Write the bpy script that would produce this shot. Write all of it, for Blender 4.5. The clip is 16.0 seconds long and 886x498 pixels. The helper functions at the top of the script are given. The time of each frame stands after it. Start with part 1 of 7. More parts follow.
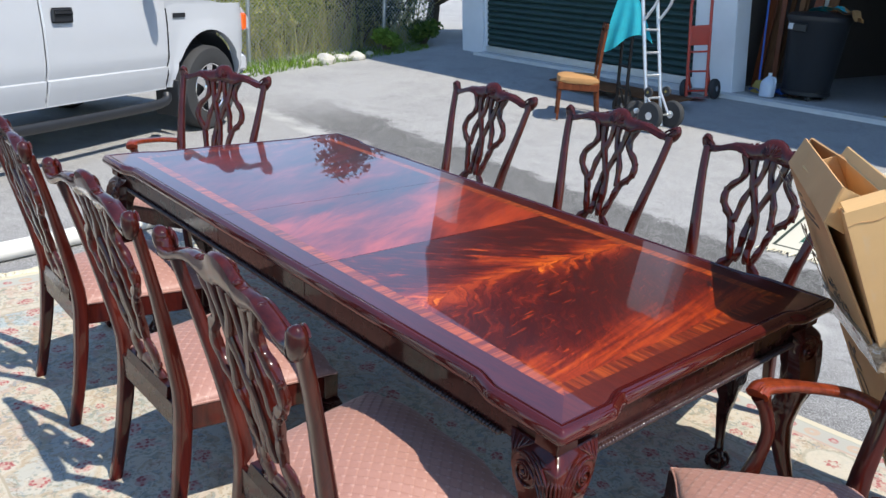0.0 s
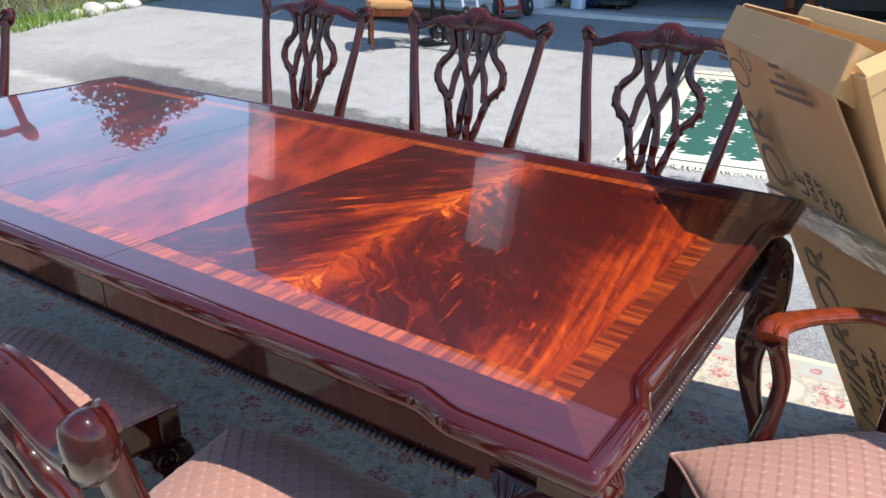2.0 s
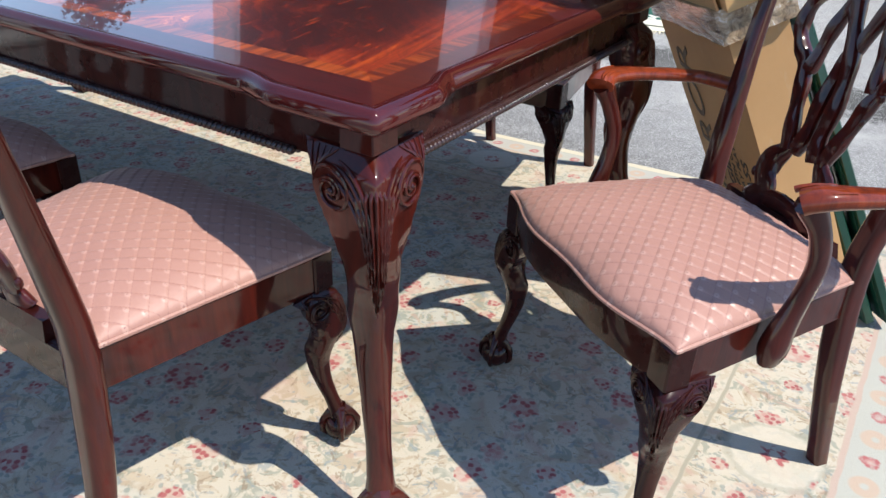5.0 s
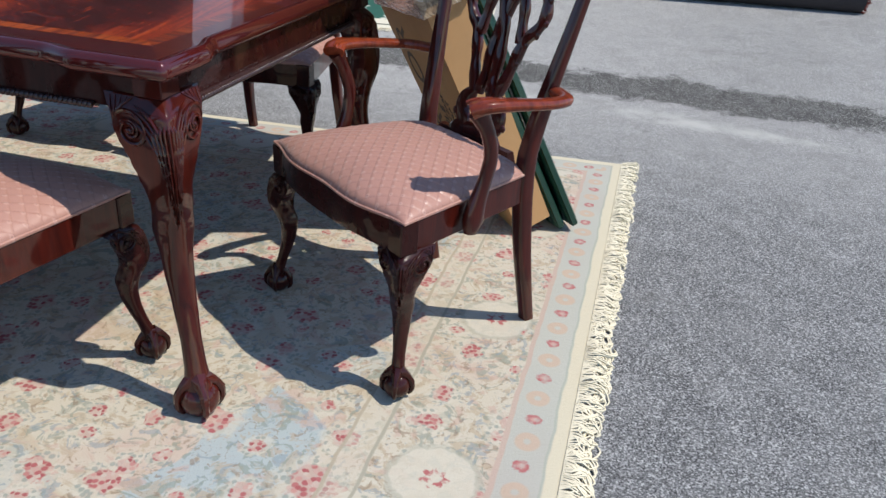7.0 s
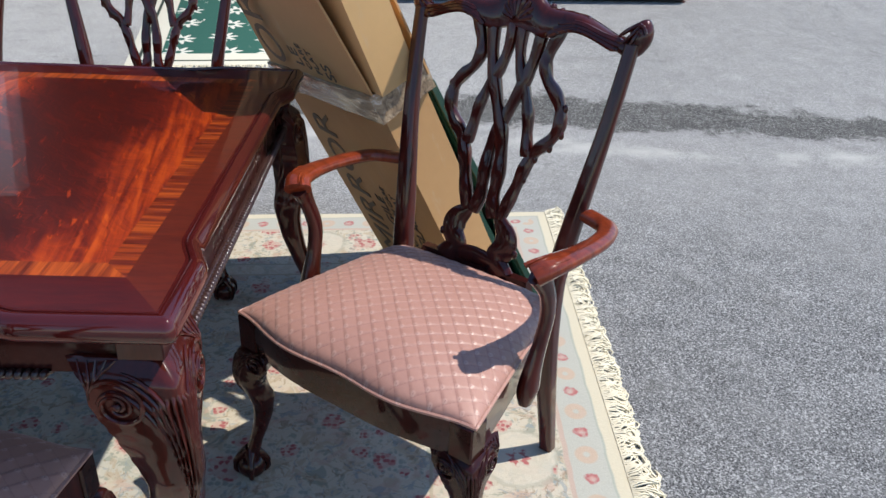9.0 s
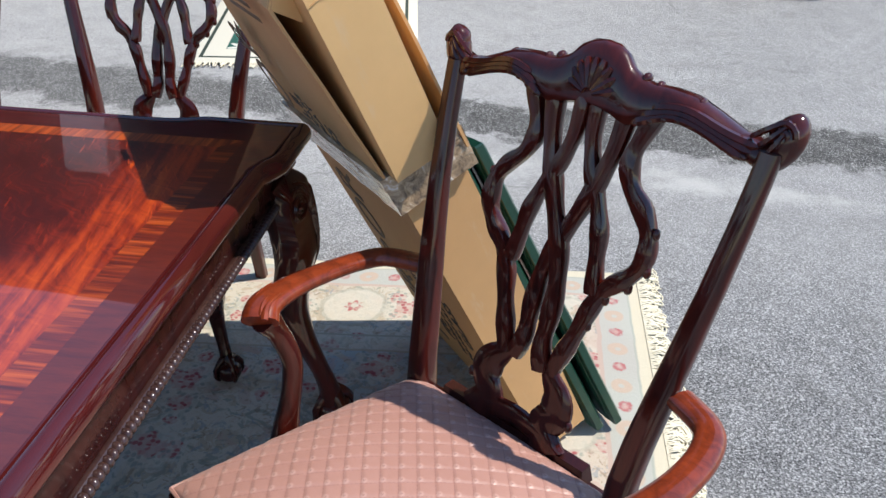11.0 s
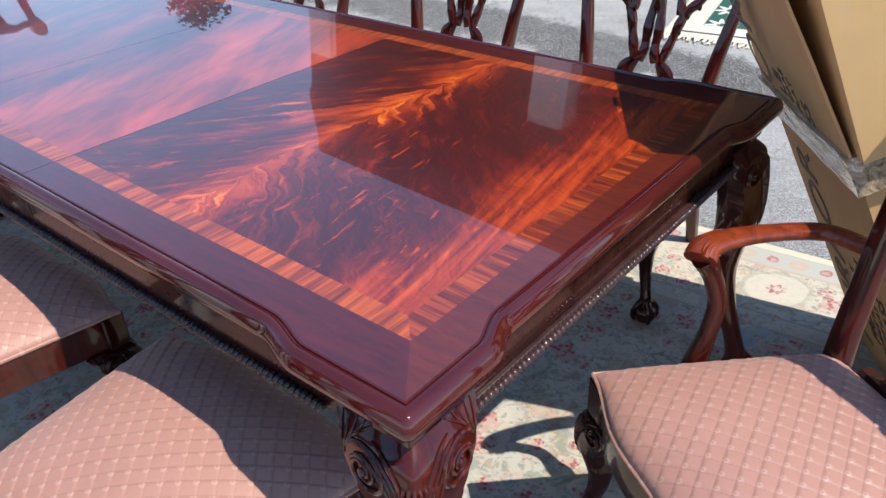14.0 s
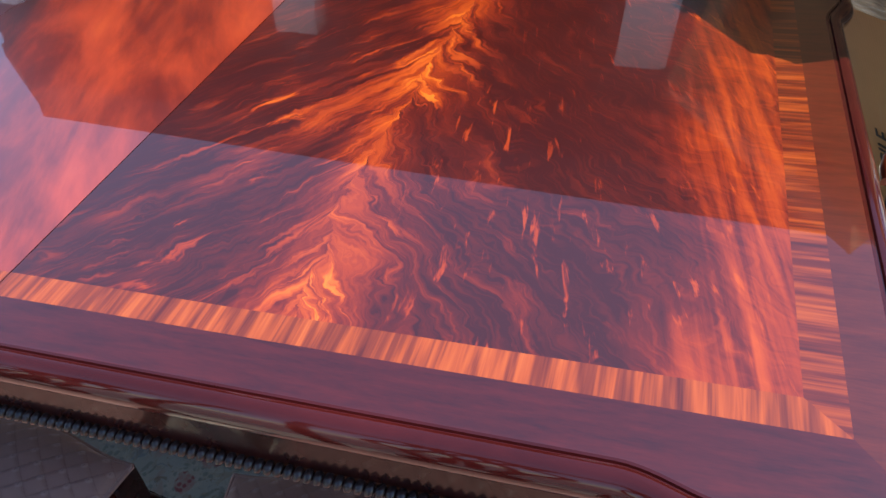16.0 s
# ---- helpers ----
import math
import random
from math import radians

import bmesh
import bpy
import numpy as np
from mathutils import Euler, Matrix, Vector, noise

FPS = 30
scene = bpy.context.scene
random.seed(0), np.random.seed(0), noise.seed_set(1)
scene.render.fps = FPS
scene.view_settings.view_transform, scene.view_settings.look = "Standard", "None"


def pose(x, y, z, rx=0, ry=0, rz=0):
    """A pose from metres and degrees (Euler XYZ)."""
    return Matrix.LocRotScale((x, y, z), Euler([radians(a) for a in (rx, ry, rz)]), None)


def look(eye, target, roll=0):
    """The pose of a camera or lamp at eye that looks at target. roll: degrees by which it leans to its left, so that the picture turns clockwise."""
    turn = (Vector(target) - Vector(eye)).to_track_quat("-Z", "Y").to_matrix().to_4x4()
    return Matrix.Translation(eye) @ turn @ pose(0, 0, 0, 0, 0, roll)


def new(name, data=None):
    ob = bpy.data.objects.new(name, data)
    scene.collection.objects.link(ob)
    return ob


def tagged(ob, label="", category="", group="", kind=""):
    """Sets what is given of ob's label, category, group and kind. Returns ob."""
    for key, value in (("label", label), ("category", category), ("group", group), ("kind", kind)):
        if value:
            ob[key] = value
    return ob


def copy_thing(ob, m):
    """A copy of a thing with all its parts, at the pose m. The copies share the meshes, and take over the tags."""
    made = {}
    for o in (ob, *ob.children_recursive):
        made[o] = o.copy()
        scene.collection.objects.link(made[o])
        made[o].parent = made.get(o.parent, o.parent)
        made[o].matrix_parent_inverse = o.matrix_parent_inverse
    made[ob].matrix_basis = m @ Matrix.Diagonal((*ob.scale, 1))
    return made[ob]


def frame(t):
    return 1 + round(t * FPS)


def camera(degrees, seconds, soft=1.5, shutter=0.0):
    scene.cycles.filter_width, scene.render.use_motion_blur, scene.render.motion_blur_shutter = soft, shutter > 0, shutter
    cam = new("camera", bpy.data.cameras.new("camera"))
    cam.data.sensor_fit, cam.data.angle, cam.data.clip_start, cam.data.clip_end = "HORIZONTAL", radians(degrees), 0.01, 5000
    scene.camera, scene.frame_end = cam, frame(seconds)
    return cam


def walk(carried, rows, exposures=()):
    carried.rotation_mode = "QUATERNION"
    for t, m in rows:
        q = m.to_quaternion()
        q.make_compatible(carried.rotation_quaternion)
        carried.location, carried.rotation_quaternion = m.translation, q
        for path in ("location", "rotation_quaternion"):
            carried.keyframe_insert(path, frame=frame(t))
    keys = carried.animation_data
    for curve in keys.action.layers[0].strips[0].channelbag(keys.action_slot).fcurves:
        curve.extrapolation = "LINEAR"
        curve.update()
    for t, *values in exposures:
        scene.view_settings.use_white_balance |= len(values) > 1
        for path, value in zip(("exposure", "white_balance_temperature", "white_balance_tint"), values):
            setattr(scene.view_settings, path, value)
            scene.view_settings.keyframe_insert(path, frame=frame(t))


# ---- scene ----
cam = camera(59.6, 16.0)
PATH = [
    (0, (0.744, -0.99, 1.53), (-0.658, 0.27, 0.862), 3.8),
    (0.5, (0.644, -0.915, 1.488), (-0.702, 0.395, 0.803), 3.8),
    (1, (0.48, -0.87, 1.464), (-0.779, 0.51, 0.749), 3.0),
    (1.5, (0.357, -0.802, 1.398), (-0.786, 0.66, 0.652), 1.9),
    (2, (0.233, -0.656, 1.309), (-0.79, 0.877, 0.534), 0.8),
    (2.5, (0.152, -0.562, 1.235), (-0.778, 1.006, 0.413), -0.2),
    (3, (0.141, -0.555, 1.18), (-0.722, 1.015, 0.29), 0.4),
    (3.5, (0.21, -0.542, 1.134), (-0.671, 0.982, 0.184), 0.9),
    (4, (0.319, -0.54, 1.113), (-0.604, 0.918, 0.102), 2.3),
    (4.2, (0.345, -0.58, 1.088), (-0.59, 0.879, 0.089), 2.0),
    (6.3, (0.947, -1.006, 1.149), (0.21, 0.586, 0.188), 3.5),
    (6.5, (0.918, -1.06, 1.152), (0.275, 0.578, 0.202), 3.6),
    (7, (0.809, -1.172, 1.127), (0.392, 0.553, 0.203), 3.8),
    (7.5, (0.653, -1.129, 1.12), (0.423, 0.638, 0.211), 3.5),
    (8, (0.46, -1.071, 1.187), (0.369, 0.707, 0.275), 3.3),
    (8.5, (0.316, -0.974, 1.257), (0.316, 0.794, 0.322), 3.2),
    (9, (0.291, -0.782, 1.295), (0.364, 0.976, 0.344), 2.6),
    (9.2, (0.296, -0.696, 1.312), (0.397, 1.057, 0.355), 2.4),
    (11.3, (0.402, -0.198, 1.302), (0.081, 1.492, 0.282), 2.0),
    (11.5, (0.398, -0.205, 1.302), (-0.045, 1.46, 0.286), 2.3),
    (12, (0.359, -0.31, 1.315), (-0.385, 1.237, 0.289), 2.3),
    (12.5, (0.378, -0.417, 1.36), (-0.59, 0.991, 0.32), 2.1),
    (13, (0.457, -0.422, 1.374), (-0.64, 0.886, 0.331), 1.7),
    (13.5, (0.485, -0.407, 1.378), (-0.654, 0.859, 0.33), 0.3),
    (14, (0.422, -0.42, 1.344), (-0.686, 0.866, 0.287), -2.5),
    (14.5, (0.224, -0.449, 1.333), (-0.786, 0.899, 0.254), -6.0),
    (15, (0.024, -0.463, 1.366), (-0.846, 0.931, 0.225), -8.4),
    (15.5, (-0.15, -0.375, 1.33), (-0.863, 1.055, 0.127), -9.1),
    (16, (-0.272, -0.336, 1.311), (-0.772, 1.099, 0.011), -5.5),
]
walk(cam, [(t, look(eye, target, roll)) for t, eye, target, roll in PATH], ((0.0, 0.56), (1.0, 0.68), (2.0, 0.80), (3.0, 0.94), (4.2, 0.88), (6.3, 0.22), (7.5, 0.20), (9.2, 0.38), (11.3, 0.54), (12.5, 0.62), (14.0, 0.64), (15.2, 0.60), (16.0, 0.68)))

# ---- sky, sun, exposure ----
SUN_DIR = Vector((0.60, 0.075, 1.0)).normalized()
world = bpy.data.worlds.new("world")
scene.world = world
world.use_nodes = True
wn = world.node_tree
sky = wn.nodes.new("ShaderNodeTexSky")
sky.sky_type = "NISHITA"
sky.sun_disc = False
sky.sun_elevation = math.asin(SUN_DIR.z)
sky.sun_rotation = math.atan2(SUN_DIR.x, SUN_DIR.y)
sky.air_density, sky.dust_density, sky.ozone_density = 1.2, 0.05, 5.0
wn.links.new(sky.outputs[0], wn.nodes["Background"].inputs[0])
wn.nodes["Background"].inputs[1].default_value = 0.15
sun = new("sun", bpy.data.lights.new("sun", "SUN"))
sun.data.energy, sun.data.angle, sun.data.color = 4.1, radians(0.6), (1.0, 0.935, 0.835)
sun.matrix_world = look(SUN_DIR * 30, (0, 0, 0))


# ---- node helper ----
class Mat:
    """A material with a short way to write its nodes."""

    def __init__(self, name, rough=0.5, metal=0.0, coat=0.0, coat_rough=0.03, spec=0.5):
        self.mat = bpy.data.materials.new(name)
        self.mat.use_nodes = True
        self.nt = self.mat.node_tree
        self.bsdf = self.nt.nodes["Principled BSDF"]
        self.put(self.bsdf, "Roughness", rough)
        self.put(self.bsdf, "Metallic", metal)
        self.put(self.bsdf, "Coat Weight", coat)
        self.put(self.bsdf, "Coat Roughness", coat_rough)
        self.put(self.bsdf, "Specular IOR Level", spec)
        self.tc = self.nt.nodes.new("ShaderNodeTexCoord")
        self.pos = self.tc.outputs["Object"]

    def put(self, node, key, v):
        if isinstance(v, bpy.types.NodeSocket):
            self.nt.links.new(v, node.inputs[key])
        elif isinstance(v, tuple) and len(v) == 3 and len(node.inputs[key].default_value) == 4:
            node.inputs[key].default_value = (*v, 1.0)
        else:
            node.inputs[key].default_value = v

    def m(self, op, a, b=0.0, c=0.0):
        n = self.nt.nodes.new("ShaderNodeMath")
        n.operation = op
        for i, v in enumerate((a, b, c)):
            self.put(n, i, v)
        return n.outputs[0]

    def clamp(self, a, lo, hi):
        """0 at lo, 1 at hi, with a smooth way between."""
        n = self.nt.nodes.new("ShaderNodeMapRange")
        n.interpolation_type = "SMOOTHSTEP"
        self.put(n, 0, a)
        self.put(n, 1, lo)
        self.put(n, 2, hi)
        return n.outputs[0]

    def split(self, v):
        n = self.nt.nodes.new("ShaderNodeSeparateXYZ")
        self.put(n, 0, v)
        return n.outputs[0], n.outputs[1], n.outputs[2]

    def vec(self, x, y, z=0.0):
        n = self.nt.nodes.new("ShaderNodeCombineXYZ")
        for i, v in enumerate((x, y, z)):
            self.put(n, i, v)
        return n.outputs[0]

    def noise(self, v, scale, detail=3.0, rough=0.55, dist=0.0, color=False):
        n = self.nt.nodes.new("ShaderNodeTexNoise")
        self.put(n, "Vector", v)
        self.put(n, "Scale", scale)
        self.put(n, "Detail", detail)
        self.put(n, "Roughness", rough)
        self.put(n, "Distortion", dist)
        return n.outputs[1 if color else 0]

    def voro(self, v, scale, rnd=1.0, feature="F1"):
        n = self.nt.nodes.new("ShaderNodeTexVoronoi")
        n.feature = feature
        self.put(n, "Vector", v)
        self.put(n, "Scale", scale)
        self.put(n, "Randomness", rnd)
        return n

    def vm(self, op, a, b=(0.0, 0.0, 0.0)):
        n = self.nt.nodes.new("ShaderNodeVectorMath")
        n.operation = op
        self.put(n, 0, a)
        self.put(n, 1, b)
        return n.outputs["Value" if op in ("LENGTH", "DISTANCE", "DOT_PRODUCT") else 0]

    def mix(self, f, a, b, blend="MIX"):
        n = self.nt.nodes.new("ShaderNodeMix")
        n.data_type = "RGBA"
        n.blend_type = blend
        self.put(n, 0, f)
        for i, v in ((6, a), (7, b)):
            self.put(n, i, v)
        return n.outputs[2]

    def ramp(self, f, *stops):
        n = self.nt.nodes.new("ShaderNodeValToRGB")
        r = n.color_ramp
        while len(r.elements) < len(stops):
            r.elements.new(0.5)
        for e, (p, c) in zip(r.elements, stops):
            e.position, e.color = p, (*c, 1.0)
        self.put(n, 0, f)
        return n.outputs[0]

    def random(self):
        n = self.nt.nodes.new("ShaderNodeObjectInfo")
        return n.outputs["Random"]

    def island(self):
        n = self.nt.nodes.new("ShaderNodeNewGeometry")
        return n.outputs["Random Per Island"]

    def color(self, c):
        self.put(self.bsdf, "Base Color", c)
        return self

    def rough(self, v):
        self.put(self.bsdf, "Roughness", v)
        return self

    def bump(self, h, strength=0.3, dist=0.002):
        n = self.nt.nodes.new("ShaderNodeBump")
        self.put(n, "Strength", strength)
        self.put(n, "Distance", dist)
        self.put(n, "Height", h)
        self.nt.links.new(n.outputs[0], self.bsdf.inputs["Normal"])
        return self


def lerp(a, b, t):
    return a + (b - a) * t


def smooth(a, b, x):
    t = min(1.0, max(0.0, (x - a) / (b - a)))
    return t * t * (3 - 2 * t)


def spline(pts, n):
    """Catmull-Rom through pts: n points for each stretch."""
    pts = [Vector(p) for p in pts]
    out = []
    for i in range(len(pts) - 1):
        p0, p1, p2, p3 = pts[max(i - 1, 0)], pts[i], pts[i + 1], pts[min(i + 2, len(pts) - 1)]
        for k in range(n):
            t = k / n
            out.append(0.5 * (2 * p1 + (p2 - p0) * t + (2 * p0 - 5 * p1 + 4 * p2 - p3) * t**2 + (3 * p1 - p0 - 3 * p2 + p3) * t**3))
    out.append(pts[-1])
    return out


class Shape:
    """Vertices and faces of one mesh, gathered piece by piece."""

    def __init__(self):
        self.v, self.f = [], []

    def add(self, verts, faces, m=None):
        k = len(self.v)
        self.v += [tuple(m @ Vector(p)) if m else tuple(p) for p in verts]
        self.f += [tuple(i + k for i in f) for f in faces]
        return self

    def loft(self, rings, caps=True, m=None, closed=True):
        n = len(rings[0])
        verts = [p for r in rings for p in r]
        faces = []
        for a in range(len(rings) - 1):
            for b in range(n if closed else n - 1):
                c = (b + 1) % n
                faces.append((a * n + b, a * n + c, (a + 1) * n + c, (a + 1) * n + b))
        if caps:
            faces.append(tuple(reversed(range(n))))
            faces.append(tuple(range((len(rings) - 1) * n, len(rings) * n)))
        return self.add(verts, faces, m)

    def tube(self, path, rad, n=8, ref=(0, 0, 1), flat=1.0, power=2.0, m=None):
        """A bar along path. rad: its half width or a list; flat: depth along ref over width; power: 2 round, 4 squarer."""
        path = [Vector(p) for p in path]
        ref = Vector(ref)
        rings = []
        for i, p in enumerate(path):
            t = (path[min(i + 1, len(path) - 1)] - path[max(i - 1, 0)]).normalized()
            s = t.cross(ref)
            s = s.normalized() if s.length > 1e-4 else t.orthogonal().normalized()
            u = s.cross(t)
            r = rad[i] if isinstance(rad, (list, tuple)) else rad
            ring = []
            for k in range(n):
                a = 2 * math.pi * (k + 0.5) / n
                ca, sa = math.cos(a), math.sin(a)
                q = (abs(ca) ** power + abs(sa) ** power) ** (-1 / power)
                ring.append(p + s * (ca * q * r) + u * (sa * q * r * flat))
            rings.append(ring)
        return self.loft(rings, True, m)

    def box(self, c, size, bev=0.004, m=None):
        """A box with chamfered edges."""
        hx, hy, hz = (s / 2 for s in size)
        b = min(bev, hx * 0.9, hy * 0.9, hz * 0.9)
        rings = []
        for z, k in ((-hz, b), (-hz + b, 0), (hz - b, 0), (hz, b)):
            x, y, d = hx - k, hy - k, b
            rings.append([Vector(c) + Vector(p) for p in ((x, y - d, z), (x - d, y, z), (-x + d, y, z), (-x, y - d, z), (-x, -y + d, z), (-x + d, -y, z), (x - d, -y, z), (x, -y + d, z))])
        return self.loft(rings, True, m)

    def ball(self, c, r, nu=10, nv=7, m=None):
        rx, ry, rz = r if isinstance(r, (tuple, list)) else (r, r, r)
        rings = []
        for j in range(nv + 1):
            p = math.pi * (0.03 + 0.94 * j / nv)
            rings.append([(c[0] + rx * math.sin(p) * math.cos(2 * math.pi * i / nu), c[1] + ry * math.sin(p) * math.sin(2 * math.pi * i / nu), c[2] - rz * math.cos(p)) for i in range(nu)])
        return self.loft(rings, True, m)

    def disc(self, prof, n=24, m=None):
        """A turned body: prof is a list of (radius, z)."""
        return self.loft([[(r * math.cos(2 * math.pi * i / n), r * math.sin(2 * math.pi * i / n), z) for i in range(n)] for r, z in prof], True, m)

    def flat(self, outline, thick, m=None):
        """An outline in x, y, given thickness in z."""
        n = len(outline)
        verts = [(x, y, 0) for x, y in outline] + [(x, y, thick) for x, y in outline]
        faces = [tuple(reversed(range(n))), tuple(range(n, 2 * n))] + [(i, (i + 1) % n, n + (i + 1) % n, n + i) for i in range(n)]
        return self.add(verts, faces, m)

    def mesh(self, name, mat, angle=38):
        me = bpy.data.meshes.new(name)
        me.from_pydata(self.v, [], self.f)
        me.materials.append(mat.mat)
        bm = bmesh.new()
        bm.from_mesh(me)
        bmesh.ops.recalc_face_normals(bm, faces=bm.faces)
        bm.to_mesh(me)
        bm.free()
        me.polygons.foreach_set("use_smooth", [True] * len(me.polygons))
        me.set_sharp_from_angle(angle=radians(angle))
        return me


# the dining set stands in the world's own axes; the yard and all in it is laid out on a plan of its own
YARD = pose(0.056, 0.064, 0, 0, 0, -0.28) @ Matrix.Scale(0.891, 4)
PLAN = {"at": Matrix()}


def part(name, shape, mat, parent=None, label="", angle=38):
    ob = new(name, shape.mesh(name, mat, angle))
    ob.parent = parent
    if parent is None:
        ob.matrix_world = PLAN["at"]
    return tagged(ob, label)


def thing(name, label, category, m=None, group=""):
    ob = new(name)
    ob.empty_display_size = 0.1
    ob.matrix_world = PLAN["at"] @ (m if m is not None else Matrix())
    return tagged(ob, label, category, group)


def setting(name, shape, mat, label="", angle=30):
    return tagged(part(name, shape, mat, None, label, angle), kind="structure")


def lettering(text, size, thick=0.0006):
    """Mesh vertices and faces of a line of text, from the built-in font."""
    cu = bpy.data.curves.new("text", "FONT")
    cu.body, cu.size, cu.extrude, cu.align_x, cu.align_y = text, size, thick, "LEFT", "BOTTOM"
    ob = bpy.data.objects.new("text", cu)
    scene.collection.objects.link(ob)
    me = bpy.data.meshes.new_from_object(ob.evaluated_get(bpy.context.evaluated_depsgraph_get()))
    s = Shape().add([v.co.copy() for v in me.vertices], [tuple(p.vertices) for p in me.polygons])
    bpy.data.objects.remove(ob)
    bpy.data.curves.remove(cu)
    bpy.data.meshes.remove(me)
    return s


# ---- materials ----
def wood(name, dark, light, scale=(1.0, 1.0, 0.12), rough=0.24, coat=0.7):
    """Stained and lacquered wood with a grain along one axis."""
    w = Mat(name, rough, 0, coat, 0.05, 0.06)
    p = w.vm("MULTIPLY", w.pos, scale)
    g = w.noise(p, 42, 5, 0.6, 0.6)
    b = w.noise(w.pos, 5, 3, 0.5)
    f = w.m("ADD", w.m("MULTIPLY", g, 0.8), w.m("MULTIPLY", b, 0.2))
    w.color(w.ramp(f, (0.22, dark), (0.78, light)))
    w.rough(w.m("ADD", rough - 0.06, w.m("MULTIPLY", w.noise(w.pos, 23, 4), 0.14)))
    return w.bump(w.noise(p, 160, 3), 0.05, 0.001)


MAHOGANY = wood("mahogany", (0.008, 0.0018, 0.0022), (0.088, 0.0112, 0.006), rough=0.3, coat=0.85)
MAHOGANY_DARK = wood("mahogany_dark", (0.009, 0.0024, 0.0026), (0.046, 0.0088, 0.0066), rough=0.27, coat=0.5)
# part of the beads' highlights is put into this paler, greyer brown
GADROON = wood("highlit_bead_wood", (0.018, 0.008, 0.008), (0.060, 0.030, 0.025), rough=0.28, coat=1.0)
GADROON.put(GADROON.bsdf, "Coat Roughness", 0.16)
EDGE_WOOD = wood("mahogany_edge", (0.030, 0.0034, 0.0036), (0.085, 0.0098, 0.0080), (0.15, 0.15, 1.0), 0.2, 1.0)
EDGE_WOOD.put(EDGE_WOOD.bsdf, "Coat IOR", 1.55)
EDGE_WOOD.put(EDGE_WOOD.bsdf, "Coat Roughness", 0.06)
# brighter copy of the mahogany: the sun on the armrests is in its colour
SUNLIT_ARM = wood("sunlit_armrest_wood", (0.040, 0.0065, 0.0030), (0.300, 0.0480, 0.0140), rough=0.3, coat=0.8)
OLD_WOOD = wood("red_brown_wood", (0.07, 0.020, 0.010), (0.20, 0.060, 0.024), rough=0.42, coat=0.2)
PLANK_WOOD = wood("plank_wood", (0.08, 0.035, 0.018), (0.20, 0.10, 0.05), rough=0.6, coat=0.0)


def veneer_flame():
    """Crotch mahogany: a narrow bright spine along y, feathers that run into it, a golden sweep by the end banding."""
    w = Mat("flame_veneer", 0.30, 0, 1.0, 0.010)
    w.put(w.bsdf, "Coat IOR", 1.68)
    x, y, z = w.split(w.pos)
    wob = w.noise(w.vec(w.m("MULTIPLY", x, 3.0), w.m("MULTIPLY", y, 3.0)), 1.5, 4, 0.55)
    wv = w.m("SUBTRACT", wob, 0.5)
    curl = w.m("SUBTRACT", w.noise(w.vec(x, y), 14.0, 3, 0.55, 1.2), 0.5)
    u = w.m("ADD", w.m("ADD", w.m("ADD", x, 0.618), w.m("MULTIPLY", wv, 0.08)), w.m("MULTIPLY", curl, 0.045))
    au = w.m("ABSOLUTE", u)
    side = w.m("MULTIPLY", w.m("SIGN", u), 3.7)
    across = w.m("ADD", w.m("ADD", y, w.m("MULTIPLY", w.m("POWER", au, 0.8), 1.0)), w.m("MULTIPLY", wv, 0.20))
    along = w.m("SUBTRACT", au, w.m("MULTIPLY", y, 0.55))
    fe = w.noise(w.vec(w.m("MULTIPLY", across, 17.0), w.m("MULTIPLY", along, 3.2), side), 1.0, 7, 0.68, 0.6)
    fleck = w.noise(w.vec(w.m("MULTIPLY", across, 34.0), w.m("MULTIPLY", along, 7.0), side), 1.0, 5, 0.62, 0.45)
    fine = w.noise(w.vec(w.m("MULTIPLY", across, 120.0), w.m("MULTIPLY", along, 14.0), side), 1.0, 3, 0.6, 0.2)
    plume = w.clamp(w.noise(w.vec(w.m("MULTIPLY", x, 2.6), w.m("MULTIPLY", y, 1.7)), 1.6, 3, 0.5, 0.5), 0.42, 0.66)
    left = w.m("MULTIPLY", w.clamp(u, -0.42, -0.16), w.m("SUBTRACT", 1.0, w.clamp(u, -0.02, 0.10)))
    right = w.m("MULTIPLY", w.clamp(u, 0.0, 0.08), 0.14)
    body = w.m("MULTIPLY", w.m("MULTIPLY", w.clamp(fe, 0.40, 0.72), plume), w.m("ADD", left, right))
    spots = w.m("MULTIPLY", w.clamp(fleck, 0.54, 0.67), w.m("MULTIPLY", w.clamp(u, -0.42, -0.15), w.m("ADD", 0.26, w.m("MULTIPLY", plume, 0.36))))
    # sparse flecks that fan out from the far end of the spine
    ray = w.m("DIVIDE", w.m("ADD", x, 0.60), w.m("SUBTRACT", 1.75, y))
    dash = w.noise(w.vec(w.m("MULTIPLY", ray, 105.0), w.m("MULTIPLY", y, 13.0)), 1.0, 4, 0.6, 0.35)
    spots = w.m("MAXIMUM", w.m("MULTIPLY", spots, w.m("SUBTRACT", 1.0, w.m("MULTIPLY", w.clamp(u, 0.02, 0.12), 0.75))), w.m("MULTIPLY", w.m("MULTIPLY", w.clamp(dash, 0.590, 0.70), w.clamp(u, 0.03, 0.10)), w.m("ADD", 0.13, w.m("MULTIPLY", plume, 0.34))))
    # the spine spreads into a soft fan towards the front
    wide = w.m("ADD", 0.028, w.m("MULTIPLY", w.m("MAXIMUM", w.m("SUBTRACT", 0.52, y), 0.0), 0.20))
    fu = w.m("DIVIDE", w.m("SUBTRACT", u, w.m("MULTIPLY", wide, 0.2)), wide)
    streak = w.noise(w.vec(w.m("MULTIPLY", fu, 3.2), w.m("MULTIPLY", y, 3.0)), 1.0, 5, 0.6, 0.4)
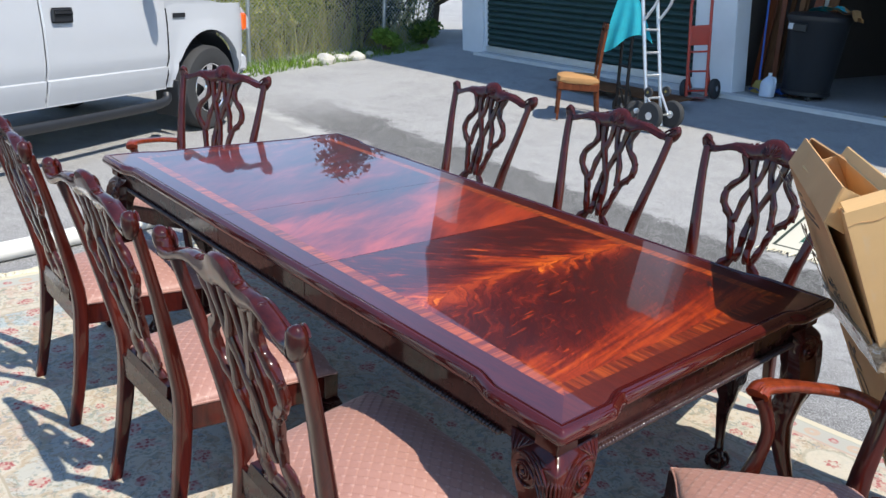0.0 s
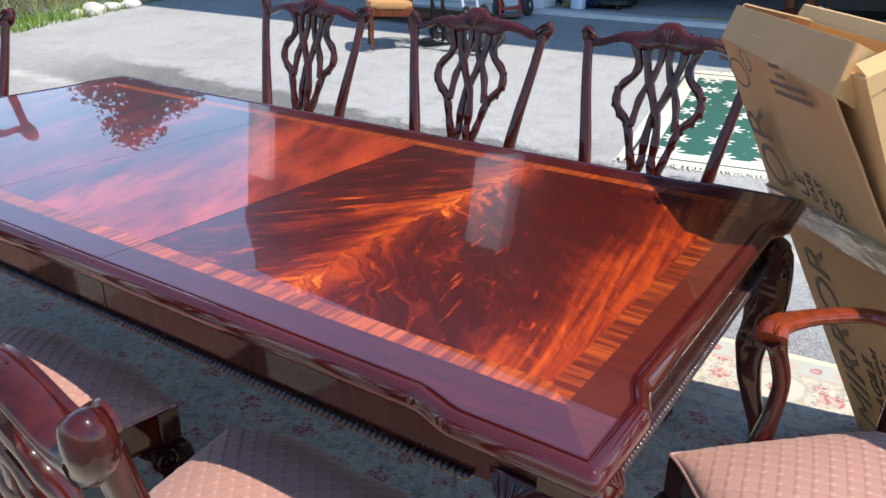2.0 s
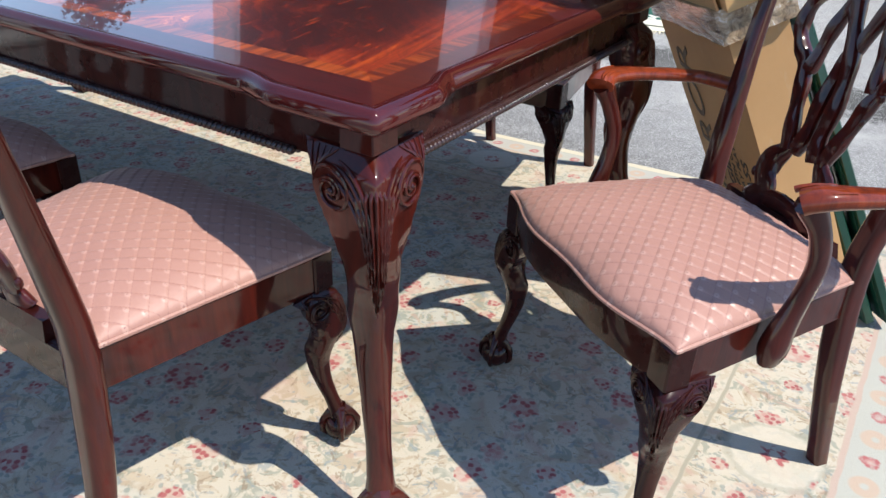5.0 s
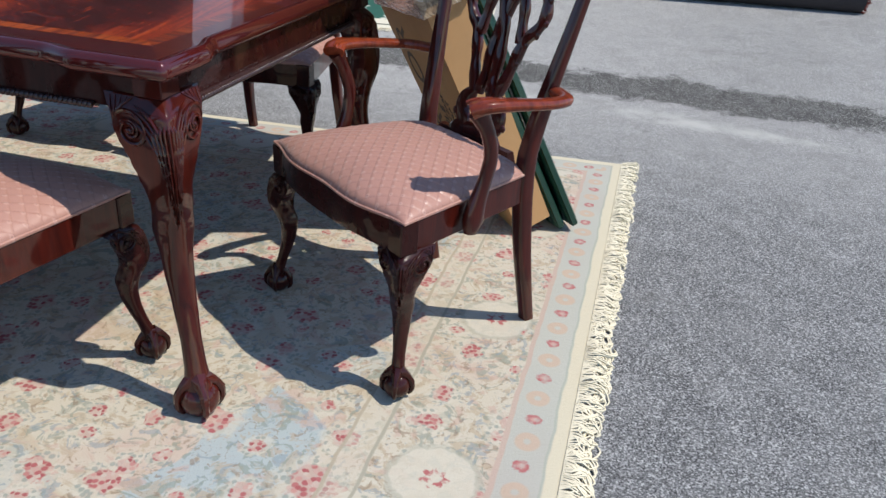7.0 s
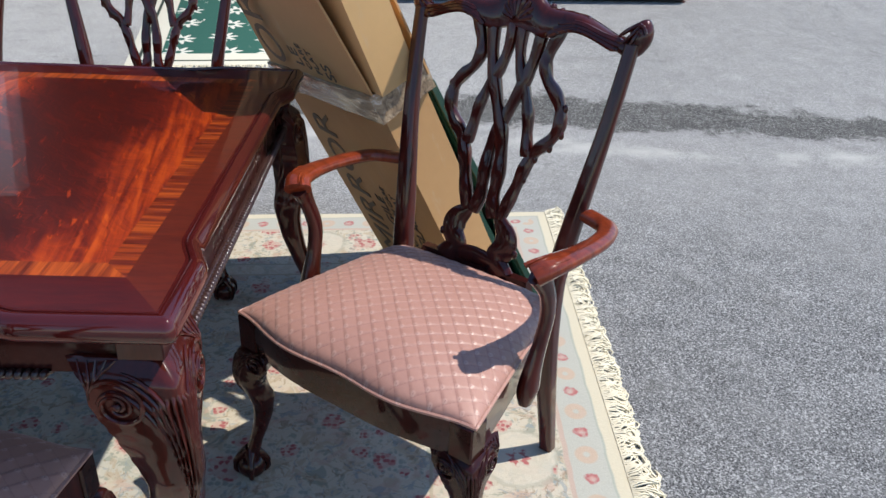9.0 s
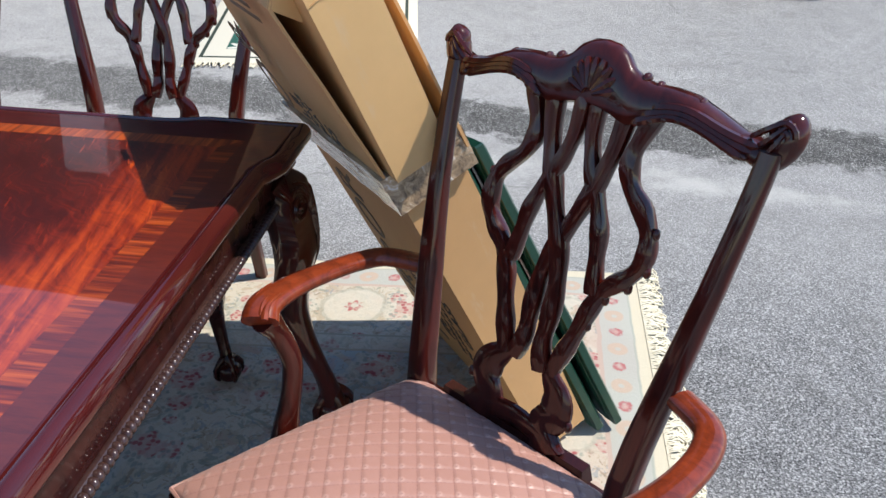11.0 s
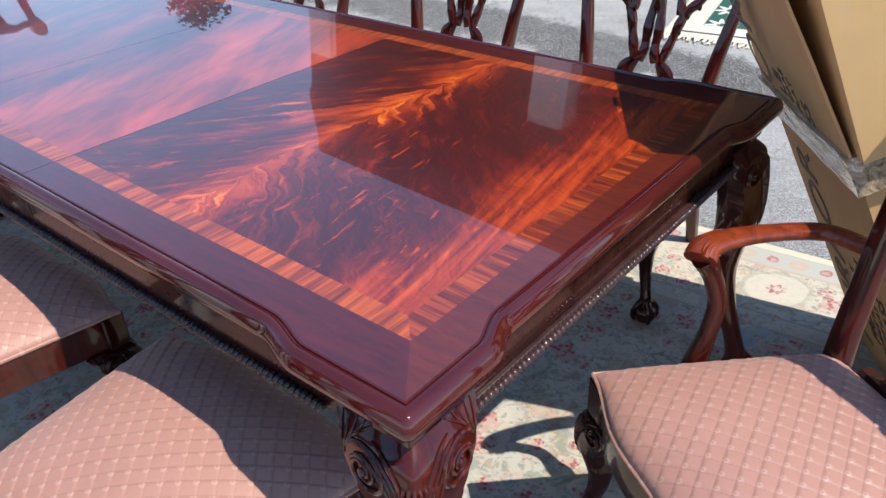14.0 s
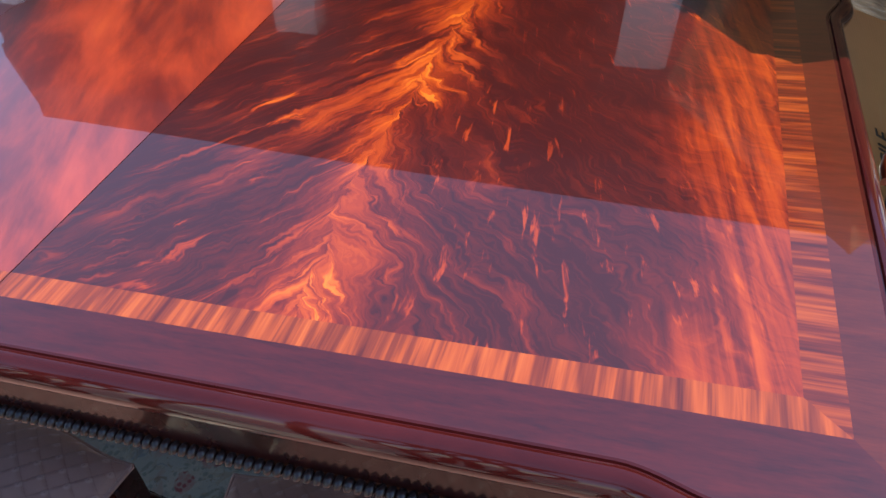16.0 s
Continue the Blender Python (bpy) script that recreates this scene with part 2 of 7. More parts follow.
    fan = w.m("MULTIPLY", w.m("POWER", 2.718, w.m("MULTIPLY", w.m("MULTIPLY", fu, fu), -1.0)), w.m("ADD", 0.05, w.m("MULTIPLY", w.clamp(streak, 0.38, 0.70), 0.28)))
    fan = w.m("MULTIPLY", fan, w.m("SUBTRACT", 1.0, w.clamp(y, 0.45, 0.60)))
    sp = w.m("POWER", 2.718, w.m("MULTIPLY", w.m("MULTIPLY", au, au), -900.0))
    sp2 = w.m("POWER", 2.718, w.m("MULTIPLY", w.m("MULTIPLY", au, au), -110.0))
    spine = w.m("ADD", w.m("MULTIPLY", w.m("MULTIPLY", sp, w.clamp(fe, 0.30, 0.55)), 0.27), w.m("MULTIPLY", w.m("MULTIPLY", sp2, w.clamp(fe, 0.40, 0.70)), 0.27))
    gx = w.m("DIVIDE", w.m("ADD", w.m("ADD", x, 0.165), w.m("MULTIPLY", wv, 0.16)), 0.068)
    glow = w.m("POWER", 2.718, w.m("MULTIPLY", w.m("MULTIPLY", gx, gx), -1.0))
    ripple = w.noise(w.vec(w.m("MULTIPLY", w.m("ADD", x, w.m("MULTIPLY", y, 0.16)), 46.0), w.m("MULTIPLY", y, 3.2)), 1.0, 6, 0.62, 0.35)
    glow = w.m("MULTIPLY", glow, w.m("ADD", 0.12, w.m("MULTIPLY", w.clamp(ripple, 0.34, 0.70), 0.42)))
    f = w.m("ADD", w.m("ADD", w.m("MULTIPLY", body, 0.50), spots), w.m("ADD", w.m("MAXIMUM", spine, fan), glow))
    f = w.m("ADD", w.m("ADD", f, w.m("MULTIPLY", wv, 0.16)), w.m("MULTIPLY", w.m("SUBTRACT", fine, 0.5), 0.32))
    w.color(w.ramp(f, (0.0, (0.052, 0.0052, 0.0022)), (0.14, (0.150, 0.0128, 0.0034)), (0.36, (0.35, 0.037, 0.004)), (0.62, (0.56, 0.084, 0.007)), (0.98, (0.84, 0.19, 0.014))))
    return w


def veneer_leaf():
    """The leaf's veneer: soft red streaks along it, palest by the joint."""
    w = Mat("leaf_veneer", 0.30, 0, 1.0, 0.010)
    w.put(w.bsdf, "Coat IOR", 2.2)
    x, y, z = w.split(w.pos)
    a = w.m("SUBTRACT", w.m("MULTIPLY", y, 0.90), w.m("MULTIPLY", x, 0.42))
    b = w.m("ADD", w.m("MULTIPLY", x, 0.90), w.m("MULTIPLY", y, 0.42))
    n1 = w.noise(w.vec(w.m("MULTIPLY", a, 1.5), w.m("MULTIPLY", b, 5.5)), 1.3, 6, 0.6, 0.8)
    n2 = w.noise(w.vec(w.m("MULTIPLY", a, 8.0), w.m("MULTIPLY", b, 60.0)), 1.0, 4, 0.6, 0.3)
    n3 = w.noise(w.vec(w.m("MULTIPLY", a, 3.5), w.m("MULTIPLY", b, 14.0)), 1.6, 5, 0.62, 1.0)
    edge = w.m("MULTIPLY", w.clamp(w.m("ADD", x, w.m("MULTIPLY", w.m("SUBTRACT", n1, 0.5), 0.35)), -1.42, -1.20), 0.34)
    f = w.m("ADD", w.m("ADD", w.m("MULTIPLY", w.clamp(n1, 0.34, 0.70), 0.42), edge), w.m("MULTIPLY", w.m("SUBTRACT", n2, 0.5), 0.22))
    f = w.m("ADD", f, w.m("MULTIPLY", w.m("SUBTRACT", n3, 0.5), 0.45))
    w.color(w.ramp(f, (0.0, (0.055, 0.006, 0.004)), (0.35, (0.19, 0.018, 0.007)), (0.7, (0.46, 0.050, 0.013)), (1.0, (0.66, 0.10, 0.020))))
    return w


def veneer_band(name, turned, tones):
    """Cross-banding: short stripes across the strip."""
    w = Mat(name, 0.3, 0, 1.0, 0.012)
    w.put(w.bsdf, "Coat IOR", 1.68)
    x, y, z = w.split(w.pos)
    a, b = (y, x) if turned else (x, y)
    n1 = w.noise(w.vec(w.m("MULTIPLY", a, 84.0), w.m("MULTIPLY", b, 4.0)), 1.0, 3, 0.6, 0.35)
    n2 = w.noise(w.vec(w.m("MULTIPLY", a, 260.0), w.m("MULTIPLY", b, 8.0)), 1.0, 3, 0.6, 0.2)
    f = w.m("ADD", w.m("MULTIPLY", w.m("SUBTRACT", n1, 0.22), 1.8), w.m("MULTIPLY", w.m("SUBTRACT", n2, 0.5), 0.6))
    w.color(w.ramp(f, (0.1, tones[0]), (0.42, tones[1]), (0.66, tones[2]), (0.98, tones[3])))
    return w


def veneer_border(name, dark, light):
    w = Mat(name, 0.28, 0, 1.0, 0.012)
    w.put(w.bsdf, "Coat IOR", 1.68)
    g = w.noise(w.vm("MULTIPLY", w.pos, (1.0, 7.0, 1.0)), 12, 5, 0.6, 0.4)
    h = w.noise(w.vm("MULTIPLY", w.pos, (9.0, 60.0, 1.0)), 8, 3, 0.6)
    f = w.m("ADD", w.m("MULTIPLY", g, 0.7), w.m("MULTIPLY", h, 0.3))
    w.color(w.ramp(f, (0.3, dark), (0.7, light)))
    return w


FLAME, LEAF = veneer_flame(), veneer_leaf()
BORDER = veneer_border("border_veneer", (0.036, 0.0034, 0.0026), (0.105, 0.0090, 0.0052))
BORDER_END = veneer_border("border_veneer_end", (0.058, 0.0066, 0.0026), (0.145, 0.0195, 0.0060))
BAND_X, BAND_Y = veneer_band("cross_banding", False, ((0.10, 0.011, 0.003), (0.24, 0.036, 0.006), (0.44, 0.075, 0.009), (0.58, 0.125, 0.018))), veneer_band("cross_banding_end", True, ((0.07, 0.008, 0.003), (0.15, 0.017, 0.004), (0.32, 0.048, 0.006), (0.50, 0.095, 0.012)))


QUILT = 0.0355


def fabric():
    """Damask in diamonds: scalloped seams, and a satin tip with a small stitched mark at each front corner."""
    w = Mat("pink_damask", 0.46, 0, 0, 0.03, 0.5)
    x, y, z = w.split(w.pos)
    weave = w.m("MULTIPLY", w.m("SINE", w.m("MULTIPLY", x, 2600.0)), w.m("SINE", w.m("MULTIPLY", y, 2600.0)))
    n = w.noise(w.pos, 9, 4, 0.6)
    f = w.noise(w.pos, 260, 2, 0.5)
    a = w.m("FRACT", w.m("DIVIDE", w.m("ADD", x, y), QUILT))
    b = w.m("FRACT", w.m("DIVIDE", w.m("SUBTRACT", x, y), QUILT))

    def seam(u, v):
        scallop = w.m("MULTIPLY", w.m("ABSOLUTE", w.m("SINE", w.m("MULTIPLY", v, 12.566))), 0.030)
        d = w.m("MINIMUM", w.m("ADD", u, scallop), w.m("SUBTRACT", w.m("ADD", 1.0, scallop), u))
        return w.m("SUBTRACT", 1.0, w.clamp(d, 0.022, 0.052))

    lines = w.m("MAXIMUM", seam(a, b), seam(b, a))
    ta, tb = w.m("SUBTRACT", a, 0.17), w.m("SUBTRACT", b, 0.83)
    rt = w.m("SQRT", w.m("ADD", w.m("MULTIPLY", ta, ta), w.m("MULTIPLY", tb, tb)))
    satin = w.m("SUBTRACT", 1.0, w.clamp(rt, 0.12, 0.25))
    stitch = w.m("MULTIPLY", w.m("SUBTRACT", 1.0, w.clamp(rt, 0.05, 0.085)), w.clamp(w.m("SINE", w.m("MULTIPLY", w.m("ADD", a, b), 44.0)), 0.0, 0.6))
    base = w.mix(w.m("ADD", w.m("MULTIPLY", n, 0.7), w.m("MULTIPLY", f, 0.3)), (0.325, 0.160, 0.124), (0.420, 0.226, 0.178))
    base = w.mix(w.m("MULTIPLY", satin, 0.42), base, (0.56, 0.365, 0.30))
    base = w.mix(w.m("MULTIPLY", lines, 0.42), base, (0.230, 0.098, 0.080))
    base = w.mix(w.m("MULTIPLY", stitch, 0.75), base, (0.22, 0.10, 0.085))
    w.color(base)
    w.rough(w.m("SUBTRACT", 0.50, w.m("MULTIPLY", satin, 0.14)))
    w.put(w.bsdf, "Sheen Weight", 0.18)
    w.put(w.bsdf, "Sheen Roughness", 0.4)
    return w.bump(w.m("SUBTRACT", w.m("ADD", weave, w.m("MULTIPLY", f, 2.0)), w.m("MULTIPLY", lines, 3.0)), 0.15, 0.0006)


FABRIC = fabric()


def asphalt():
    w = Mat("asphalt", 0.9, 0, 0, 0.03, 0.25)
    x, y, z = w.split(w.pos)
    grit = w.voro(w.pos, 230).outputs["Color"]
    gx, gy, gz = w.split(grit)
    fine = w.noise(w.pos, 175, 5, 0.8)
    blot = w.noise(w.pos, 0.9, 5, 0.6)
    mid = w.noise(w.pos, 7, 4, 0.6)
    f = w.m("ADD", w.m("MULTIPLY", fine, 0.75), w.m("ADD", w.m("MULTIPLY", w.m("POWER", gx, 3.0), 0.24), w.m("MULTIPLY", mid, 0.12)))
    near = w.ramp(f, (0.37, (0.012, 0.013, 0.015)), (0.51, (0.225, 0.227, 0.231)), (0.70, (0.52, 0.52, 0.515)))
    # the paler, older paving beyond the gutter and towards the truck
    worn = w.ramp(f, (0.34, (0.22, 0.218, 0.213)), (0.50, (0.385, 0.381, 0.372)), (0.78, (0.56, 0.555, 0.54)))
    edge = w.m("ADD", y, w.m("ADD", w.m("MULTIPLY", x, 0.14), w.m("MULTIPLY", w.m("SUBTRACT", blot, 0.5), 1.2)))
    far = w.clamp(edge, 1.2, 3.3)
    far = w.m("MAXIMUM", far, w.m("MULTIPLY", w.clamp(w.m("MULTIPLY", x, -1.0), 2.6, 5.0), 0.8))
    far = w.m("MULTIPLY", far, w.m("SUBTRACT", 1.0, w.m("MULTIPLY", w.clamp(x, -0.6, 2.0), 0.42)))
    base = w.mix(far, near, worn)
    base = w.mix(w.m("MULTIPLY", w.clamp(blot, 0.45, 0.7), 0.24), base, (0.20, 0.20, 0.20))
    # hairline cracks and old patches
    crack = w.voro(w.vm("ADD", w.pos, w.vm("MULTIPLY", w.noise(w.pos, 2.4, 4, 0.6, 0, True), (0.9, 0.9, 0.0))), 0.55, 1.0, "DISTANCE_TO_EDGE").outputs["Distance"]
    base = w.mix(w.m("MULTIPLY", w.m("MULTIPLY", w.m("SUBTRACT", 1.0, w.clamp(crack, 0.002, 0.008)), w.clamp(mid, 0.46, 0.56)), 0.28), base, (0.06, 0.06, 0.058))
    base = w.mix(w.m("MULTIPLY", w.clamp(w.noise(w.pos, 3.6, 5, 0.7), 0.54, 0.66), 0.16), base, (0.16, 0.155, 0.145))
    # damp gutter along the foot of the slope
    wob = w.m("MULTIPLY", w.m("SUBTRACT", w.noise(w.pos, 1.6, 8, 0.78), 0.5), 0.90)
    wide = w.m("ADD", 0.215, w.m("MULTIPLY", w.m("MAXIMUM", w.m("MULTIPLY", x, -1.0), 0.0), 0.024))
    mid_y = w.m("ADD", 3.50, w.m("MULTIPLY", x, -0.045))
    off = w.m("ABSOLUTE", w.m("ADD", w.m("SUBTRACT", y, mid_y), wob))
    damp = w.m("SUBTRACT", 1.0, w.clamp(w.m("DIVIDE", off, wide), 0.74, 1.22))
    dampc = w.ramp(f, (0.39, (0.022, 0.022, 0.021)), (0.54, (0.092, 0.091, 0.088)), (0.68, (0.44, 0.44, 0.43)))
    damp = w.m("MULTIPLY", damp, w.clamp(x, -8.6, -6.2))
    base = w.mix(w.m("MULTIPLY", damp, w.m("ADD", 0.80, w.m("MULTIPLY", w.clamp(x, -2.5, 0.5), 0.14))), base, dampc)
    # dried lime beside it
    lime = w.m("ABSOLUTE", w.m("ADD", w.m("SUBTRACT", y, w.m("SUBTRACT", mid_y, 0.52)), w.m("MULTIPLY", wob, 0.5)))
    limef = w.m("MULTIPLY", w.m("SUBTRACT", 1.0, w.clamp(lime, 0.02, 0.16)), w.clamp(w.noise(w.pos, 2.2, 3), 0.4, 0.62))
    base = w.mix(w.m("MULTIPLY", limef, 0.75), base, (0.50, 0.495, 0.47))
    w.color(base)
    return w.bump(w.m("ADD", fine, w.m("MULTIPLY", gx, 0.7)), 0.85, 0.004)


ASPHALT = asphalt()


def plain(name, c, rough=0.5, metal=0.0, coat=0.0, var=0.25, scale=8.0, bump=0.0):
    """One-colour paint, plastic, metal or card with faint stains and fine relief."""
    w = Mat(name, rough, metal, coat)
    n = w.noise(w.pos, scale, 5, 0.6)
    d = tuple(v * (1 - var) for v in c)
    l = tuple(min(1.0, v * (1 + var * 0.5)) for v in c)
    w.color(w.mix(n, d, l))
    w.rough(w.m("ADD", rough * 0.85, w.m("MULTIPLY", n, rough * 0.3)))
    if bump:
        w.bump(w.noise(w.pos, scale * 14, 3), bump, 0.002)
    return w


def kraft(name, c):
    """Corrugated board: faint flutes and scuffs."""
    w = Mat(name, 0.75, 0, 0, 0.03, 0.3)
    x, y, z = w.split(w.pos)
    flute = w.m("SINE", w.m("MULTIPLY", x, 900.0))
    n = w.noise(w.pos, 5, 5, 0.65)
    sc = w.clamp(w.noise(w.vm("MULTIPLY", w.pos, (9.0, 2.0, 9.0)), 3.0, 5, 0.7), 0.58, 0.72)
    base = w.mix(n, tuple(v * 0.82 for v in c), tuple(v * 1.12 for v in c))
    w.color(w.mix(w.m("MULTIPLY", sc, 0.22), base, (0.55, 0.45, 0.33)))
    return w.bump(w.m("ADD", w.m("MULTIPLY", flute, 0.2), w.noise(w.pos, 30, 4)), 0.18, 0.002)


KRAFT, KRAFT_PALE = kraft("kraft_board", (0.55, 0.315, 0.140)), kraft("kraft_board_pale", (0.66, 0.405, 0.178))
INK = plain("grey_print", (0.060, 0.050, 0.042), 0.7, var=0.4, scale=60)
INK_PALE = plain("pale_print", (0.17, 0.115, 0.07), 0.75, var=0.5, scale=60)
WHITE_PAINT = plain("white_paint", (0.72, 0.74, 0.76), 0.55, var=0.12, scale=3)
CAR_WHITE = plain("white_lacquer", (0.48, 0.50, 0.53), 0.25, 0, 0.8, 0.05, 2)
GREEN_DOOR = plain("green_shutter_paint", (0.012, 0.042, 0.036), 0.45, var=0.3, scale=4)
GREEN_FRAME = plain("green_frame_paint", (0.004, 0.042, 0.025), 0.35, 0, 0.3, 0.5, 22, 0.1)
RUBBER = plain("tyre_rubber", (0.035, 0.036, 0.038), 0.75, var=0.3, scale=20, bump=0.2)
BLACK_PLASTIC = plain("black_plastic", (0.018, 0.020, 0.024), 0.45, var=0.3, scale=9)
SOFFIT = plain("dark_brown_boarding", (0.030, 0.020, 0.016), 0.7, var=0.3, scale=3)
BLACK_STEEL = plain("black_steel", (0.02, 0.02, 0.022), 0.4, 0.6, 0, 0.3, 14)
ALU = plain("brushed_aluminium", (0.70, 0.72, 0.74), 0.36, 0.75, 0, 0.15, 25)
RED_PAINT = plain("red_enamel", (0.46, 0.035, 0.014), 0.4, 0, 0.2, 0.2, 12)
TEAL_CLOTH = plain("turquoise_cloth", (0.010, 0.33, 0.41), 0.85, var=0.22, scale=14, bump=0.3)
TAN_CLOTH = plain("tan_seat_cloth", (0.44, 0.23, 0.085), 0.8, var=0.2, scale=20, bump=0.2)
CONCRETE = plain("concrete", (0.36, 0.36, 0.35), 0.85, var=0.3, scale=2.5, bump=0.3)
SILL = plain("pale_worn_concrete", (0.62, 0.62, 0.60), 0.85, var=0.25, scale=5, bump=0.3)
# the gloom inside the garages is put into this board's dark colour
UNLIT_WALL = plain("unlit_wall_board", (0.10, 0.085, 0.075), 0.8, var=0.3, scale=2)
STEEL = plain("galvanised_steel", (0.42, 0.44, 0.45), 0.42, 0.8, 0, 0.2, 18)
CHROME = plain("chrome", (0.75, 0.75, 0.76), 0.14, 1.0, 0, 0.08, 6)
LAMP_ORANGE = plain("amber_lens", (0.80, 0.13, 0.015), 0.2, 0, 0.8, 0.15, 6)
GLASS_DARK = plain("dark_window_glass", (0.012, 0.014, 0.016), 0.06, 0, 1.0, 0.1, 2)
PVC = plain("white_plastic_pipe", (0.74, 0.73, 0.69), 0.5, var=0.12, scale=5)
JUG = plain("frosted_jug_plastic", (0.55, 0.62, 0.72), 0.35, var=0.1, scale=9)
BLUE = plain("blue_plastic", (0.015, 0.10, 0.42), 0.4, var=0.2, scale=9)
BRISTLE = plain("straw_bristle", (0.40, 0.30, 0.08), 0.85, var=0.3, scale=40)
# white glints and dark folds of the crumpled film are painted by the ramp
TAPE = Mat("clear_tape", 0.16, 0, 0.6, 0.08)
tn = TAPE.noise(TAPE.vm("MULTIPLY", TAPE.pos, (3.0, 22.0, 22.0)), 2.0, 5, 0.65, 1.0)
TAPE.color(TAPE.ramp(tn, (0.32, (0.06, 0.045, 0.035)), (0.46, (0.26, 0.18, 0.11)), (0.60, (0.42, 0.31, 0.20)), (0.74, (0.74, 0.71, 0.67)))).bump(tn, 0.6, 0.006)
ROCK = plain("pale_stone", (0.52, 0.50, 0.45), 0.85, var=0.35, scale=6, bump=0.5)
RUG_BACK = plain("dark_rug_pile", (0.045, 0.038, 0.040), 0.95, var=0.5, scale=30, bump=0.5)
RUG_RED = plain("red_wool_fringe", (0.22, 0.030, 0.025), 0.9, var=0.5, scale=40, bump=0.3)
FRINGE = plain("cream_fringe_wool", (0.76, 0.69, 0.52), 0.9, var=0.25, scale=30)


def foliage(name, a, b):
    w = Mat(name, 0.6, 0, 0, 0.03, 0.3)
    w.color(w.mix(w.island(), a, b))
    # thin leaves let light through
    tr, mx = w.nt.nodes.new("ShaderNodeBsdfTranslucent"), w.nt.nodes.new("ShaderNodeMixShader")
    w.put(tr, "Color", w.mix(w.island(), a, b))
    mx.inputs[0].default_value = 0.45
    w.nt.links.new(w.bsdf.outputs[0], mx.inputs[1])
    w.nt.links.new(tr.outputs[0], mx.inputs[2])
    w.nt.links.new(mx.outputs[0], w.nt.nodes["Material Output"].inputs[0])
    return w


GRASS = foliage("green_grass", (0.10, 0.20, 0.025), (0.27, 0.40, 0.07))
WEED = foliage("dry_weeds", (0.30, 0.36, 0.07), (0.62, 0.56, 0.24))
LEAVES = foliage("shrub_leaves", (0.035, 0.09, 0.016), (0.15, 0.22, 0.04))
SCRUB = foliage("yellow_green_scrub", (0.20, 0.28, 0.04), (0.52, 0.52, 0.14))
LEAVES_DARK = foliage("shaded_tree_leaves", (0.014, 0.034, 0.012), (0.06, 0.085, 0.022))
LEAVES_RUSSET = foliage("russet_tree_leaves", (0.07, 0.06, 0.018), (0.24, 0.11, 0.025))
BARK = plain("bark", (0.10, 0.075, 0.055), 0.9, var=0.4, scale=12, bump=0.5)

# The rug lies parallel to the table. Its edges, in the world:
RX0, RX1, RY0, RY1 = -3.25, 0.797, -1.10, 1.86
RUG_SKEW = 0.085  # its far edge runs a little off square


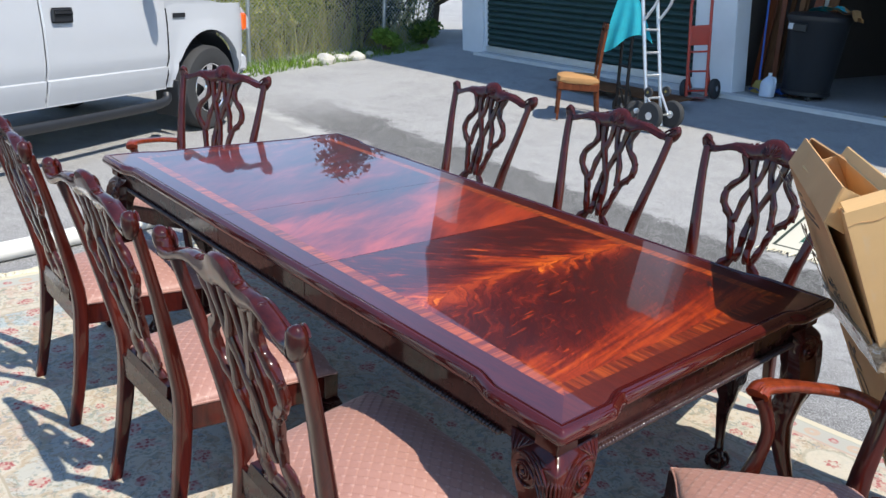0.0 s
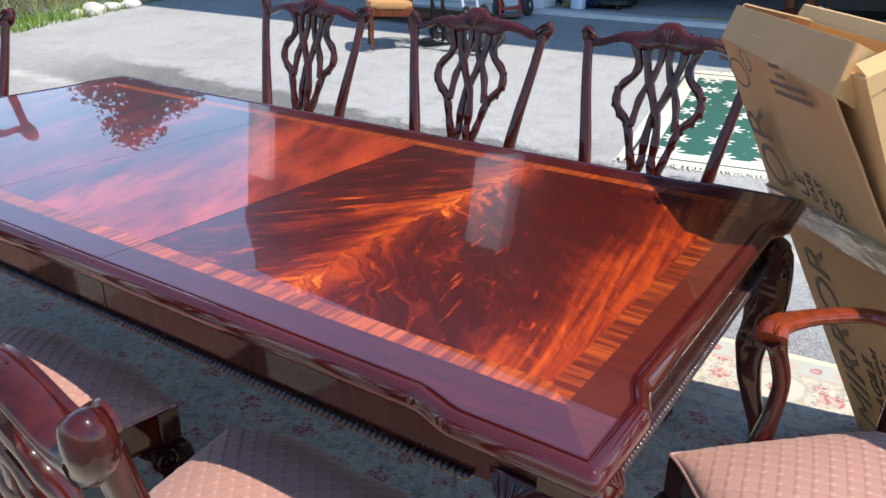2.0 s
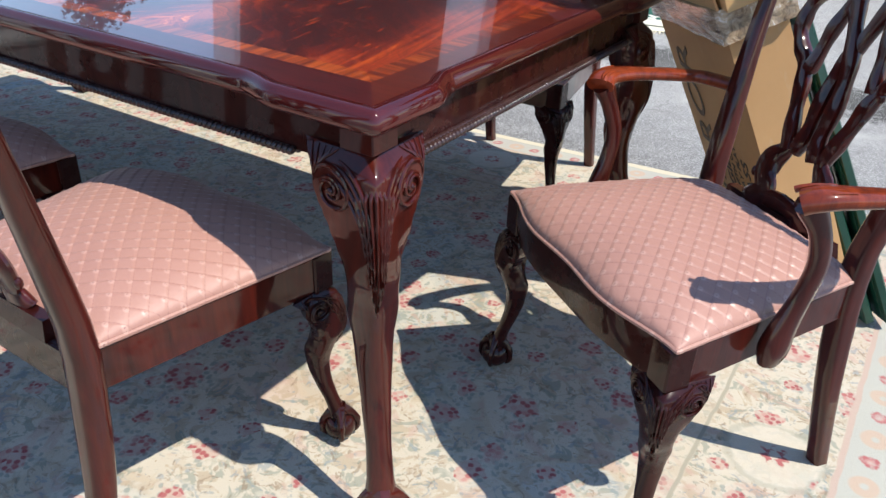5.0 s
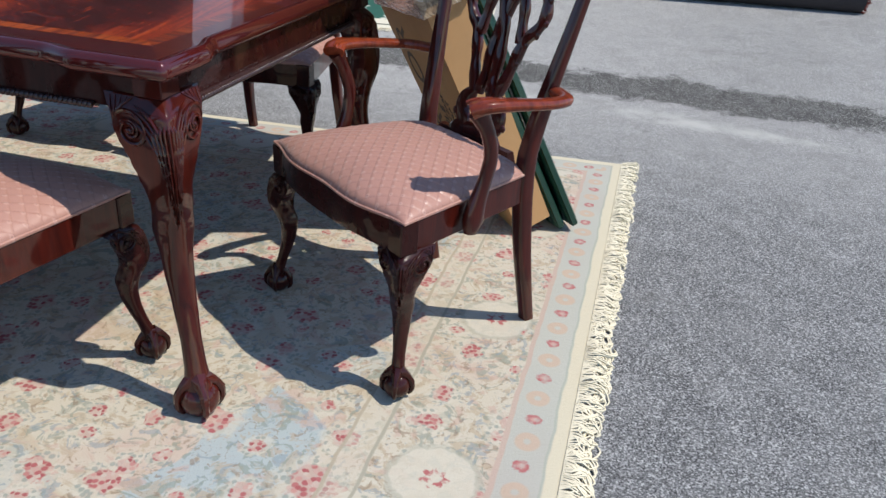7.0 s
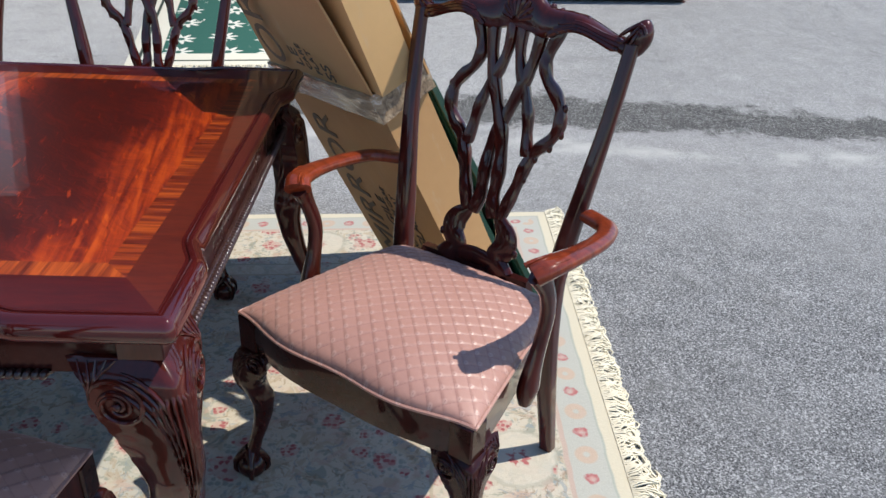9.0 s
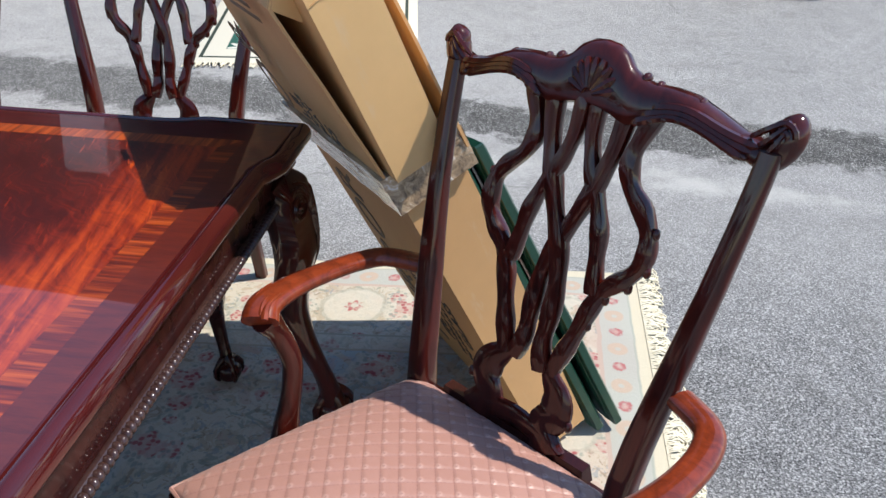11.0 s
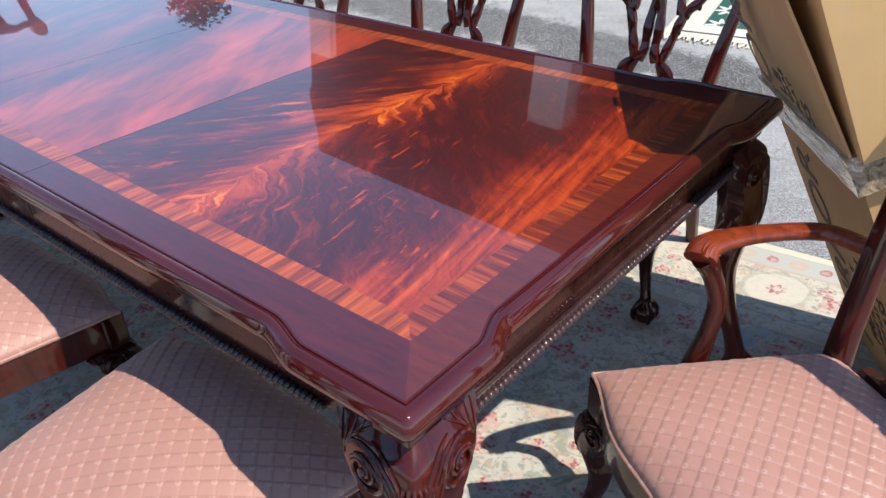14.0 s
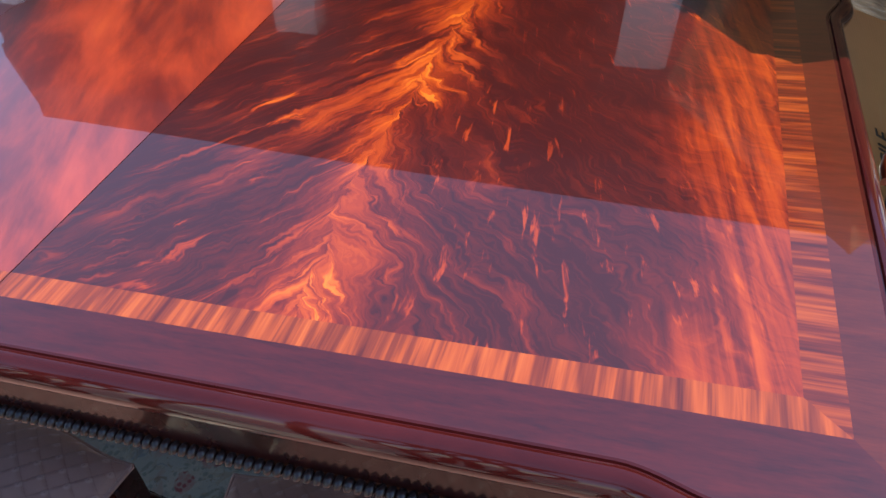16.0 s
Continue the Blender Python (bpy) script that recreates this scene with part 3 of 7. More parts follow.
def rug_pattern():
    w = Mat("floral_wool_pile", 0.95, 0, 0, 0.03, 0.2)
    wob = w.vm("SUBTRACT", w.noise(w.pos, 9, 2, 0.5, 0, True), (0.5, 0.5, 0.5))
    p = w.vm("ADD", w.pos, w.vm("MULTIPLY", wob, (0.016, 0.016, 0.0)))
    x, y, z = w.split(p)
    dx = w.m("MINIMUM", w.m("SUBTRACT", RX1, x), w.m("SUBTRACT", x, RX0))
    dy = w.m("MINIMUM", w.m("SUBTRACT", w.m("ADD", RY1, w.m("MULTIPLY", x, RUG_SKEW)), y), w.m("SUBTRACT", y, RY0))
    d = w.m("MINIMUM", dx, dy)

    def within(a, b, e=0.004):
        return w.m("MULTIPLY", w.clamp(d, a - e, a + e), w.m("SUBTRACT", 1.0, w.clamp(d, b - e, b + e)))

    cream, ivory, blue = (0.60, 0.53, 0.41), (0.66, 0.61, 0.50), (0.44, 0.49, 0.48)
    stain = w.noise(w.pos, 3.2, 5, 0.6)
    base = w.mix(stain, cream, ivory)

    def roses(col, scale, keep, radius, grain, mask, seed):
        """Loose round blossoms, each a cluster of red, rose and ivory petals with leaves round it."""
        q = w.vm("ADD", p, (seed, seed * 0.6, 0.0))
        v = w.voro(q, scale, 0.85)
        v.voronoi_dimensions = "2D"
        cr, cg, cb = w.split(v.outputs["Color"])
        on = w.m("MULTIPLY", w.m("GREATER_THAN", cr, keep), mask)
        ragged = w.m("MULTIPLY", w.m("SUBTRACT", w.noise(q, grain * 0.5, 2, 0.5), 0.5), 0.30)
        r = w.m("DIVIDE", w.m("ADD", v.outputs["Distance"], ragged), w.m("ADD", radius * 0.75, w.m("MULTIPLY", cg, radius * 0.5)))
        v2 = w.voro(q, grain, 1.0)
        v2.voronoi_dimensions = "2D"
        fr, fg, fb = w.split(v2.outputs["Color"])
        petal = w.m("SUBTRACT", 1.0, w.clamp(v2.outputs["Distance"], 0.30, 0.62))
        halo = w.m("SUBTRACT", 1.0, w.clamp(r, 1.5, 2.0))
        leafy = w.m("MULTIPLY", w.m("SUBTRACT", 1.0, w.clamp(r, 1.55, 1.75)), w.m("GREATER_THAN", fr, 0.62))
        body = w.m("SUBTRACT", 1.0, w.clamp(r, 0.85, 1.10))
        col = w.mix(w.m("MULTIPLY", w.m("MULTIPLY", halo, on), 0.55), col, ivory)
        col = w.mix(w.m("MULTIPLY", w.m("MULTIPLY", w.m("MULTIPLY", leafy, petal), on), 0.65), col, (0.25, 0.30, 0.27))
        tint = w.ramp(fg, (0.0, (0.36, 0.060, 0.075)), (0.45, (0.46, 0.12, 0.125)), (0.62, (0.58, 0.30, 0.26)), (0.9, (0.60, 0.50, 0.42)))
        col = w.mix(w.m("MULTIPLY", w.m("MULTIPLY", body, on), 0.55), col, (0.56, 0.33, 0.28))
        return w.mix(w.m("MULTIPLY", w.m("MULTIPLY", w.m("MULTIPLY", body, petal), on), 0.90), col, tint)

    def sprays(col, scale, lo, hi, tint, amount, mask, stretch=(1.0, 1.0, 1.0), seed=0.0):
        q = w.vm("ADD", w.vm("MULTIPLY", p, stretch), (seed, seed * 0.7, 0.0))
        n = w.noise(q, scale, 3, 0.6, 1.6)
        return w.mix(w.m("MULTIPLY", w.m("MULTIPLY", w.clamp(n, lo, hi), mask), amount), col, tint)

    green, tan = (0.24, 0.29, 0.24), (0.46, 0.36, 0.24)
    inner = w.clamp(d, 0.452, 0.460)
    broad = within(0.142, 0.384)
    narrow = within(0.042, 0.132)
    # field: pale blue cartouches with a tan rim; rosy clouds between
    cart = w.noise(w.vm("ADD", p, (0.35, 0.12, 0.0)), 1.9, 1, 0.4, 0.5)
    med = w.m("MULTIPLY", w.clamp(cart, 0.515, 0.525), inner)
    rim = w.m("MULTIPLY", w.m("SUBTRACT", 1.0, w.clamp(w.m("ABSOLUTE", w.m("SUBTRACT", cart, 0.52)), 0.010, 0.024)), inner)
    rosy = w.m("MULTIPLY", w.clamp(w.noise(p, 2.1, 3, 0.5), 0.52, 0.66), 0.60)
    base = w.mix(rosy, base, (0.58, 0.42, 0.345))
    xm, ym = w.m("ABSOLUTE", w.m("ADD", x, 1.3225)), w.m("ABSOLUTE", w.m("SUBTRACT", y, 0.4275))
    wave = w.m("MULTIPLY", w.m("SINE", w.m("MULTIPLY", ym, 30.0)), 0.012)
    pu = w.m("ADD", w.m("SUBTRACT", xm, 1.4075), w.m("ADD", w.m("MULTIPLY", w.m("SUBTRACT", ym, 0.4275), 0.305), wave))
    sash = w.m("MULTIPLY", w.m("MULTIPLY", w.clamp(pu, 0.0, 0.008), w.m("SUBTRACT", 1.0, w.clamp(xm, 1.615, 1.625))), w.clamp(w.m("ADD", ym, w.m("MULTIPLY", pu, -0.5)), 0.300, 0.308))
    base = w.mix(w.m("MULTIPLY", med, 0.45), base, blue)
    base = w.mix(w.m("MULTIPLY", w.m("MULTIPLY", sash, inner), 0.90), base, w.mix(stain, (0.38, 0.45, 0.47), (0.46, 0.53, 0.53)))
    base = w.mix(w.m("MULTIPLY", rim, 0.7), base, (0.56, 0.46, 0.33))
    allover = w.m("MAXIMUM", w.m("MAXIMUM", inner, broad), w.m("MULTIPLY", within(0.392, 0.450), 0.5))
    # scrollwork in the broad border: pale rings round a rosette every 0.62 m
    ends0 = w.m("GREATER_THAN", dy, dx)
    t0 = w.m("ADD", w.m("MULTIPLY", ends0, y), w.m("MULTIPLY", w.m("SUBTRACT", 1.0, ends0), x))
    kk = w.m("MULTIPLY", w.m("SUBTRACT", w.m("FRACT", w.m("DIVIDE", w.m("SUBTRACT", t0, -0.044 - 0.31), 0.62)), 0.5), 0.62)
    kd = w.m("SUBTRACT", d, 0.249)
    ring = w.m("SQRT", w.m("ADD", w.m("MULTIPLY", kk, kk), w.m("MULTIPLY", kd, kd)))
    rag = w.m("ADD", ring, w.m("MULTIPLY", w.m("SUBTRACT", w.noise(p, 40, 2), 0.5), 0.022))
    disc = w.m("MULTIPLY", w.m("SUBTRACT", 1.0, w.clamp(rag, 0.085, 0.095)), broad)
    hoop = w.m("MULTIPLY", w.m("SUBTRACT", 1.0, w.clamp(w.m("ABSOLUTE", w.m("SUBTRACT", rag, 0.092)), 0.004, 0.011)), broad)
    base = sprays(base, 15, 0.50, 0.60, tan, 0.60, allover, seed=3.0)
    base = sprays(base, 17, 0.55, 0.61, green, 0.60, allover, seed=9.0)
    base = sprays(base, 9, 0.54, 0.64, (0.56, 0.38, 0.31), 0.55, allover, seed=15.0)
    base = sprays(base, 26, 0.57, 0.64, (0.24, 0.31, 0.35), 0.55, allover, seed=21.0)
    base = sprays(base, 34, 0.58, 0.65, (0.28, 0.20, 0.13), 0.60, allover, seed=33.0)
    base = w.mix(w.m("MULTIPLY", disc, 0.8), base, ivory)
    base = w.mix(w.m("MULTIPLY", hoop, 0.5), base, (0.38, 0.38, 0.31))
    petals = w.m("ADD", 0.026, w.m("MULTIPLY", w.m("SINE", w.m("MULTIPLY", w.m("ARCTAN2", kd, kk), 7.0)), 0.005))
    base = w.mix(w.m("MULTIPLY", w.m("MULTIPLY", w.m("SUBTRACT", 1.0, w.clamp(w.m("DIVIDE", rag, petals), 0.85, 1.1)), w.clamp(rag, 0.009, 0.014)), w.m("MULTIPLY", broad, w.clamp(w.noise(p, 70, 2), 0.36, 0.58))), base, (0.46, 0.14, 0.14))
    free = w.m("MULTIPLY", allover, w.m("SUBTRACT", 1.0, disc))
    base = roses(base, 11.0, 0.64, 0.20, 95.0, free, 1.7)
    base = roses(base, 7.0, 0.55, 0.20, 80.0, free, 6.3)
    base = roses(base, 4.4, 0.62, 0.15, 70.0, free, 11.9)
    # narrow border: blue-grey with a red flower every 155 mm
    base = w.mix(w.m("MULTIPLY", narrow, 0.68), base, w.mix(stain, (0.42, 0.46, 0.44), (0.50, 0.51, 0.45)))
    ends = w.m("GREATER_THAN", dy, dx)
    t = w.m("ADD", w.m("MULTIPLY", ends, y), w.m("MULTIPLY", w.m("SUBTRACT", 1.0, ends), x))
    k = w.m("SUBTRACT", w.m("FRACT", w.m("DIVIDE", w.m("SUBTRACT", t, 0.047 - 0.0775), 0.155)), 0.5)
    ka, kb = w.m("MULTIPLY", k, 0.155), w.m("SUBTRACT", d, 0.088)
    r = w.m("SQRT", w.m("ADD", w.m("MULTIPLY", ka, ka), w.m("MULTIPLY", kb, kb)))
    rr = w.m("DIVIDE", r, w.m("ADD", 0.019, w.m("MULTIPLY", w.m("SUBTRACT", w.noise(p, 60, 2, 0.6), 0.5), 0.022)))
    fl = w.m("MULTIPLY", w.m("SUBTRACT", 1.0, w.clamp(rr, 0.8, 1.1)), narrow)
    k2 = w.m("MULTIPLY", w.m("SUBTRACT", w.m("FRACT", w.m("ADD", w.m("DIVIDE", w.m("SUBTRACT", t, 0.047 - 0.0775), 0.155), 0.5)), 0.5), 0.155)
    r2 = w.m("SQRT", w.m("ADD", w.m("MULTIPLY", k2, k2), w.m("MULTIPLY", kb, kb)))
    bud = w.m("MULTIPLY", w.m("SUBTRACT", 1.0, w.clamp(w.m("ABSOLUTE", w.m("SUBTRACT", r2, 0.018)), 0.006, 0.014)), narrow)
    base = w.mix(w.m("MULTIPLY", bud, 0.7), base, (0.60, 0.42, 0.30))
    base = w.mix(w.m("MULTIPLY", fl, w.m("ADD", 0.45, w.m("MULTIPLY", w.clamp(w.noise(p, 75, 2), 0.35, 0.6), 0.5))), base, w.mix(w.clamp(rr, 0.1, 0.7), (0.60, 0.36, 0.31), (0.46, 0.13, 0.135)))
    # lines between the borders
    for a, b, c in ((0.036, 0.043, (0.40, 0.44, 0.38)), (0.130, 0.142, (0.55, 0.41, 0.34)), (0.384, 0.392, (0.38, 0.36, 0.28)), (0.450, 0.458, (0.44, 0.38, 0.28))):
        base = w.mix(w.m("MULTIPLY", within(a, b, 0.002), 0.85), base, c)
    base = w.mix(within(-0.2, 0.036), base, (0.70, 0.635, 0.475))
    pile = w.noise(w.pos, 420, 2, 0.6)
    base = w.mix(w.m("MULTIPLY", w.m("SUBTRACT", pile, 0.3), 0.25), base, (0.34, 0.31, 0.26))
    w.color(w.mix(0.20, base, (0.0, 0.0, 0.0)))
    return w.bump(w.m("ADD", pile, w.m("MULTIPLY", w.noise(w.pos, 90, 2), 0.8)), 0.5, 0.003)


RUG = rug_pattern()
# ---- ground ----
SLOPE, FOOT = 0.100, 3.20


def ground_z(x, y):
    """Level round the table, then a driveway that rises towards the garages."""
    if y < FOOT:
        return 0.0
    if y < 8.8:
        return SLOPE * (y - FOOT - 0.18 * (1 - math.exp(-(y - FOOT) / 0.18)))
    return SLOPE * (8.8 - FOOT - 0.18)


def make_ground():
    s = Shape()
    xs = [-1500, -400, -120, -60, -40] + [-30 + 1.0 * i for i in range(51)] + [30, 60, 120, 400, 1500]
    ys = [-1500, -400, -120, -60, -30, -20, -12, -8, -5, -3, -1.5, 0, 1.5, 2.5, 3.0, 3.2, 3.3, 3.4, 3.6, 3.8, 4.2, 4.6, 5, 5.5, 6, 6.5, 7, 7.5, 8, 8.4, 8.8, 10, 14, 20, 30, 60, 120, 400, 1500]
    s.add([(x, y, ground_z(x, y)) for y in ys for x in xs], [(j * len(xs) + i, j * len(xs) + i + 1, (j + 1) * len(xs) + i + 1, (j + 1) * len(xs) + i) for j in range(len(ys) - 1) for i in range(len(xs) - 1)])
    setting("ground", s, ASPHALT, "grey asphalt yard with a damp gutter and a rising drive", 60)


PLAN["at"] = YARD
make_ground()
PLAN["at"] = Matrix()

# ---- rug under the table ----
RUG_Z = 0.009


def make_rug():
    rug = thing("area_rug", "large cream floral wool rug with fringed ends under the dining set", "rug")
    s = Shape()
    nx, ny = 60, 44
    top, bot = [], []
    for j in range(ny + 1):
        for i in range(nx + 1):
            x = lerp(RX0, RX1, i / nx)
            y = lerp(RY0, RY1 + RUG_SKEW * x, j / ny)
            e = min(i, nx - i, j, ny - j)
            z = RUG_Z - (0.003 if e == 0 else 0.0) + 0.0016 * noise.noise((x * 2.2, y * 2.2, 0.3))
            top.append((x, y, z))
            bot.append((x, y, 0.0005))
    n = nx + 1
    fs = [(j * n + i, j * n + i + 1, (j + 1) * n + i + 1, (j + 1) * n + i) for j in range(ny) for i in range(nx)]
    ring = [i for i in range(n)] + [j * n + nx for j in range(1, ny + 1)] + [ny * n + i for i in range(nx - 1, -1, -1)] + [j * n for j in range(ny - 1, 0, -1)]
    k = len(top)
    s.add(top + [bot[i] for i in ring], fs + [(ring[i], k + i, k + (i + 1) % len(ring), ring[(i + 1) % len(ring)]) for i in range(len(ring))])
    part("carpet", s, RUG, rug, "cream pile with pale blue grounds and red flowers", 60)
    rnd = random.Random(4)
    for side, x0 in ((1, RX1), (-1, RX0)):
        f = Shape()
        y = RY0 + 0.004
        while y < RY1 + RUG_SKEW * x0:
            y += rnd.uniform(0.0016, 0.0036)
            clump = noise.noise((y * 9.0, side * 3.0, 0.0))
            ln = 0.056 + 0.022 * clump + rnd.uniform(-0.022, 0.012)
            pull = 0.020 * math.sin(y * 150.0 + 6.0 * noise.noise((y * 3.0, side, 7.0)))
            sway = pull + 0.030 * noise.noise((y * 6.0, side * 9.0, 2.0)) + rnd.uniform(-0.010, 0.010)
            lift = 0.006 + max(0.0, clump) * 0.020
            curl = rnd.uniform(-0.026, 0.026)
            pts = [(x0 - side * 0.004, y, 0.007), (x0 + side * ln * 0.35, y + sway * 0.3 + curl * 0.3, 0.005 + lift), (x0 + side * ln * 0.75, y + sway * 0.7 - curl * 0.5, 0.004 + lift * 0.8), (x0 + side * ln, y + sway * 1.1 + curl, 0.004), (x0 + side * (ln - 0.008), y + sway * 1.1 + curl * 1.8, 0.003)]
            f.tube(spline(pts, 2), [0.0024] * 7 + [0.0018, 0.0011], 4)
        tagged(part("fringe", f, FRINGE, rug, "knotted cream wool fringe", 80), kind="stuff")


make_rug()

# ---- dining table ----
TL, TW, TZ = 2.44, 1.13, 0.76
JOINT_1, JOINT_2 = -0.955, -1.485
STEP = 0.022


def edge_path(x_end, rounded=True):
    """The outline of one end of the top from the front joint round to the back joint: straight sides, corners set forward by an ogee."""
    s = 1 if x_end > -1 else -1
    xj = JOINT_1 if s > 0 else JOINT_2
    front = [(xj, STEP)]
    for k in range(13):
        t = k / 12
        front.append((x_end - s * lerp(0.275, 0.185, t), lerp(STEP, 0.0, smooth(0, 1, t))))
    r = 0.010
    if not rounded:
        front.append((x_end, 0.0))
    for k in range(5 if rounded else 0):
        a = math.pi / 2 * k / 4
        front.append((x_end - s * r * (1 - math.sin(a)), r * (1 - math.cos(a))))
    side = []
    for k in range(13):
        t = k / 12
        side.append((x_end - s * lerp(0.0, STEP, smooth(0, 1, t)), lerp(0.150, 0.225, t)))
    half = front + side
    back = [(x, TW - y) for x, y in reversed(half)]
    return half + back


def inward(path, d, sign):
    """The path moved inwards by d, mitred at its corners."""
    out = []
    n = len(path)
    for i, p in enumerate(path):
        p = Vector(p)
        e1 = (p - Vector(path[i - 1])).normalized() if i > 0 else (Vector(path[1]) - p).normalized()
        e2 = (Vector(path[i + 1]) - p).normalized() if i < n - 1 else e1
        n1, n2 = Vector((-e1.y, e1.x)) * sign, Vector((-e2.y, e2.x)) * sign
        mid = (n1 + n2).normalized()
        out.append(p + mid * (d / max(0.5, mid.dot(n1))))
    return out


PROFILE = [(0.0245, 0.0000), (0.0215, 0.0000), (0.0204, -0.0026), (0.0188, -0.0026), (0.0173, 0.0008), (0.0135, 0.0022), (0.0090, 0.0020), (0.0044, -0.0006), (0.0002, -0.0050), (-0.0028, -0.0110), (-0.0043, -0.0175), (-0.0040, -0.0240), (-0.0013, -0.0300), (0.0033, -0.0340), (0.0090, -0.0362), (0.0143, -0.0365), (0.0485, -0.0365)]
# the banding stands further in from the long sides than from the ends
BAND_OUT, BAND_IN, END_OUT, END_IN = 0.106, 0.142, 0.089, 0.125


def quad_part(name, pts, mat, parent, label=""):
    """A flush piece of veneer, let into the top: a thin slab with a flat top."""
    s = Shape()
    n = len(pts)
    s.add([(x, y, TZ) for x, y in pts] + [(x, y, TZ - 0.003) for x, y in pts], [tuple(range(n)), tuple(reversed(range(n, 2 * n)))] + [(i, (i + 1) % n, n + (i + 1) % n, n + i) for i in range(n)])
    return part(name, s, mat, parent, label)


def make_section(table, x_end):
    s = 1 if x_end > -1 else -1
    xj = (JOINT_1 + 0.0007) if s > 0 else (JOINT_2 - 0.0007)
    path = edge_path(x_end)
    path[0], path[-1] = (xj, STEP), (xj, TW - STEP)
    sharp = edge_path(x_end, False)
    sharp[0], sharp[-1] = path[0], path[-1]
    ci = 14
    cj = len(sharp) - 1 - ci

    def outline(d):
        if d < 0.010:
            return inward(path, d, s)
        r = inward(sharp, d, s)
        return r[:ci] + [r[ci].copy() for _ in range(5)] + r[ci + 1 : cj] + [r[cj].copy() for _ in range(5)] + r[cj + 1 :]

    rings = []
    for d, dz in PROFILE:
        r = outline(d)
        r[0].x, r[-1].x = xj, xj
        rings.append([(p.x, p.y, TZ + dz) for p in r])
    body = Shape()
    body.loft(rings, False, None, False)
    edge = [r[0] for r in rings], [r[-1] for r in rings]
    for e in edge:
        body.add(e, [tuple(range(len(e)))])
    under = [rings[-1][i] for i in range(len(path))]
    body.add(under, [tuple(range(len(under)))])
    top = part("table_end", body, EDGE_WOOD, table, "moulded mahogany edge of the table end", 30)
    inner = inward(sharp, PROFILE[0][0], s)
    inner[0].x, inner[-1].x = xj, xj
    xo, xi = x_end - s * END_OUT, x_end - s * END_IN
    y0, y1, i0, i1 = BAND_OUT, TW - BAND_OUT, BAND_IN, TW - BAND_IN
    # border: between the moulding and the banding, mitred at the corners
    k = min(range(len(inner) // 2), key=lambda i: (inner[i] - Vector((x_end, 0))).length)
    kb = len(inner) - 1 - k
    pt = lambda i: (inner[i].x, inner[i].y)
    quad_part("border", [pt(i) for i in range(0, k + 1)] + [(xo, y0), (xj, y0)], BORDER, top)
    quad_part("border", [pt(i) for i in range(k, kb + 1)] + [(xo, y1), (xo, y0)], BORDER_END, top)
    quad_part("border", [pt(i) for i in range(kb, len(inner))] + [(xj, y1), (xo, y1)], BORDER, top)
    quad_part("banding", [(xj, y0), (xo, y0), (xi, i0), (xj, i0)], BAND_X, top, "striped satinwood-coloured cross-banding")
    quad_part("banding", [(xo, y0), (xo, y1), (xi, i1), (xi, i0)], BAND_Y, top, "striped satinwood-coloured cross-banding")
    quad_part("banding", [(xo, y1), (xj, y1), (xj, i1), (xi, i1)], BAND_X, top, "striped satinwood-coloured cross-banding")
    quad_part("field_panel", [(xj, i0), (xi, i0), (xi, i1), (xj, i1)], FLAME if s > 0 else LEAF, top, "flame mahogany veneer panel")


def make_leaf(table):
    a, b = JOINT_1 - 0.0007, JOINT_2 + 0.0007
    body = Shape()
    sides = []
    for y, sg in ((STEP, 1), (TW - STEP, -1)):
        rings = [[(a, y + sg * d, TZ + dz), (b, y + sg * d, TZ + dz)] for d, dz in PROFILE]
        body.loft(rings, False, None, False)
        sides.append(rings)
    for k in (0, 1):
        e = [r[k] for r in sides[0]] + [r[k] for r in reversed(sides[1])]
        body.add(e, [tuple(range(len(e)))])
    u = [sides[0][-1][0], sides[0][-1][1], sides[1][-1][1], sides[1][-1][0]]
    body.add(u, [(0, 1, 2, 3)])
    top = part("table_leaf", body, EDGE_WOOD, table, "moulded mahogany edge of the inserted leaf", 30)
    y0 = STEP + PROFILE[0][0]
    assert y0 < BAND_OUT
    quad_part("border", [(b, y0), (a, y0), (a, BAND_OUT), (b, BAND_OUT)], BORDER, top)
    quad_part("border", [(b, TW - BAND_OUT), (a, TW - BAND_OUT), (a, TW - y0), (b, TW - y0)], BORDER, top)
    quad_part("banding", [(b, BAND_OUT), (a, BAND_OUT), (a, BAND_IN), (b, BAND_IN)], BAND_X, top)
    quad_part("banding", [(b, TW - BAND_IN), (a, TW - BAND_IN), (a, TW - BAND_OUT), (b, TW - BAND_OUT)], BAND_X, top)
    quad_part("field_panel", [(b, BAND_IN), (a, BAND_IN), (a, TW - BAND_IN), (b, TW - BAND_IN)], LEAF, top)


def spiral(c, u, v, r0, turns, lift, n=34):
    """A volute round c in the plane of u and v, rising by lift along its normal."""
    w = Vector(u).cross(Vector(v)).normalized()
    pts = []
    for i in range(n + 1):
        t = i / n
        a = turns * 2 * math.pi * t
        r = r0 * (1 - t) ** 0.8 + r0 * 0.06
        pts.append(Vector(c) + Vector(u) * (r * math.cos(a)) + Vector(v) * (r * math.sin(a)) + w * (lift * t))
    return pts


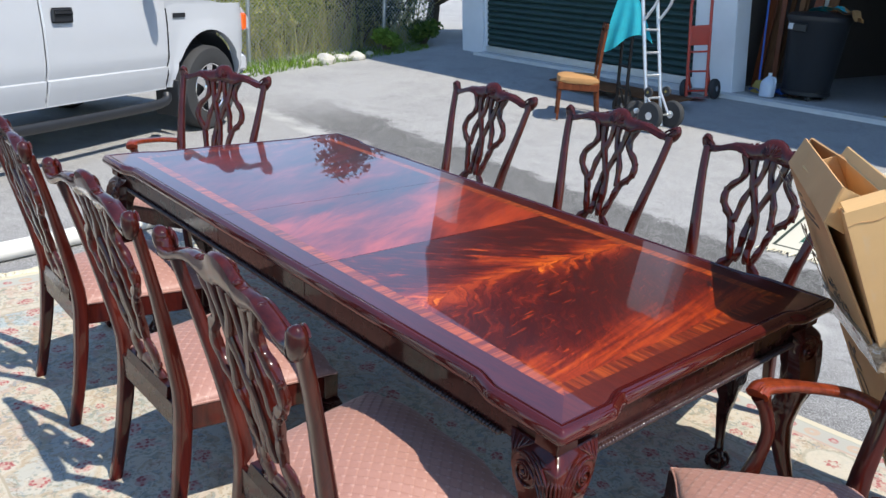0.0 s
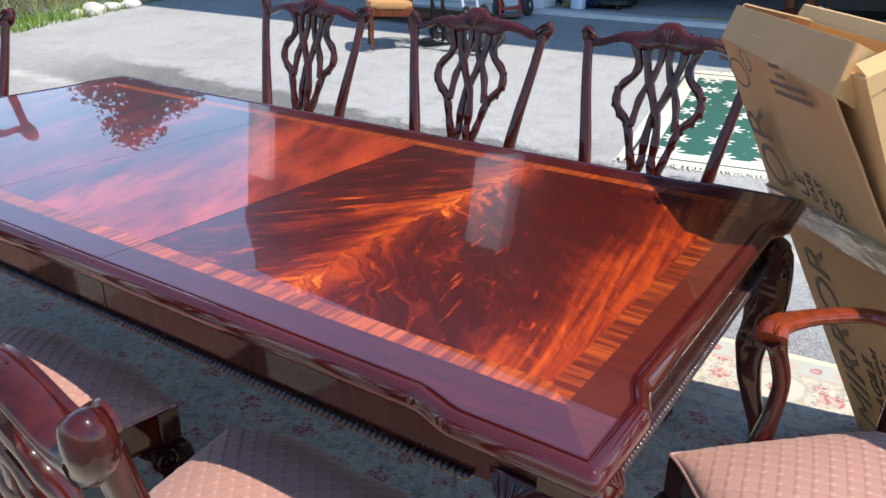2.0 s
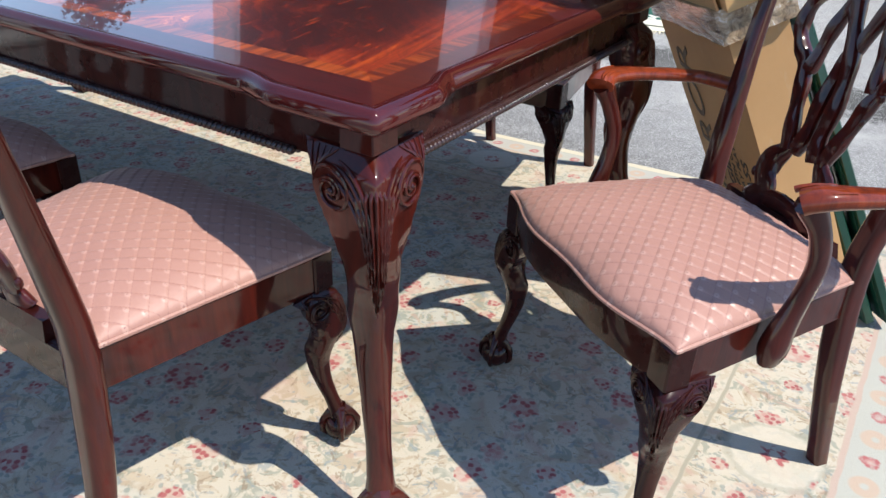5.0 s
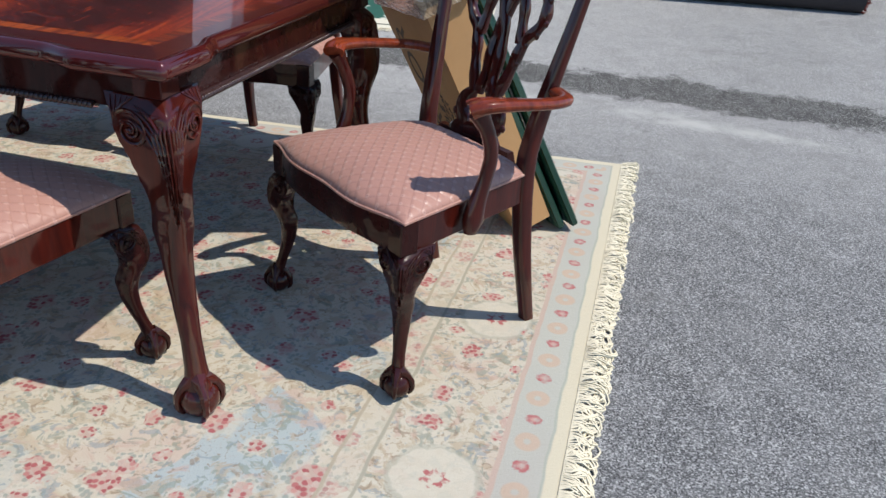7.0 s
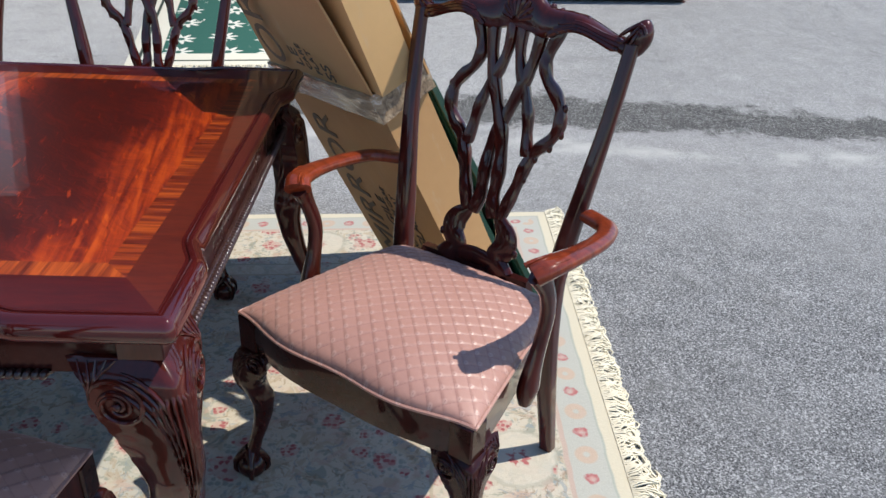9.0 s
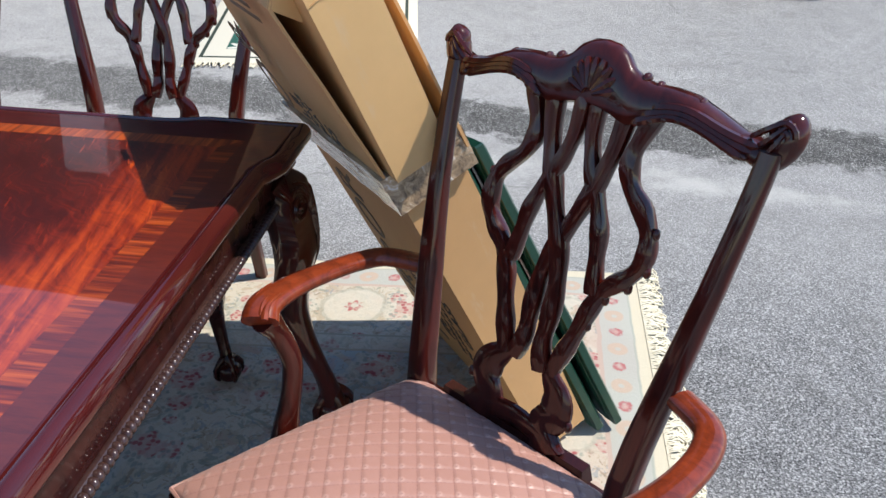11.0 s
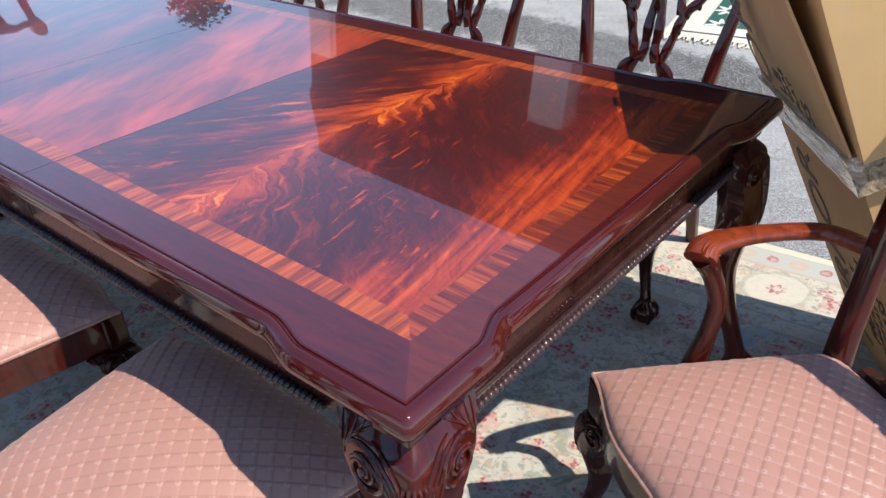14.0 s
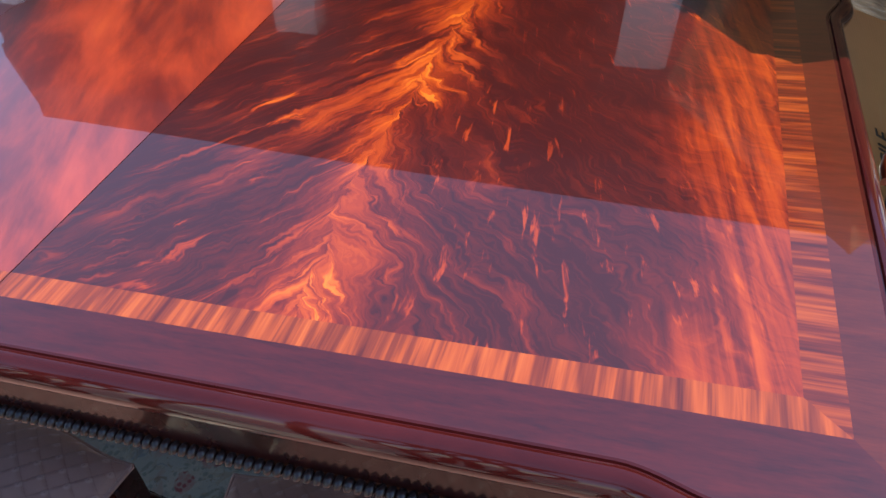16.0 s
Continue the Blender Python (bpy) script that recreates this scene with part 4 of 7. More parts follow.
def claw_foot(s, c, r, out):
    """A ball held by four claws."""
    s.ball((c[0], c[1], r * 0.93), (r * 0.92, r * 0.92, r * 0.93), 16, 10)
    for k in range(4):
        a = out + k * math.pi / 2
        d = Vector((math.cos(a), math.sin(a), 0))
        pts = []
        for t in range(9):
            b = math.radians(lerp(78, -42, t / 8))
            pts.append(Vector(c) + d * (r * 1.02 * math.cos(b)) + Vector((0, 0, r * 0.93 + r * 1.02 * math.sin(b))))
        pts[0] = Vector(c) + d * (r * 0.10) + Vector((0, 0, r * 2.1))
        s.tube(pts, [r * 0.42, r * 0.34, r * 0.25, r * 0.20, r * 0.22, r * 0.16, r * 0.19, r * 0.15, r * 0.07], 7, d)


def carved_leg(kx, ky, da, db, h, w, R, ball, inset, flutes, n_out, n_up, splay):
    """A cabriole leg under the corner kx, ky of two rails that run along da and db: a fluted knee with two scrolled wings, a slim ankle and a claw foot."""
    A, B = Vector((*da, 0)), Vector((*db, 0))
    D = -(A + B).normalized()
    K = Vector((kx, ky, 0))
    n_in = 8
    zf = ball * 1.35
    drop = h - zf
    WING = ((0.0, 1.0), (0.03, 1.0), (0.06, 0.95), (0.10, 0.96), (0.135, 0.90), (0.165, 0.82), (0.20, 0.73), (0.25, 0.64), (0.30, 0.57), (0.36, 0.50), (0.43, 0.45))
    THICK = ((0.0, 1.0), (0.12, 1.0), (0.25, 0.92), (0.40, 0.66), (0.55, 0.49), (0.70, 0.41), (0.82, 0.37), (0.90, 0.40), (1.0, 0.54))

    def table_of(pts, t):
        for (a, u), (b, v) in zip(pts, pts[1:]):
            if t <= b:
                return lerp(u, v, smooth(a, b, t))
        return pts[-1][1]

    def centre(t):
        bow = 0.30 * math.sin(math.pi * min(1, t / 0.42)) - 0.20 * math.sin(math.pi * max(0, (t - 0.42) / 0.58))
        kick = R * splay * smooth(0.35, 1.0, t)
        return K - D * (inset * 1.414 * (1 - smooth(0.45, 1.0, t))) + D * (bow * R + kick)

    lim = math.radians(135)

    def surf(t, phi):
        """A place on the leg: t from the top down, phi round it from the way it faces."""
        z = Vector((0, 0, lerp(h, zf, t)))
        c, r, wing = centre(t), R * table_of(THICK, t), w * table_of(WING, t)
        ca, sa = math.cos(phi), math.sin(phi)
        u = ca * D + sa * (A - B).normalized()
        sq = (abs(ca + sa) ** 3 / 2**1.5 + abs(ca - sa) ** 3 / 2**1.5) ** (-1 / 3)
        turned = c + u * (r * lerp(sq, 1.0, smooth(0.5, 0.9, t)))
        k = smooth(0.20, 0.47, t)
        if abs(phi) <= lim:
            q, e = phi / lim, 0.16
            g = math.sqrt(q * q + e * e)
            bulge = R * (0.10 + 0.42 * math.sin(math.pi * min(1, t / 0.42)) ** 0.8) * (1 - abs(q) * 0.75)
            flat = K + A * (wing * (g + q) / 2) + B * (wing * (g - q) / 2) + D * (bulge - R * 0.46 * (1 - smooth(-0.01, 0.055, t)))
        else:
            q = (abs(phi) - lim) / (math.pi - lim)
            side, other = (A, B) if phi > 0 else (B, A)
            flat = K + side * lerp(wing, R * 0.75, q) + other * lerp(R * 0.5, R * 0.75, q)
        return flat.lerp(turned, k) + z

    def relief(p, t, phi):
        """Depth of the carving on the knee: a fan of flutes that runs down to a tongue."""
        if abs(phi) > lim or t > 0.5:
            return 0.0
        amp = 0.040 * w
        fan = lerp(0.86, 0.40, smooth(0.08, 0.40, t))
        low, high = 0.43 - 0.20 * (abs(phi) / fan) ** 1.4, 0.070 + 0.022 * (phi / fan) ** 2
        if abs(phi) >= fan or not high < t < low:
            return 0.0
        edge = smooth(high, high + 0.018, t) * (1 - smooth(low - 0.035, low, t)) * (1 - smooth(fan * 0.92, fan, abs(phi)))
        return amp * edge * (1.45 * abs(math.cos(phi / fan * flutes * math.pi / 2)) ** 0.8 - 0.45)

    def carving():
        """Scrolls and leaf ribs laid on the two wings of the knee, one shape each."""
        both = []
        for sg, side, other in ((1, A, B), (-1, B, A)):
            s = Shape()
            both.append(s)
            out = (-other + D * 0.25).normalized()

            def on(a, t, lift=0.0):
                q = min(0.985, max(0.0, a * w / (w * table_of(WING, t))))
                return surf(t, sg * lim * q) + out * lift

            def rib(pts, r):
                path = [on(p.x, p.y, 0.0008) for p in spline([(a, t, 0) for a, t in pts], 4)]
                k = len(path) - 1
                s.tube(path, [w * r * (0.35 + 0.65 * math.sin(math.pi * min(0.96, max(0.06, i / k)))) for i in range(k + 1)], 7, out)

            # the volute: two turns that close on an eye
            cx, ct, ratio = 0.66, 0.098, drop / w
            for r0, turn, rr in ((0.275, 0.0, 0.034), (0.200, 0.5, 0.028)):
                path = []
                for k in range(41):
                    f = k / 40
                    ang, r = 2 * math.pi * (1.45 * f + turn) - 2.2, r0 * (1 - f) ** 0.85 + 0.035
                    path.append(on(cx - r * math.cos(ang), max(0.004, ct + r * math.sin(ang) / ratio), 0.001 + 0.004 * f))
                s.tube(path, [w * rr * (1 - 0.35 * k / 40) for k in range(41)], 7, out)
            s.ball(tuple(on(cx, ct, 0.003)), w * 0.050, 9, 7)
            # ribs that sweep from the fan over the scroll, and leaf ribs at the wing's tip
            for k in range(4):
                d = 0.060 * k
                rib([(0.10 + d * 0.6, 0.150 + 0.012 * k), (0.20 + d, 0.088 + 0.010 * k), (0.36 + d, 0.042 + 0.012 * k), (0.52 + d, 0.026 + 0.012 * k)], 0.030)
            for k in range(5):
                rib([(0.50 + 0.10 * k, 0.006), (0.60 + 0.085 * k, 0.016 + 0.004 * k), (0.74 + 0.055 * k, 0.030 + 0.007 * k), (0.86 + 0.03 * k, 0.050 + 0.010 * k)], 0.020)
        return both

    phis = [math.radians(lerp(135, -135, i / n_out)) for i in range(n_out + 1)] + [math.radians(lerp(-146, -214, i / n_in)) for i in range(n_in + 1)]
    phis = [p + 2 * math.pi if p < -math.pi else p for p in phis]
    ts = [0.46 * i / n_up for i in range(n_up)] + [0.46 + 0.045 * i for i in range(13)]
    grid = [[surf(t, p) for p in phis] for t in ts]
    n, m = len(phis), len(ts)
    rings = []
    for i, t in enumerate(ts):
        row = []
        for j, p in enumerate(phis):
            q = grid[i][j]
            du = grid[i][(j + 1) % n] - grid[i][j - 1]
            dv = grid[min(i + 1, m - 1)][j] - grid[max(i - 1, 0)][j]
            nn = du.cross(dv)
            out = q - centre(t)
            if nn.length < 1e-9:
                row.append(q)
                continue
            nn.normalize()
            if abs(p) <= lim and nn.dot(math.cos(p) * D + math.sin(p) * (A - B).normalized()) < 0:
                nn = -nn
            row.append(q + nn * relief(q, t, p))
        rings.append(row)
    foot = Shape()
    claw_foot(foot, centre(1.0), ball, math.atan2(D.y, D.x))
    body = Shape().loft(rings)
    return body, carving(), foot


def make_table():
    table = thing("dining_table", "long polished mahogany dining table with carved cabriole legs and inserted leaf", "table")
    make_section(table, 0.0)
    make_leaf(table)
    make_section(table, -TL)
    # aprons stand back from the edge; a block at each corner
    ax0, ax1, ay0, ay1 = -TL + 0.036, -0.036, 0.036, TW - 0.036
    zt, zb = TZ - 0.037, TZ - 0.106
    ztop = TZ - 0.074
    for y in (ay0, ay1):
        sg = 1 if y < 0.5 else -1
        for a, b in ((ax0 + 0.048, JOINT_2 - 0.001), (JOINT_2 + 0.001, JOINT_1 - 0.001), (JOINT_1 + 0.001, ax1 - 0.048)):
            part("apron", Shape().box(((a + b) / 2, y + sg * 0.014, (zt + zb) / 2), (b - a, 0.024, zt - zb), 0.0015), MAHOGANY_DARK, table)
    for x in (ax0, ax1):
        sg = 1 if x < -1 else -1
        part("apron", Shape().box((x + sg * 0.014, TW / 2, (zt + zb) / 2), (0.024, ay1 - ay0 - 0.096, zt - zb), 0.0015), MAHOGANY_DARK, table)
    for x, sx in ((ax0, 1), (ax1, -1)):
        for y, sy in ((ay0, 1), (ay1, -1)):
            part("corner_block", Shape().box((x + sx * 0.018, y + sy * 0.018, (zt + ztop) / 2), (0.060, 0.060, zt - ztop + 0.002), 0.002), MAHOGANY, table)
    # gadrooned moulding: slanting beads along the foot of each apron
    bead = Shape().ball((0, 0, 0), (0.0060, 0.0095, 0.0080), 7, 5)
    for y, sg in ((ay0 + 0.001, 1), (ay1 - 0.001, -1)):
        g = Shape()
        x = ax0 + 0.145
        while x < ax1 - 0.145:
            g.add(bead.v, bead.f, pose(x, y - sg * 0.004, zb, 0, sg * 32, 0))
            x += 0.0108
        g.box(((ax0 + ax1) / 2, y + sg * 0.006, zb + 0.001), (ax1 - ax0 - 0.28, 0.010, 0.012), 0.002)
        part("gadroon_moulding", g, GADROON, table, "rope-like carved moulding", 60)
    for x, sg in ((ax0 + 0.001, -1), (ax1 - 0.001, 1)):
        g = Shape()
        y = ay0 + 0.11
        while y < ay1 - 0.11:
            g.add(bead.v, bead.f, pose(x + sg * 0.010, y, zb, 0, 0, 90) @ pose(0, 0, 0, 0, 32, 0))
            y += 0.0108
        g.box((x + sg * 0.002, TW / 2, zb + 0.001), (0.010, ay1 - ay0 - 0.20, 0.012), 0.002)
        part("gadroon_moulding", g, GADROON, table, "rope-like carved moulding", 60)
    # legs
    for sx, x in ((1, -0.013), (-1, -TL + 0.013)):
        for sy, y in ((-1, 0.015), (1, TW - 0.015)):
            body, scrolls, foot = carved_leg(x, y, (-sx, 0), (0, -sy), ztop, 0.122, 0.058, 0.047, 0.034, 9, 132, 84, 0.6)
            leg = part("leg", body, MAHOGANY, table, "carved cabriole leg with scrolled knee", 60)
            for scroll in scrolls:
                part("scroll", scroll, MAHOGANY, leg, "carved scroll and leaf ribs", 50)
            part("claw_foot", foot, MAHOGANY, leg, "claw-and-ball foot", 50)


make_table()
# ---- dining chairs: front at y = 0, back towards +y ----
SEAT_F, SEAT_B, SEAT_D, SEAT_Z = 0.280, 0.205, 0.420, 0.432


def seat_front(x):
    return -0.026 * (0.5 + 0.5 * math.cos(math.pi * x / SEAT_F)) + 0.008 * math.cos(2 * math.pi * x / SEAT_F) - 0.008


def seat_point(u, v):
    """A place on the seat's plan: u from -1 to 1 across, v from 0 (front) to 1."""
    wide = lerp(SEAT_F, SEAT_B, v)
    x = u * wide
    return x, lerp(seat_front(u * SEAT_F), SEAT_D, v)


def back_y(z):
    """How far back the posts stand at a height."""
    if z < 0.45:
        return SEAT_D + 0.058 * (1 - z / 0.45) ** 1.7
    return SEAT_D + 0.128 * ((z - 0.45) / 0.55) ** 1.2


def make_seat():
    s = Shape()
    nx, ny = 208, 176
    pitch = QUILT
    pts = []
    for j in range(ny + 1):
        for i in range(nx + 1):
            u, v = 2 * i / nx - 1, j / ny
            x, y = seat_point(u, v)
            eu, ev = 1 - abs(u) ** 4, 1 - abs(2 * v - 1) ** 5
            puff = (max(eu, 0) * max(ev, 0)) ** 0.52
            a, b = (x + y) / pitch, (x - y) / pitch
            fa, fb = a - math.floor(a) - 0.5, b - math.floor(b) - 0.5
            # a scale: high at its front tip, falling back under the next
            q = (1 - max(abs(2 * fa), abs(2 * fb)) ** 10) * 0.80 + 0.85 * (fb - fa) * (1 - max(abs(2 * fa), abs(2 * fb)) ** 6)
            inset = smooth(0.0, 0.35, puff)
            pts.append((x, y, SEAT_Z + 0.060 * puff * (0.62 + 0.38 * (1 - u * u) * (1 - (2 * v - 1) ** 2)) + 0.0019 * q * inset))
    n = nx + 1
    fs = [(j * n + i, j * n + i + 1, (j + 1) * n + i + 1, (j + 1) * n + i) for j in range(ny) for i in range(nx)]
    ring = list(range(n)) + [j * n + nx for j in range(1, ny + 1)] + [ny * n + i for i in range(nx - 1, -1, -1)] + [j * n for j in range(ny - 1, 0, -1)]
    k = len(pts)
    low = [(pts[i][0], pts[i][1], SEAT_Z - 0.006) for i in ring]
    s.add(pts + low, fs + [(ring[i], k + i, k + (i + 1) % len(ring), ring[(i + 1) % len(ring)]) for i in range(len(ring))])
    s.add(low, [tuple(reversed(range(len(low))))])
    return s, [Vector((pts[i][0], pts[i][1], SEAT_Z - 0.001)) for i in ring]


RIBBONS = [
    # (u, z), half width: outer S, inner crossing, strand from the shell
    ([(0.104, 0.958), (0.088, 0.922), (0.080, 0.890), (0.092, 0.860), (0.117, 0.836), (0.134, 0.806), (0.134, 0.772), (0.116, 0.744), (0.092, 0.720), (0.076, 0.688), (0.064, 0.645), (0.052, 0.605), (0.042, 0.568)], 0.0108),
    ([(0.062, 0.966), (0.054, 0.905), (0.038, 0.850), (0.016, 0.795), (-0.005, 0.745), (-0.016, 0.695), (-0.018, 0.645), (-0.017, 0.605), (-0.026, 0.566)], 0.0112),
    ([(0.012, 0.962), (0.013, 0.910), (0.027, 0.862), (0.048, 0.820), (0.060, 0.785), (0.066, 0.745), (0.073, 0.705)], 0.0096),
]


def splat_point(u, z, off=0.0):
    bow = 0.010 * math.sin(math.pi * min(1, max(0, (z - 0.45) / 0.5)))
    return Vector((u, back_y(z) + bow + off, z))


def make_splat():
    s = Shape()
    for pts, w in RIBBONS:
        for sg in (1, -1):
            path = [splat_point(sg * p.x, p.y, (0.002 if sg > 0 else -0.002)) for p in spline([(u, z, 0) for u, z in pts], 4)]
            rad = [w * (1.2 + 0.12 * math.sin(i * 0.9)) for i in range(len(path))]
            s.tube(path, rad, 12, (0, 1, 0), 0.0095 / w, 3.6)
    # solid foot: two round lobes about a keyhole, closed below
    for sg in (1, -1):
        s.tube([splat_point(sg * p.x, p.y) for p in spline([(0.034, 0.588, 0), (0.044, 0.564, 0), (0.062, 0.540, 0), (0.066, 0.512, 0), (0.052, 0.484, 0), (0.066, 0.450, 0)], 4)], [lerp(0.012, 0.027, smooth(0, 10, k)) + (0.008 * smooth(16, 20, k)) for k in range(21)], 12, (0, 1, 0), 0.36, 2.6)
    s.tube([splat_point(lerp(-0.075, 0.075, k / 8), 0.470 - 0.006 * math.cos(k * math.pi / 4)) for k in range(9)], 0.020, 10, (0, 1, 0), 0.45, 2.6)
    # leaf nubs along the outer ribbons
    for u, z, r in ((0.084, 0.868, 0.0060), (0.144, 0.815, 0.006), (0.144, 0.764, 0.0065), (0.122, 0.735, 0.008), (0.094, 0.706, 0.007), (0.078, 0.660, 0.0065), (0.064, 0.615, 0.006), (0.050, 0.575, 0.006), (0.092, 0.505, 0.007)):
        for sg in (1, -1):
            s.ball(tuple(splat_point(sg * u, z)), (r, 0.0070, r * 1.5), 7, 5)
    return s


CREST = [(0.0, 0.947, 1.028), (0.020, 0.945, 1.026), (0.037, 0.942, 1.018), (0.050, 0.938, 1.004), (0.066, 0.936, 0.996), (0.086, 0.941, 0.992), (0.116, 0.953, 0.993), (0.150, 0.963, 0.993), (0.186, 0.968, 0.990), (0.220, 0.966, 0.987), (0.248, 0.960, 0.989), (0.268, 0.956, 0.996)]


def make_crest():
    """The crest rail: highest at the shell, with ears that sit lower."""
    s = Shape()
    rows = [(-u, b, t) for u, b, t in reversed(CREST[1:])] + CREST
    rings = []
    for u, b, t in rows:
        mid, hh = (b + t) / 2, (t - b) / 2
        dep = 0.0190 if abs(u) > 0.05 else 0.0165
        bow = -0.012 * (1 - (u / 0.270) ** 2)
        y0 = back_y(mid) + 0.004 + bow * 0.5
        ring = []
        for k in range(14):
            a = 2 * math.pi * k / 14
            ca, sa = math.cos(a), math.sin(a)
            q = (abs(ca) ** 3.0 + abs(sa) ** 3.0) ** (-1 / 3.0)
            z = mid + hh * sa * q
            ring.append((u, y0 + dep * ca * q + (z - mid) * 0.26, z))
        rings.append(ring)
    s.loft(rings)
    yb = back_y(0.985)
    ears, shell = [], Shape()
    for sg in (1, -1):
        # scrolled ears
        ear = Shape()
        ears.append(ear)
        ear.tube(spline([(sg * 0.258, yb + 0.002, 0.968), (sg * 0.272, yb + 0.003, 0.988), (sg * 0.278, yb + 0.007, 1.008), (sg * 0.270, yb + 0.010, 1.024)], 4), [0.016, 0.018, 0.020, 0.021, 0.022, 0.0225, 0.0225, 0.022, 0.021, 0.020, 0.018, 0.015, 0.008], 12, (0, 1, 0), 0.85)
        for off in (-0.021,):
            ear.tube(spiral((sg * 0.272, yb + 0.006 + off * 0.75, 1.006), (sg, 0, 0), (0, 0, 1), 0.016, 1.4, 0.0, 20), 0.0042, 6, (0, 1, 0))
        for k in range(3):
            ear.tube(spline([(sg * (0.250 - 0.008 * k), yb - 0.010, 0.972 + 0.010 * k), (sg * (0.266 - 0.006 * k), yb - 0.014, 0.990 + 0.010 * k), (sg * 0.276, yb - 0.010, 1.012 + 0.006 * k)], 3), [0.002, 0.0036, 0.0042, 0.0042, 0.0040, 0.003, 0.002], 5, (0, 1, 0))
        for u, z, r in ((0.072, 0.994, 0.0075), (0.094, 0.990, 0.0060), (0.158, 0.990, 0.0045)):
            s.ball((sg * u, back_y(z) + 0.002, z), (r, 0.010, r), 8, 6)
        # leaf carving along the rail, front and back
        for off in (-0.0160,):
            for k in range(3):
                pts = spline([(sg * (0.078 + 0.012 * k), 0.946 + 0.012 * k, 0), (sg * (0.122 + 0.014 * k), 0.964 + 0.008 * k, 0), (sg * (0.176 + 0.012 * k), 0.970 + 0.006 * k, 0), (sg * (0.236 + 0.006 * k), 0.968 + 0.009 * k, 0)], 4)
                s.tube([(p.x, back_y(p.y) + 0.003 + off - 0.006 * (1 - (p.x / 0.270) ** 2), p.y) for p in pts], [0.003] + [0.0066] * (len(pts) - 2) + [0.0025], 6, (0, 1, 0))
        for k in range(9):
            u = lerp(0.085, 0.235, k / 8)
            zc = lerp(0.948, 0.970, math.sin(math.pi * 0.5 * min(1.0, k / 5)))
            s.ball((sg * u, back_y(zc) - 0.0155 - 0.006 * (1 - (u / 0.270) ** 2), zc), (0.0055, 0.0040, 0.0042), 7, 5)
    # shell in the middle
    for off in (-0.0145,):
        for k in range(9):
            a = math.radians(lerp(-76, 76, k / 8))
            pts = [(math.sin(a) * r * 1.0, back_y(0.962 + r) + off - 0.006 + (0.962 + math.cos(a) * r - 0.99) * 0.05, 0.964 + math.cos(a) * r * 1.12) for r in (0.008, 0.020, 0.033, 0.042)]
            shell.tube(pts, [0.0028, 0.0046, 0.0066, 0.0034], 6, (0, 1, 0))
    for q in [s, shell] + ears:
        q.v = [(x, y, z - 0.030 * smooth(0.12, 0.26, abs(x))) for x, y, z in q.v]
    return s, ears, shell


def make_post(sg):
    """A back leg and the post above it in one curve."""
    rings = []
    zs = [0.0, 0.05, 0.12, 0.20, 0.28, 0.36, 0.42, 0.48, 0.55, 0.62, 0.70, 0.78, 0.86, 0.92, 0.955]
    for z in zs:
        u = 0.205 - 0.012 * smooth(0, 0.4, z) + 0.074 * smooth(0.42, 1.02, z) ** 1.1
        w = lerp(0.016, 0.0205, smooth(0, 0.35, z)) if z < 0.45 else lerp(0.0205, 0.0150, smooth(0.45, 0.95, z))
        dp = lerp(0.017, 0.022, smooth(0, 0.35, z)) if z < 0.45 else lerp(0.022, 0.013, smooth(0.45, 0.9, z))
        ring = []
        for k in range(28):
            a = 2 * math.pi * k / 28
            ca, sa = math.cos(a), math.sin(a)
            p = 5.0 if z < 0.47 else 3.2
            q = (abs(ca) ** p + abs(sa) ** p) ** (-1 / p)
            groove = 1.0 - (0.06 * smooth(0.5, 0.56, z) * max(0.0, math.cos(a * 7)) if sa < -0.2 else 0.0)
            ring.append((sg * u + w * ca * q, back_y(z) + dp * sa * q * groove, z))
        rings.append(ring)
    return Shape().loft(rings)


def narrowed(s):
    """The armchair's back is a little narrower at the top."""
    s.v = [(x * (1 - 0.095 * smooth(0.55, 1.0, z)), y, z) for x, y, z in s.v]
    return s


def bar(a, b, h, thick, z):
    """A straight rail between two plan points."""
    a, b = Vector((*a, 0)), Vector((*b, 0))
    d = b - a
    ang = math.degrees(math.atan2(d.y, d.x))
    return Shape().box((0, 0, 0), (d.length, thick, h), 0.003, pose(*((a + b) / 2).to_2d(), z, 0, 0, ang))


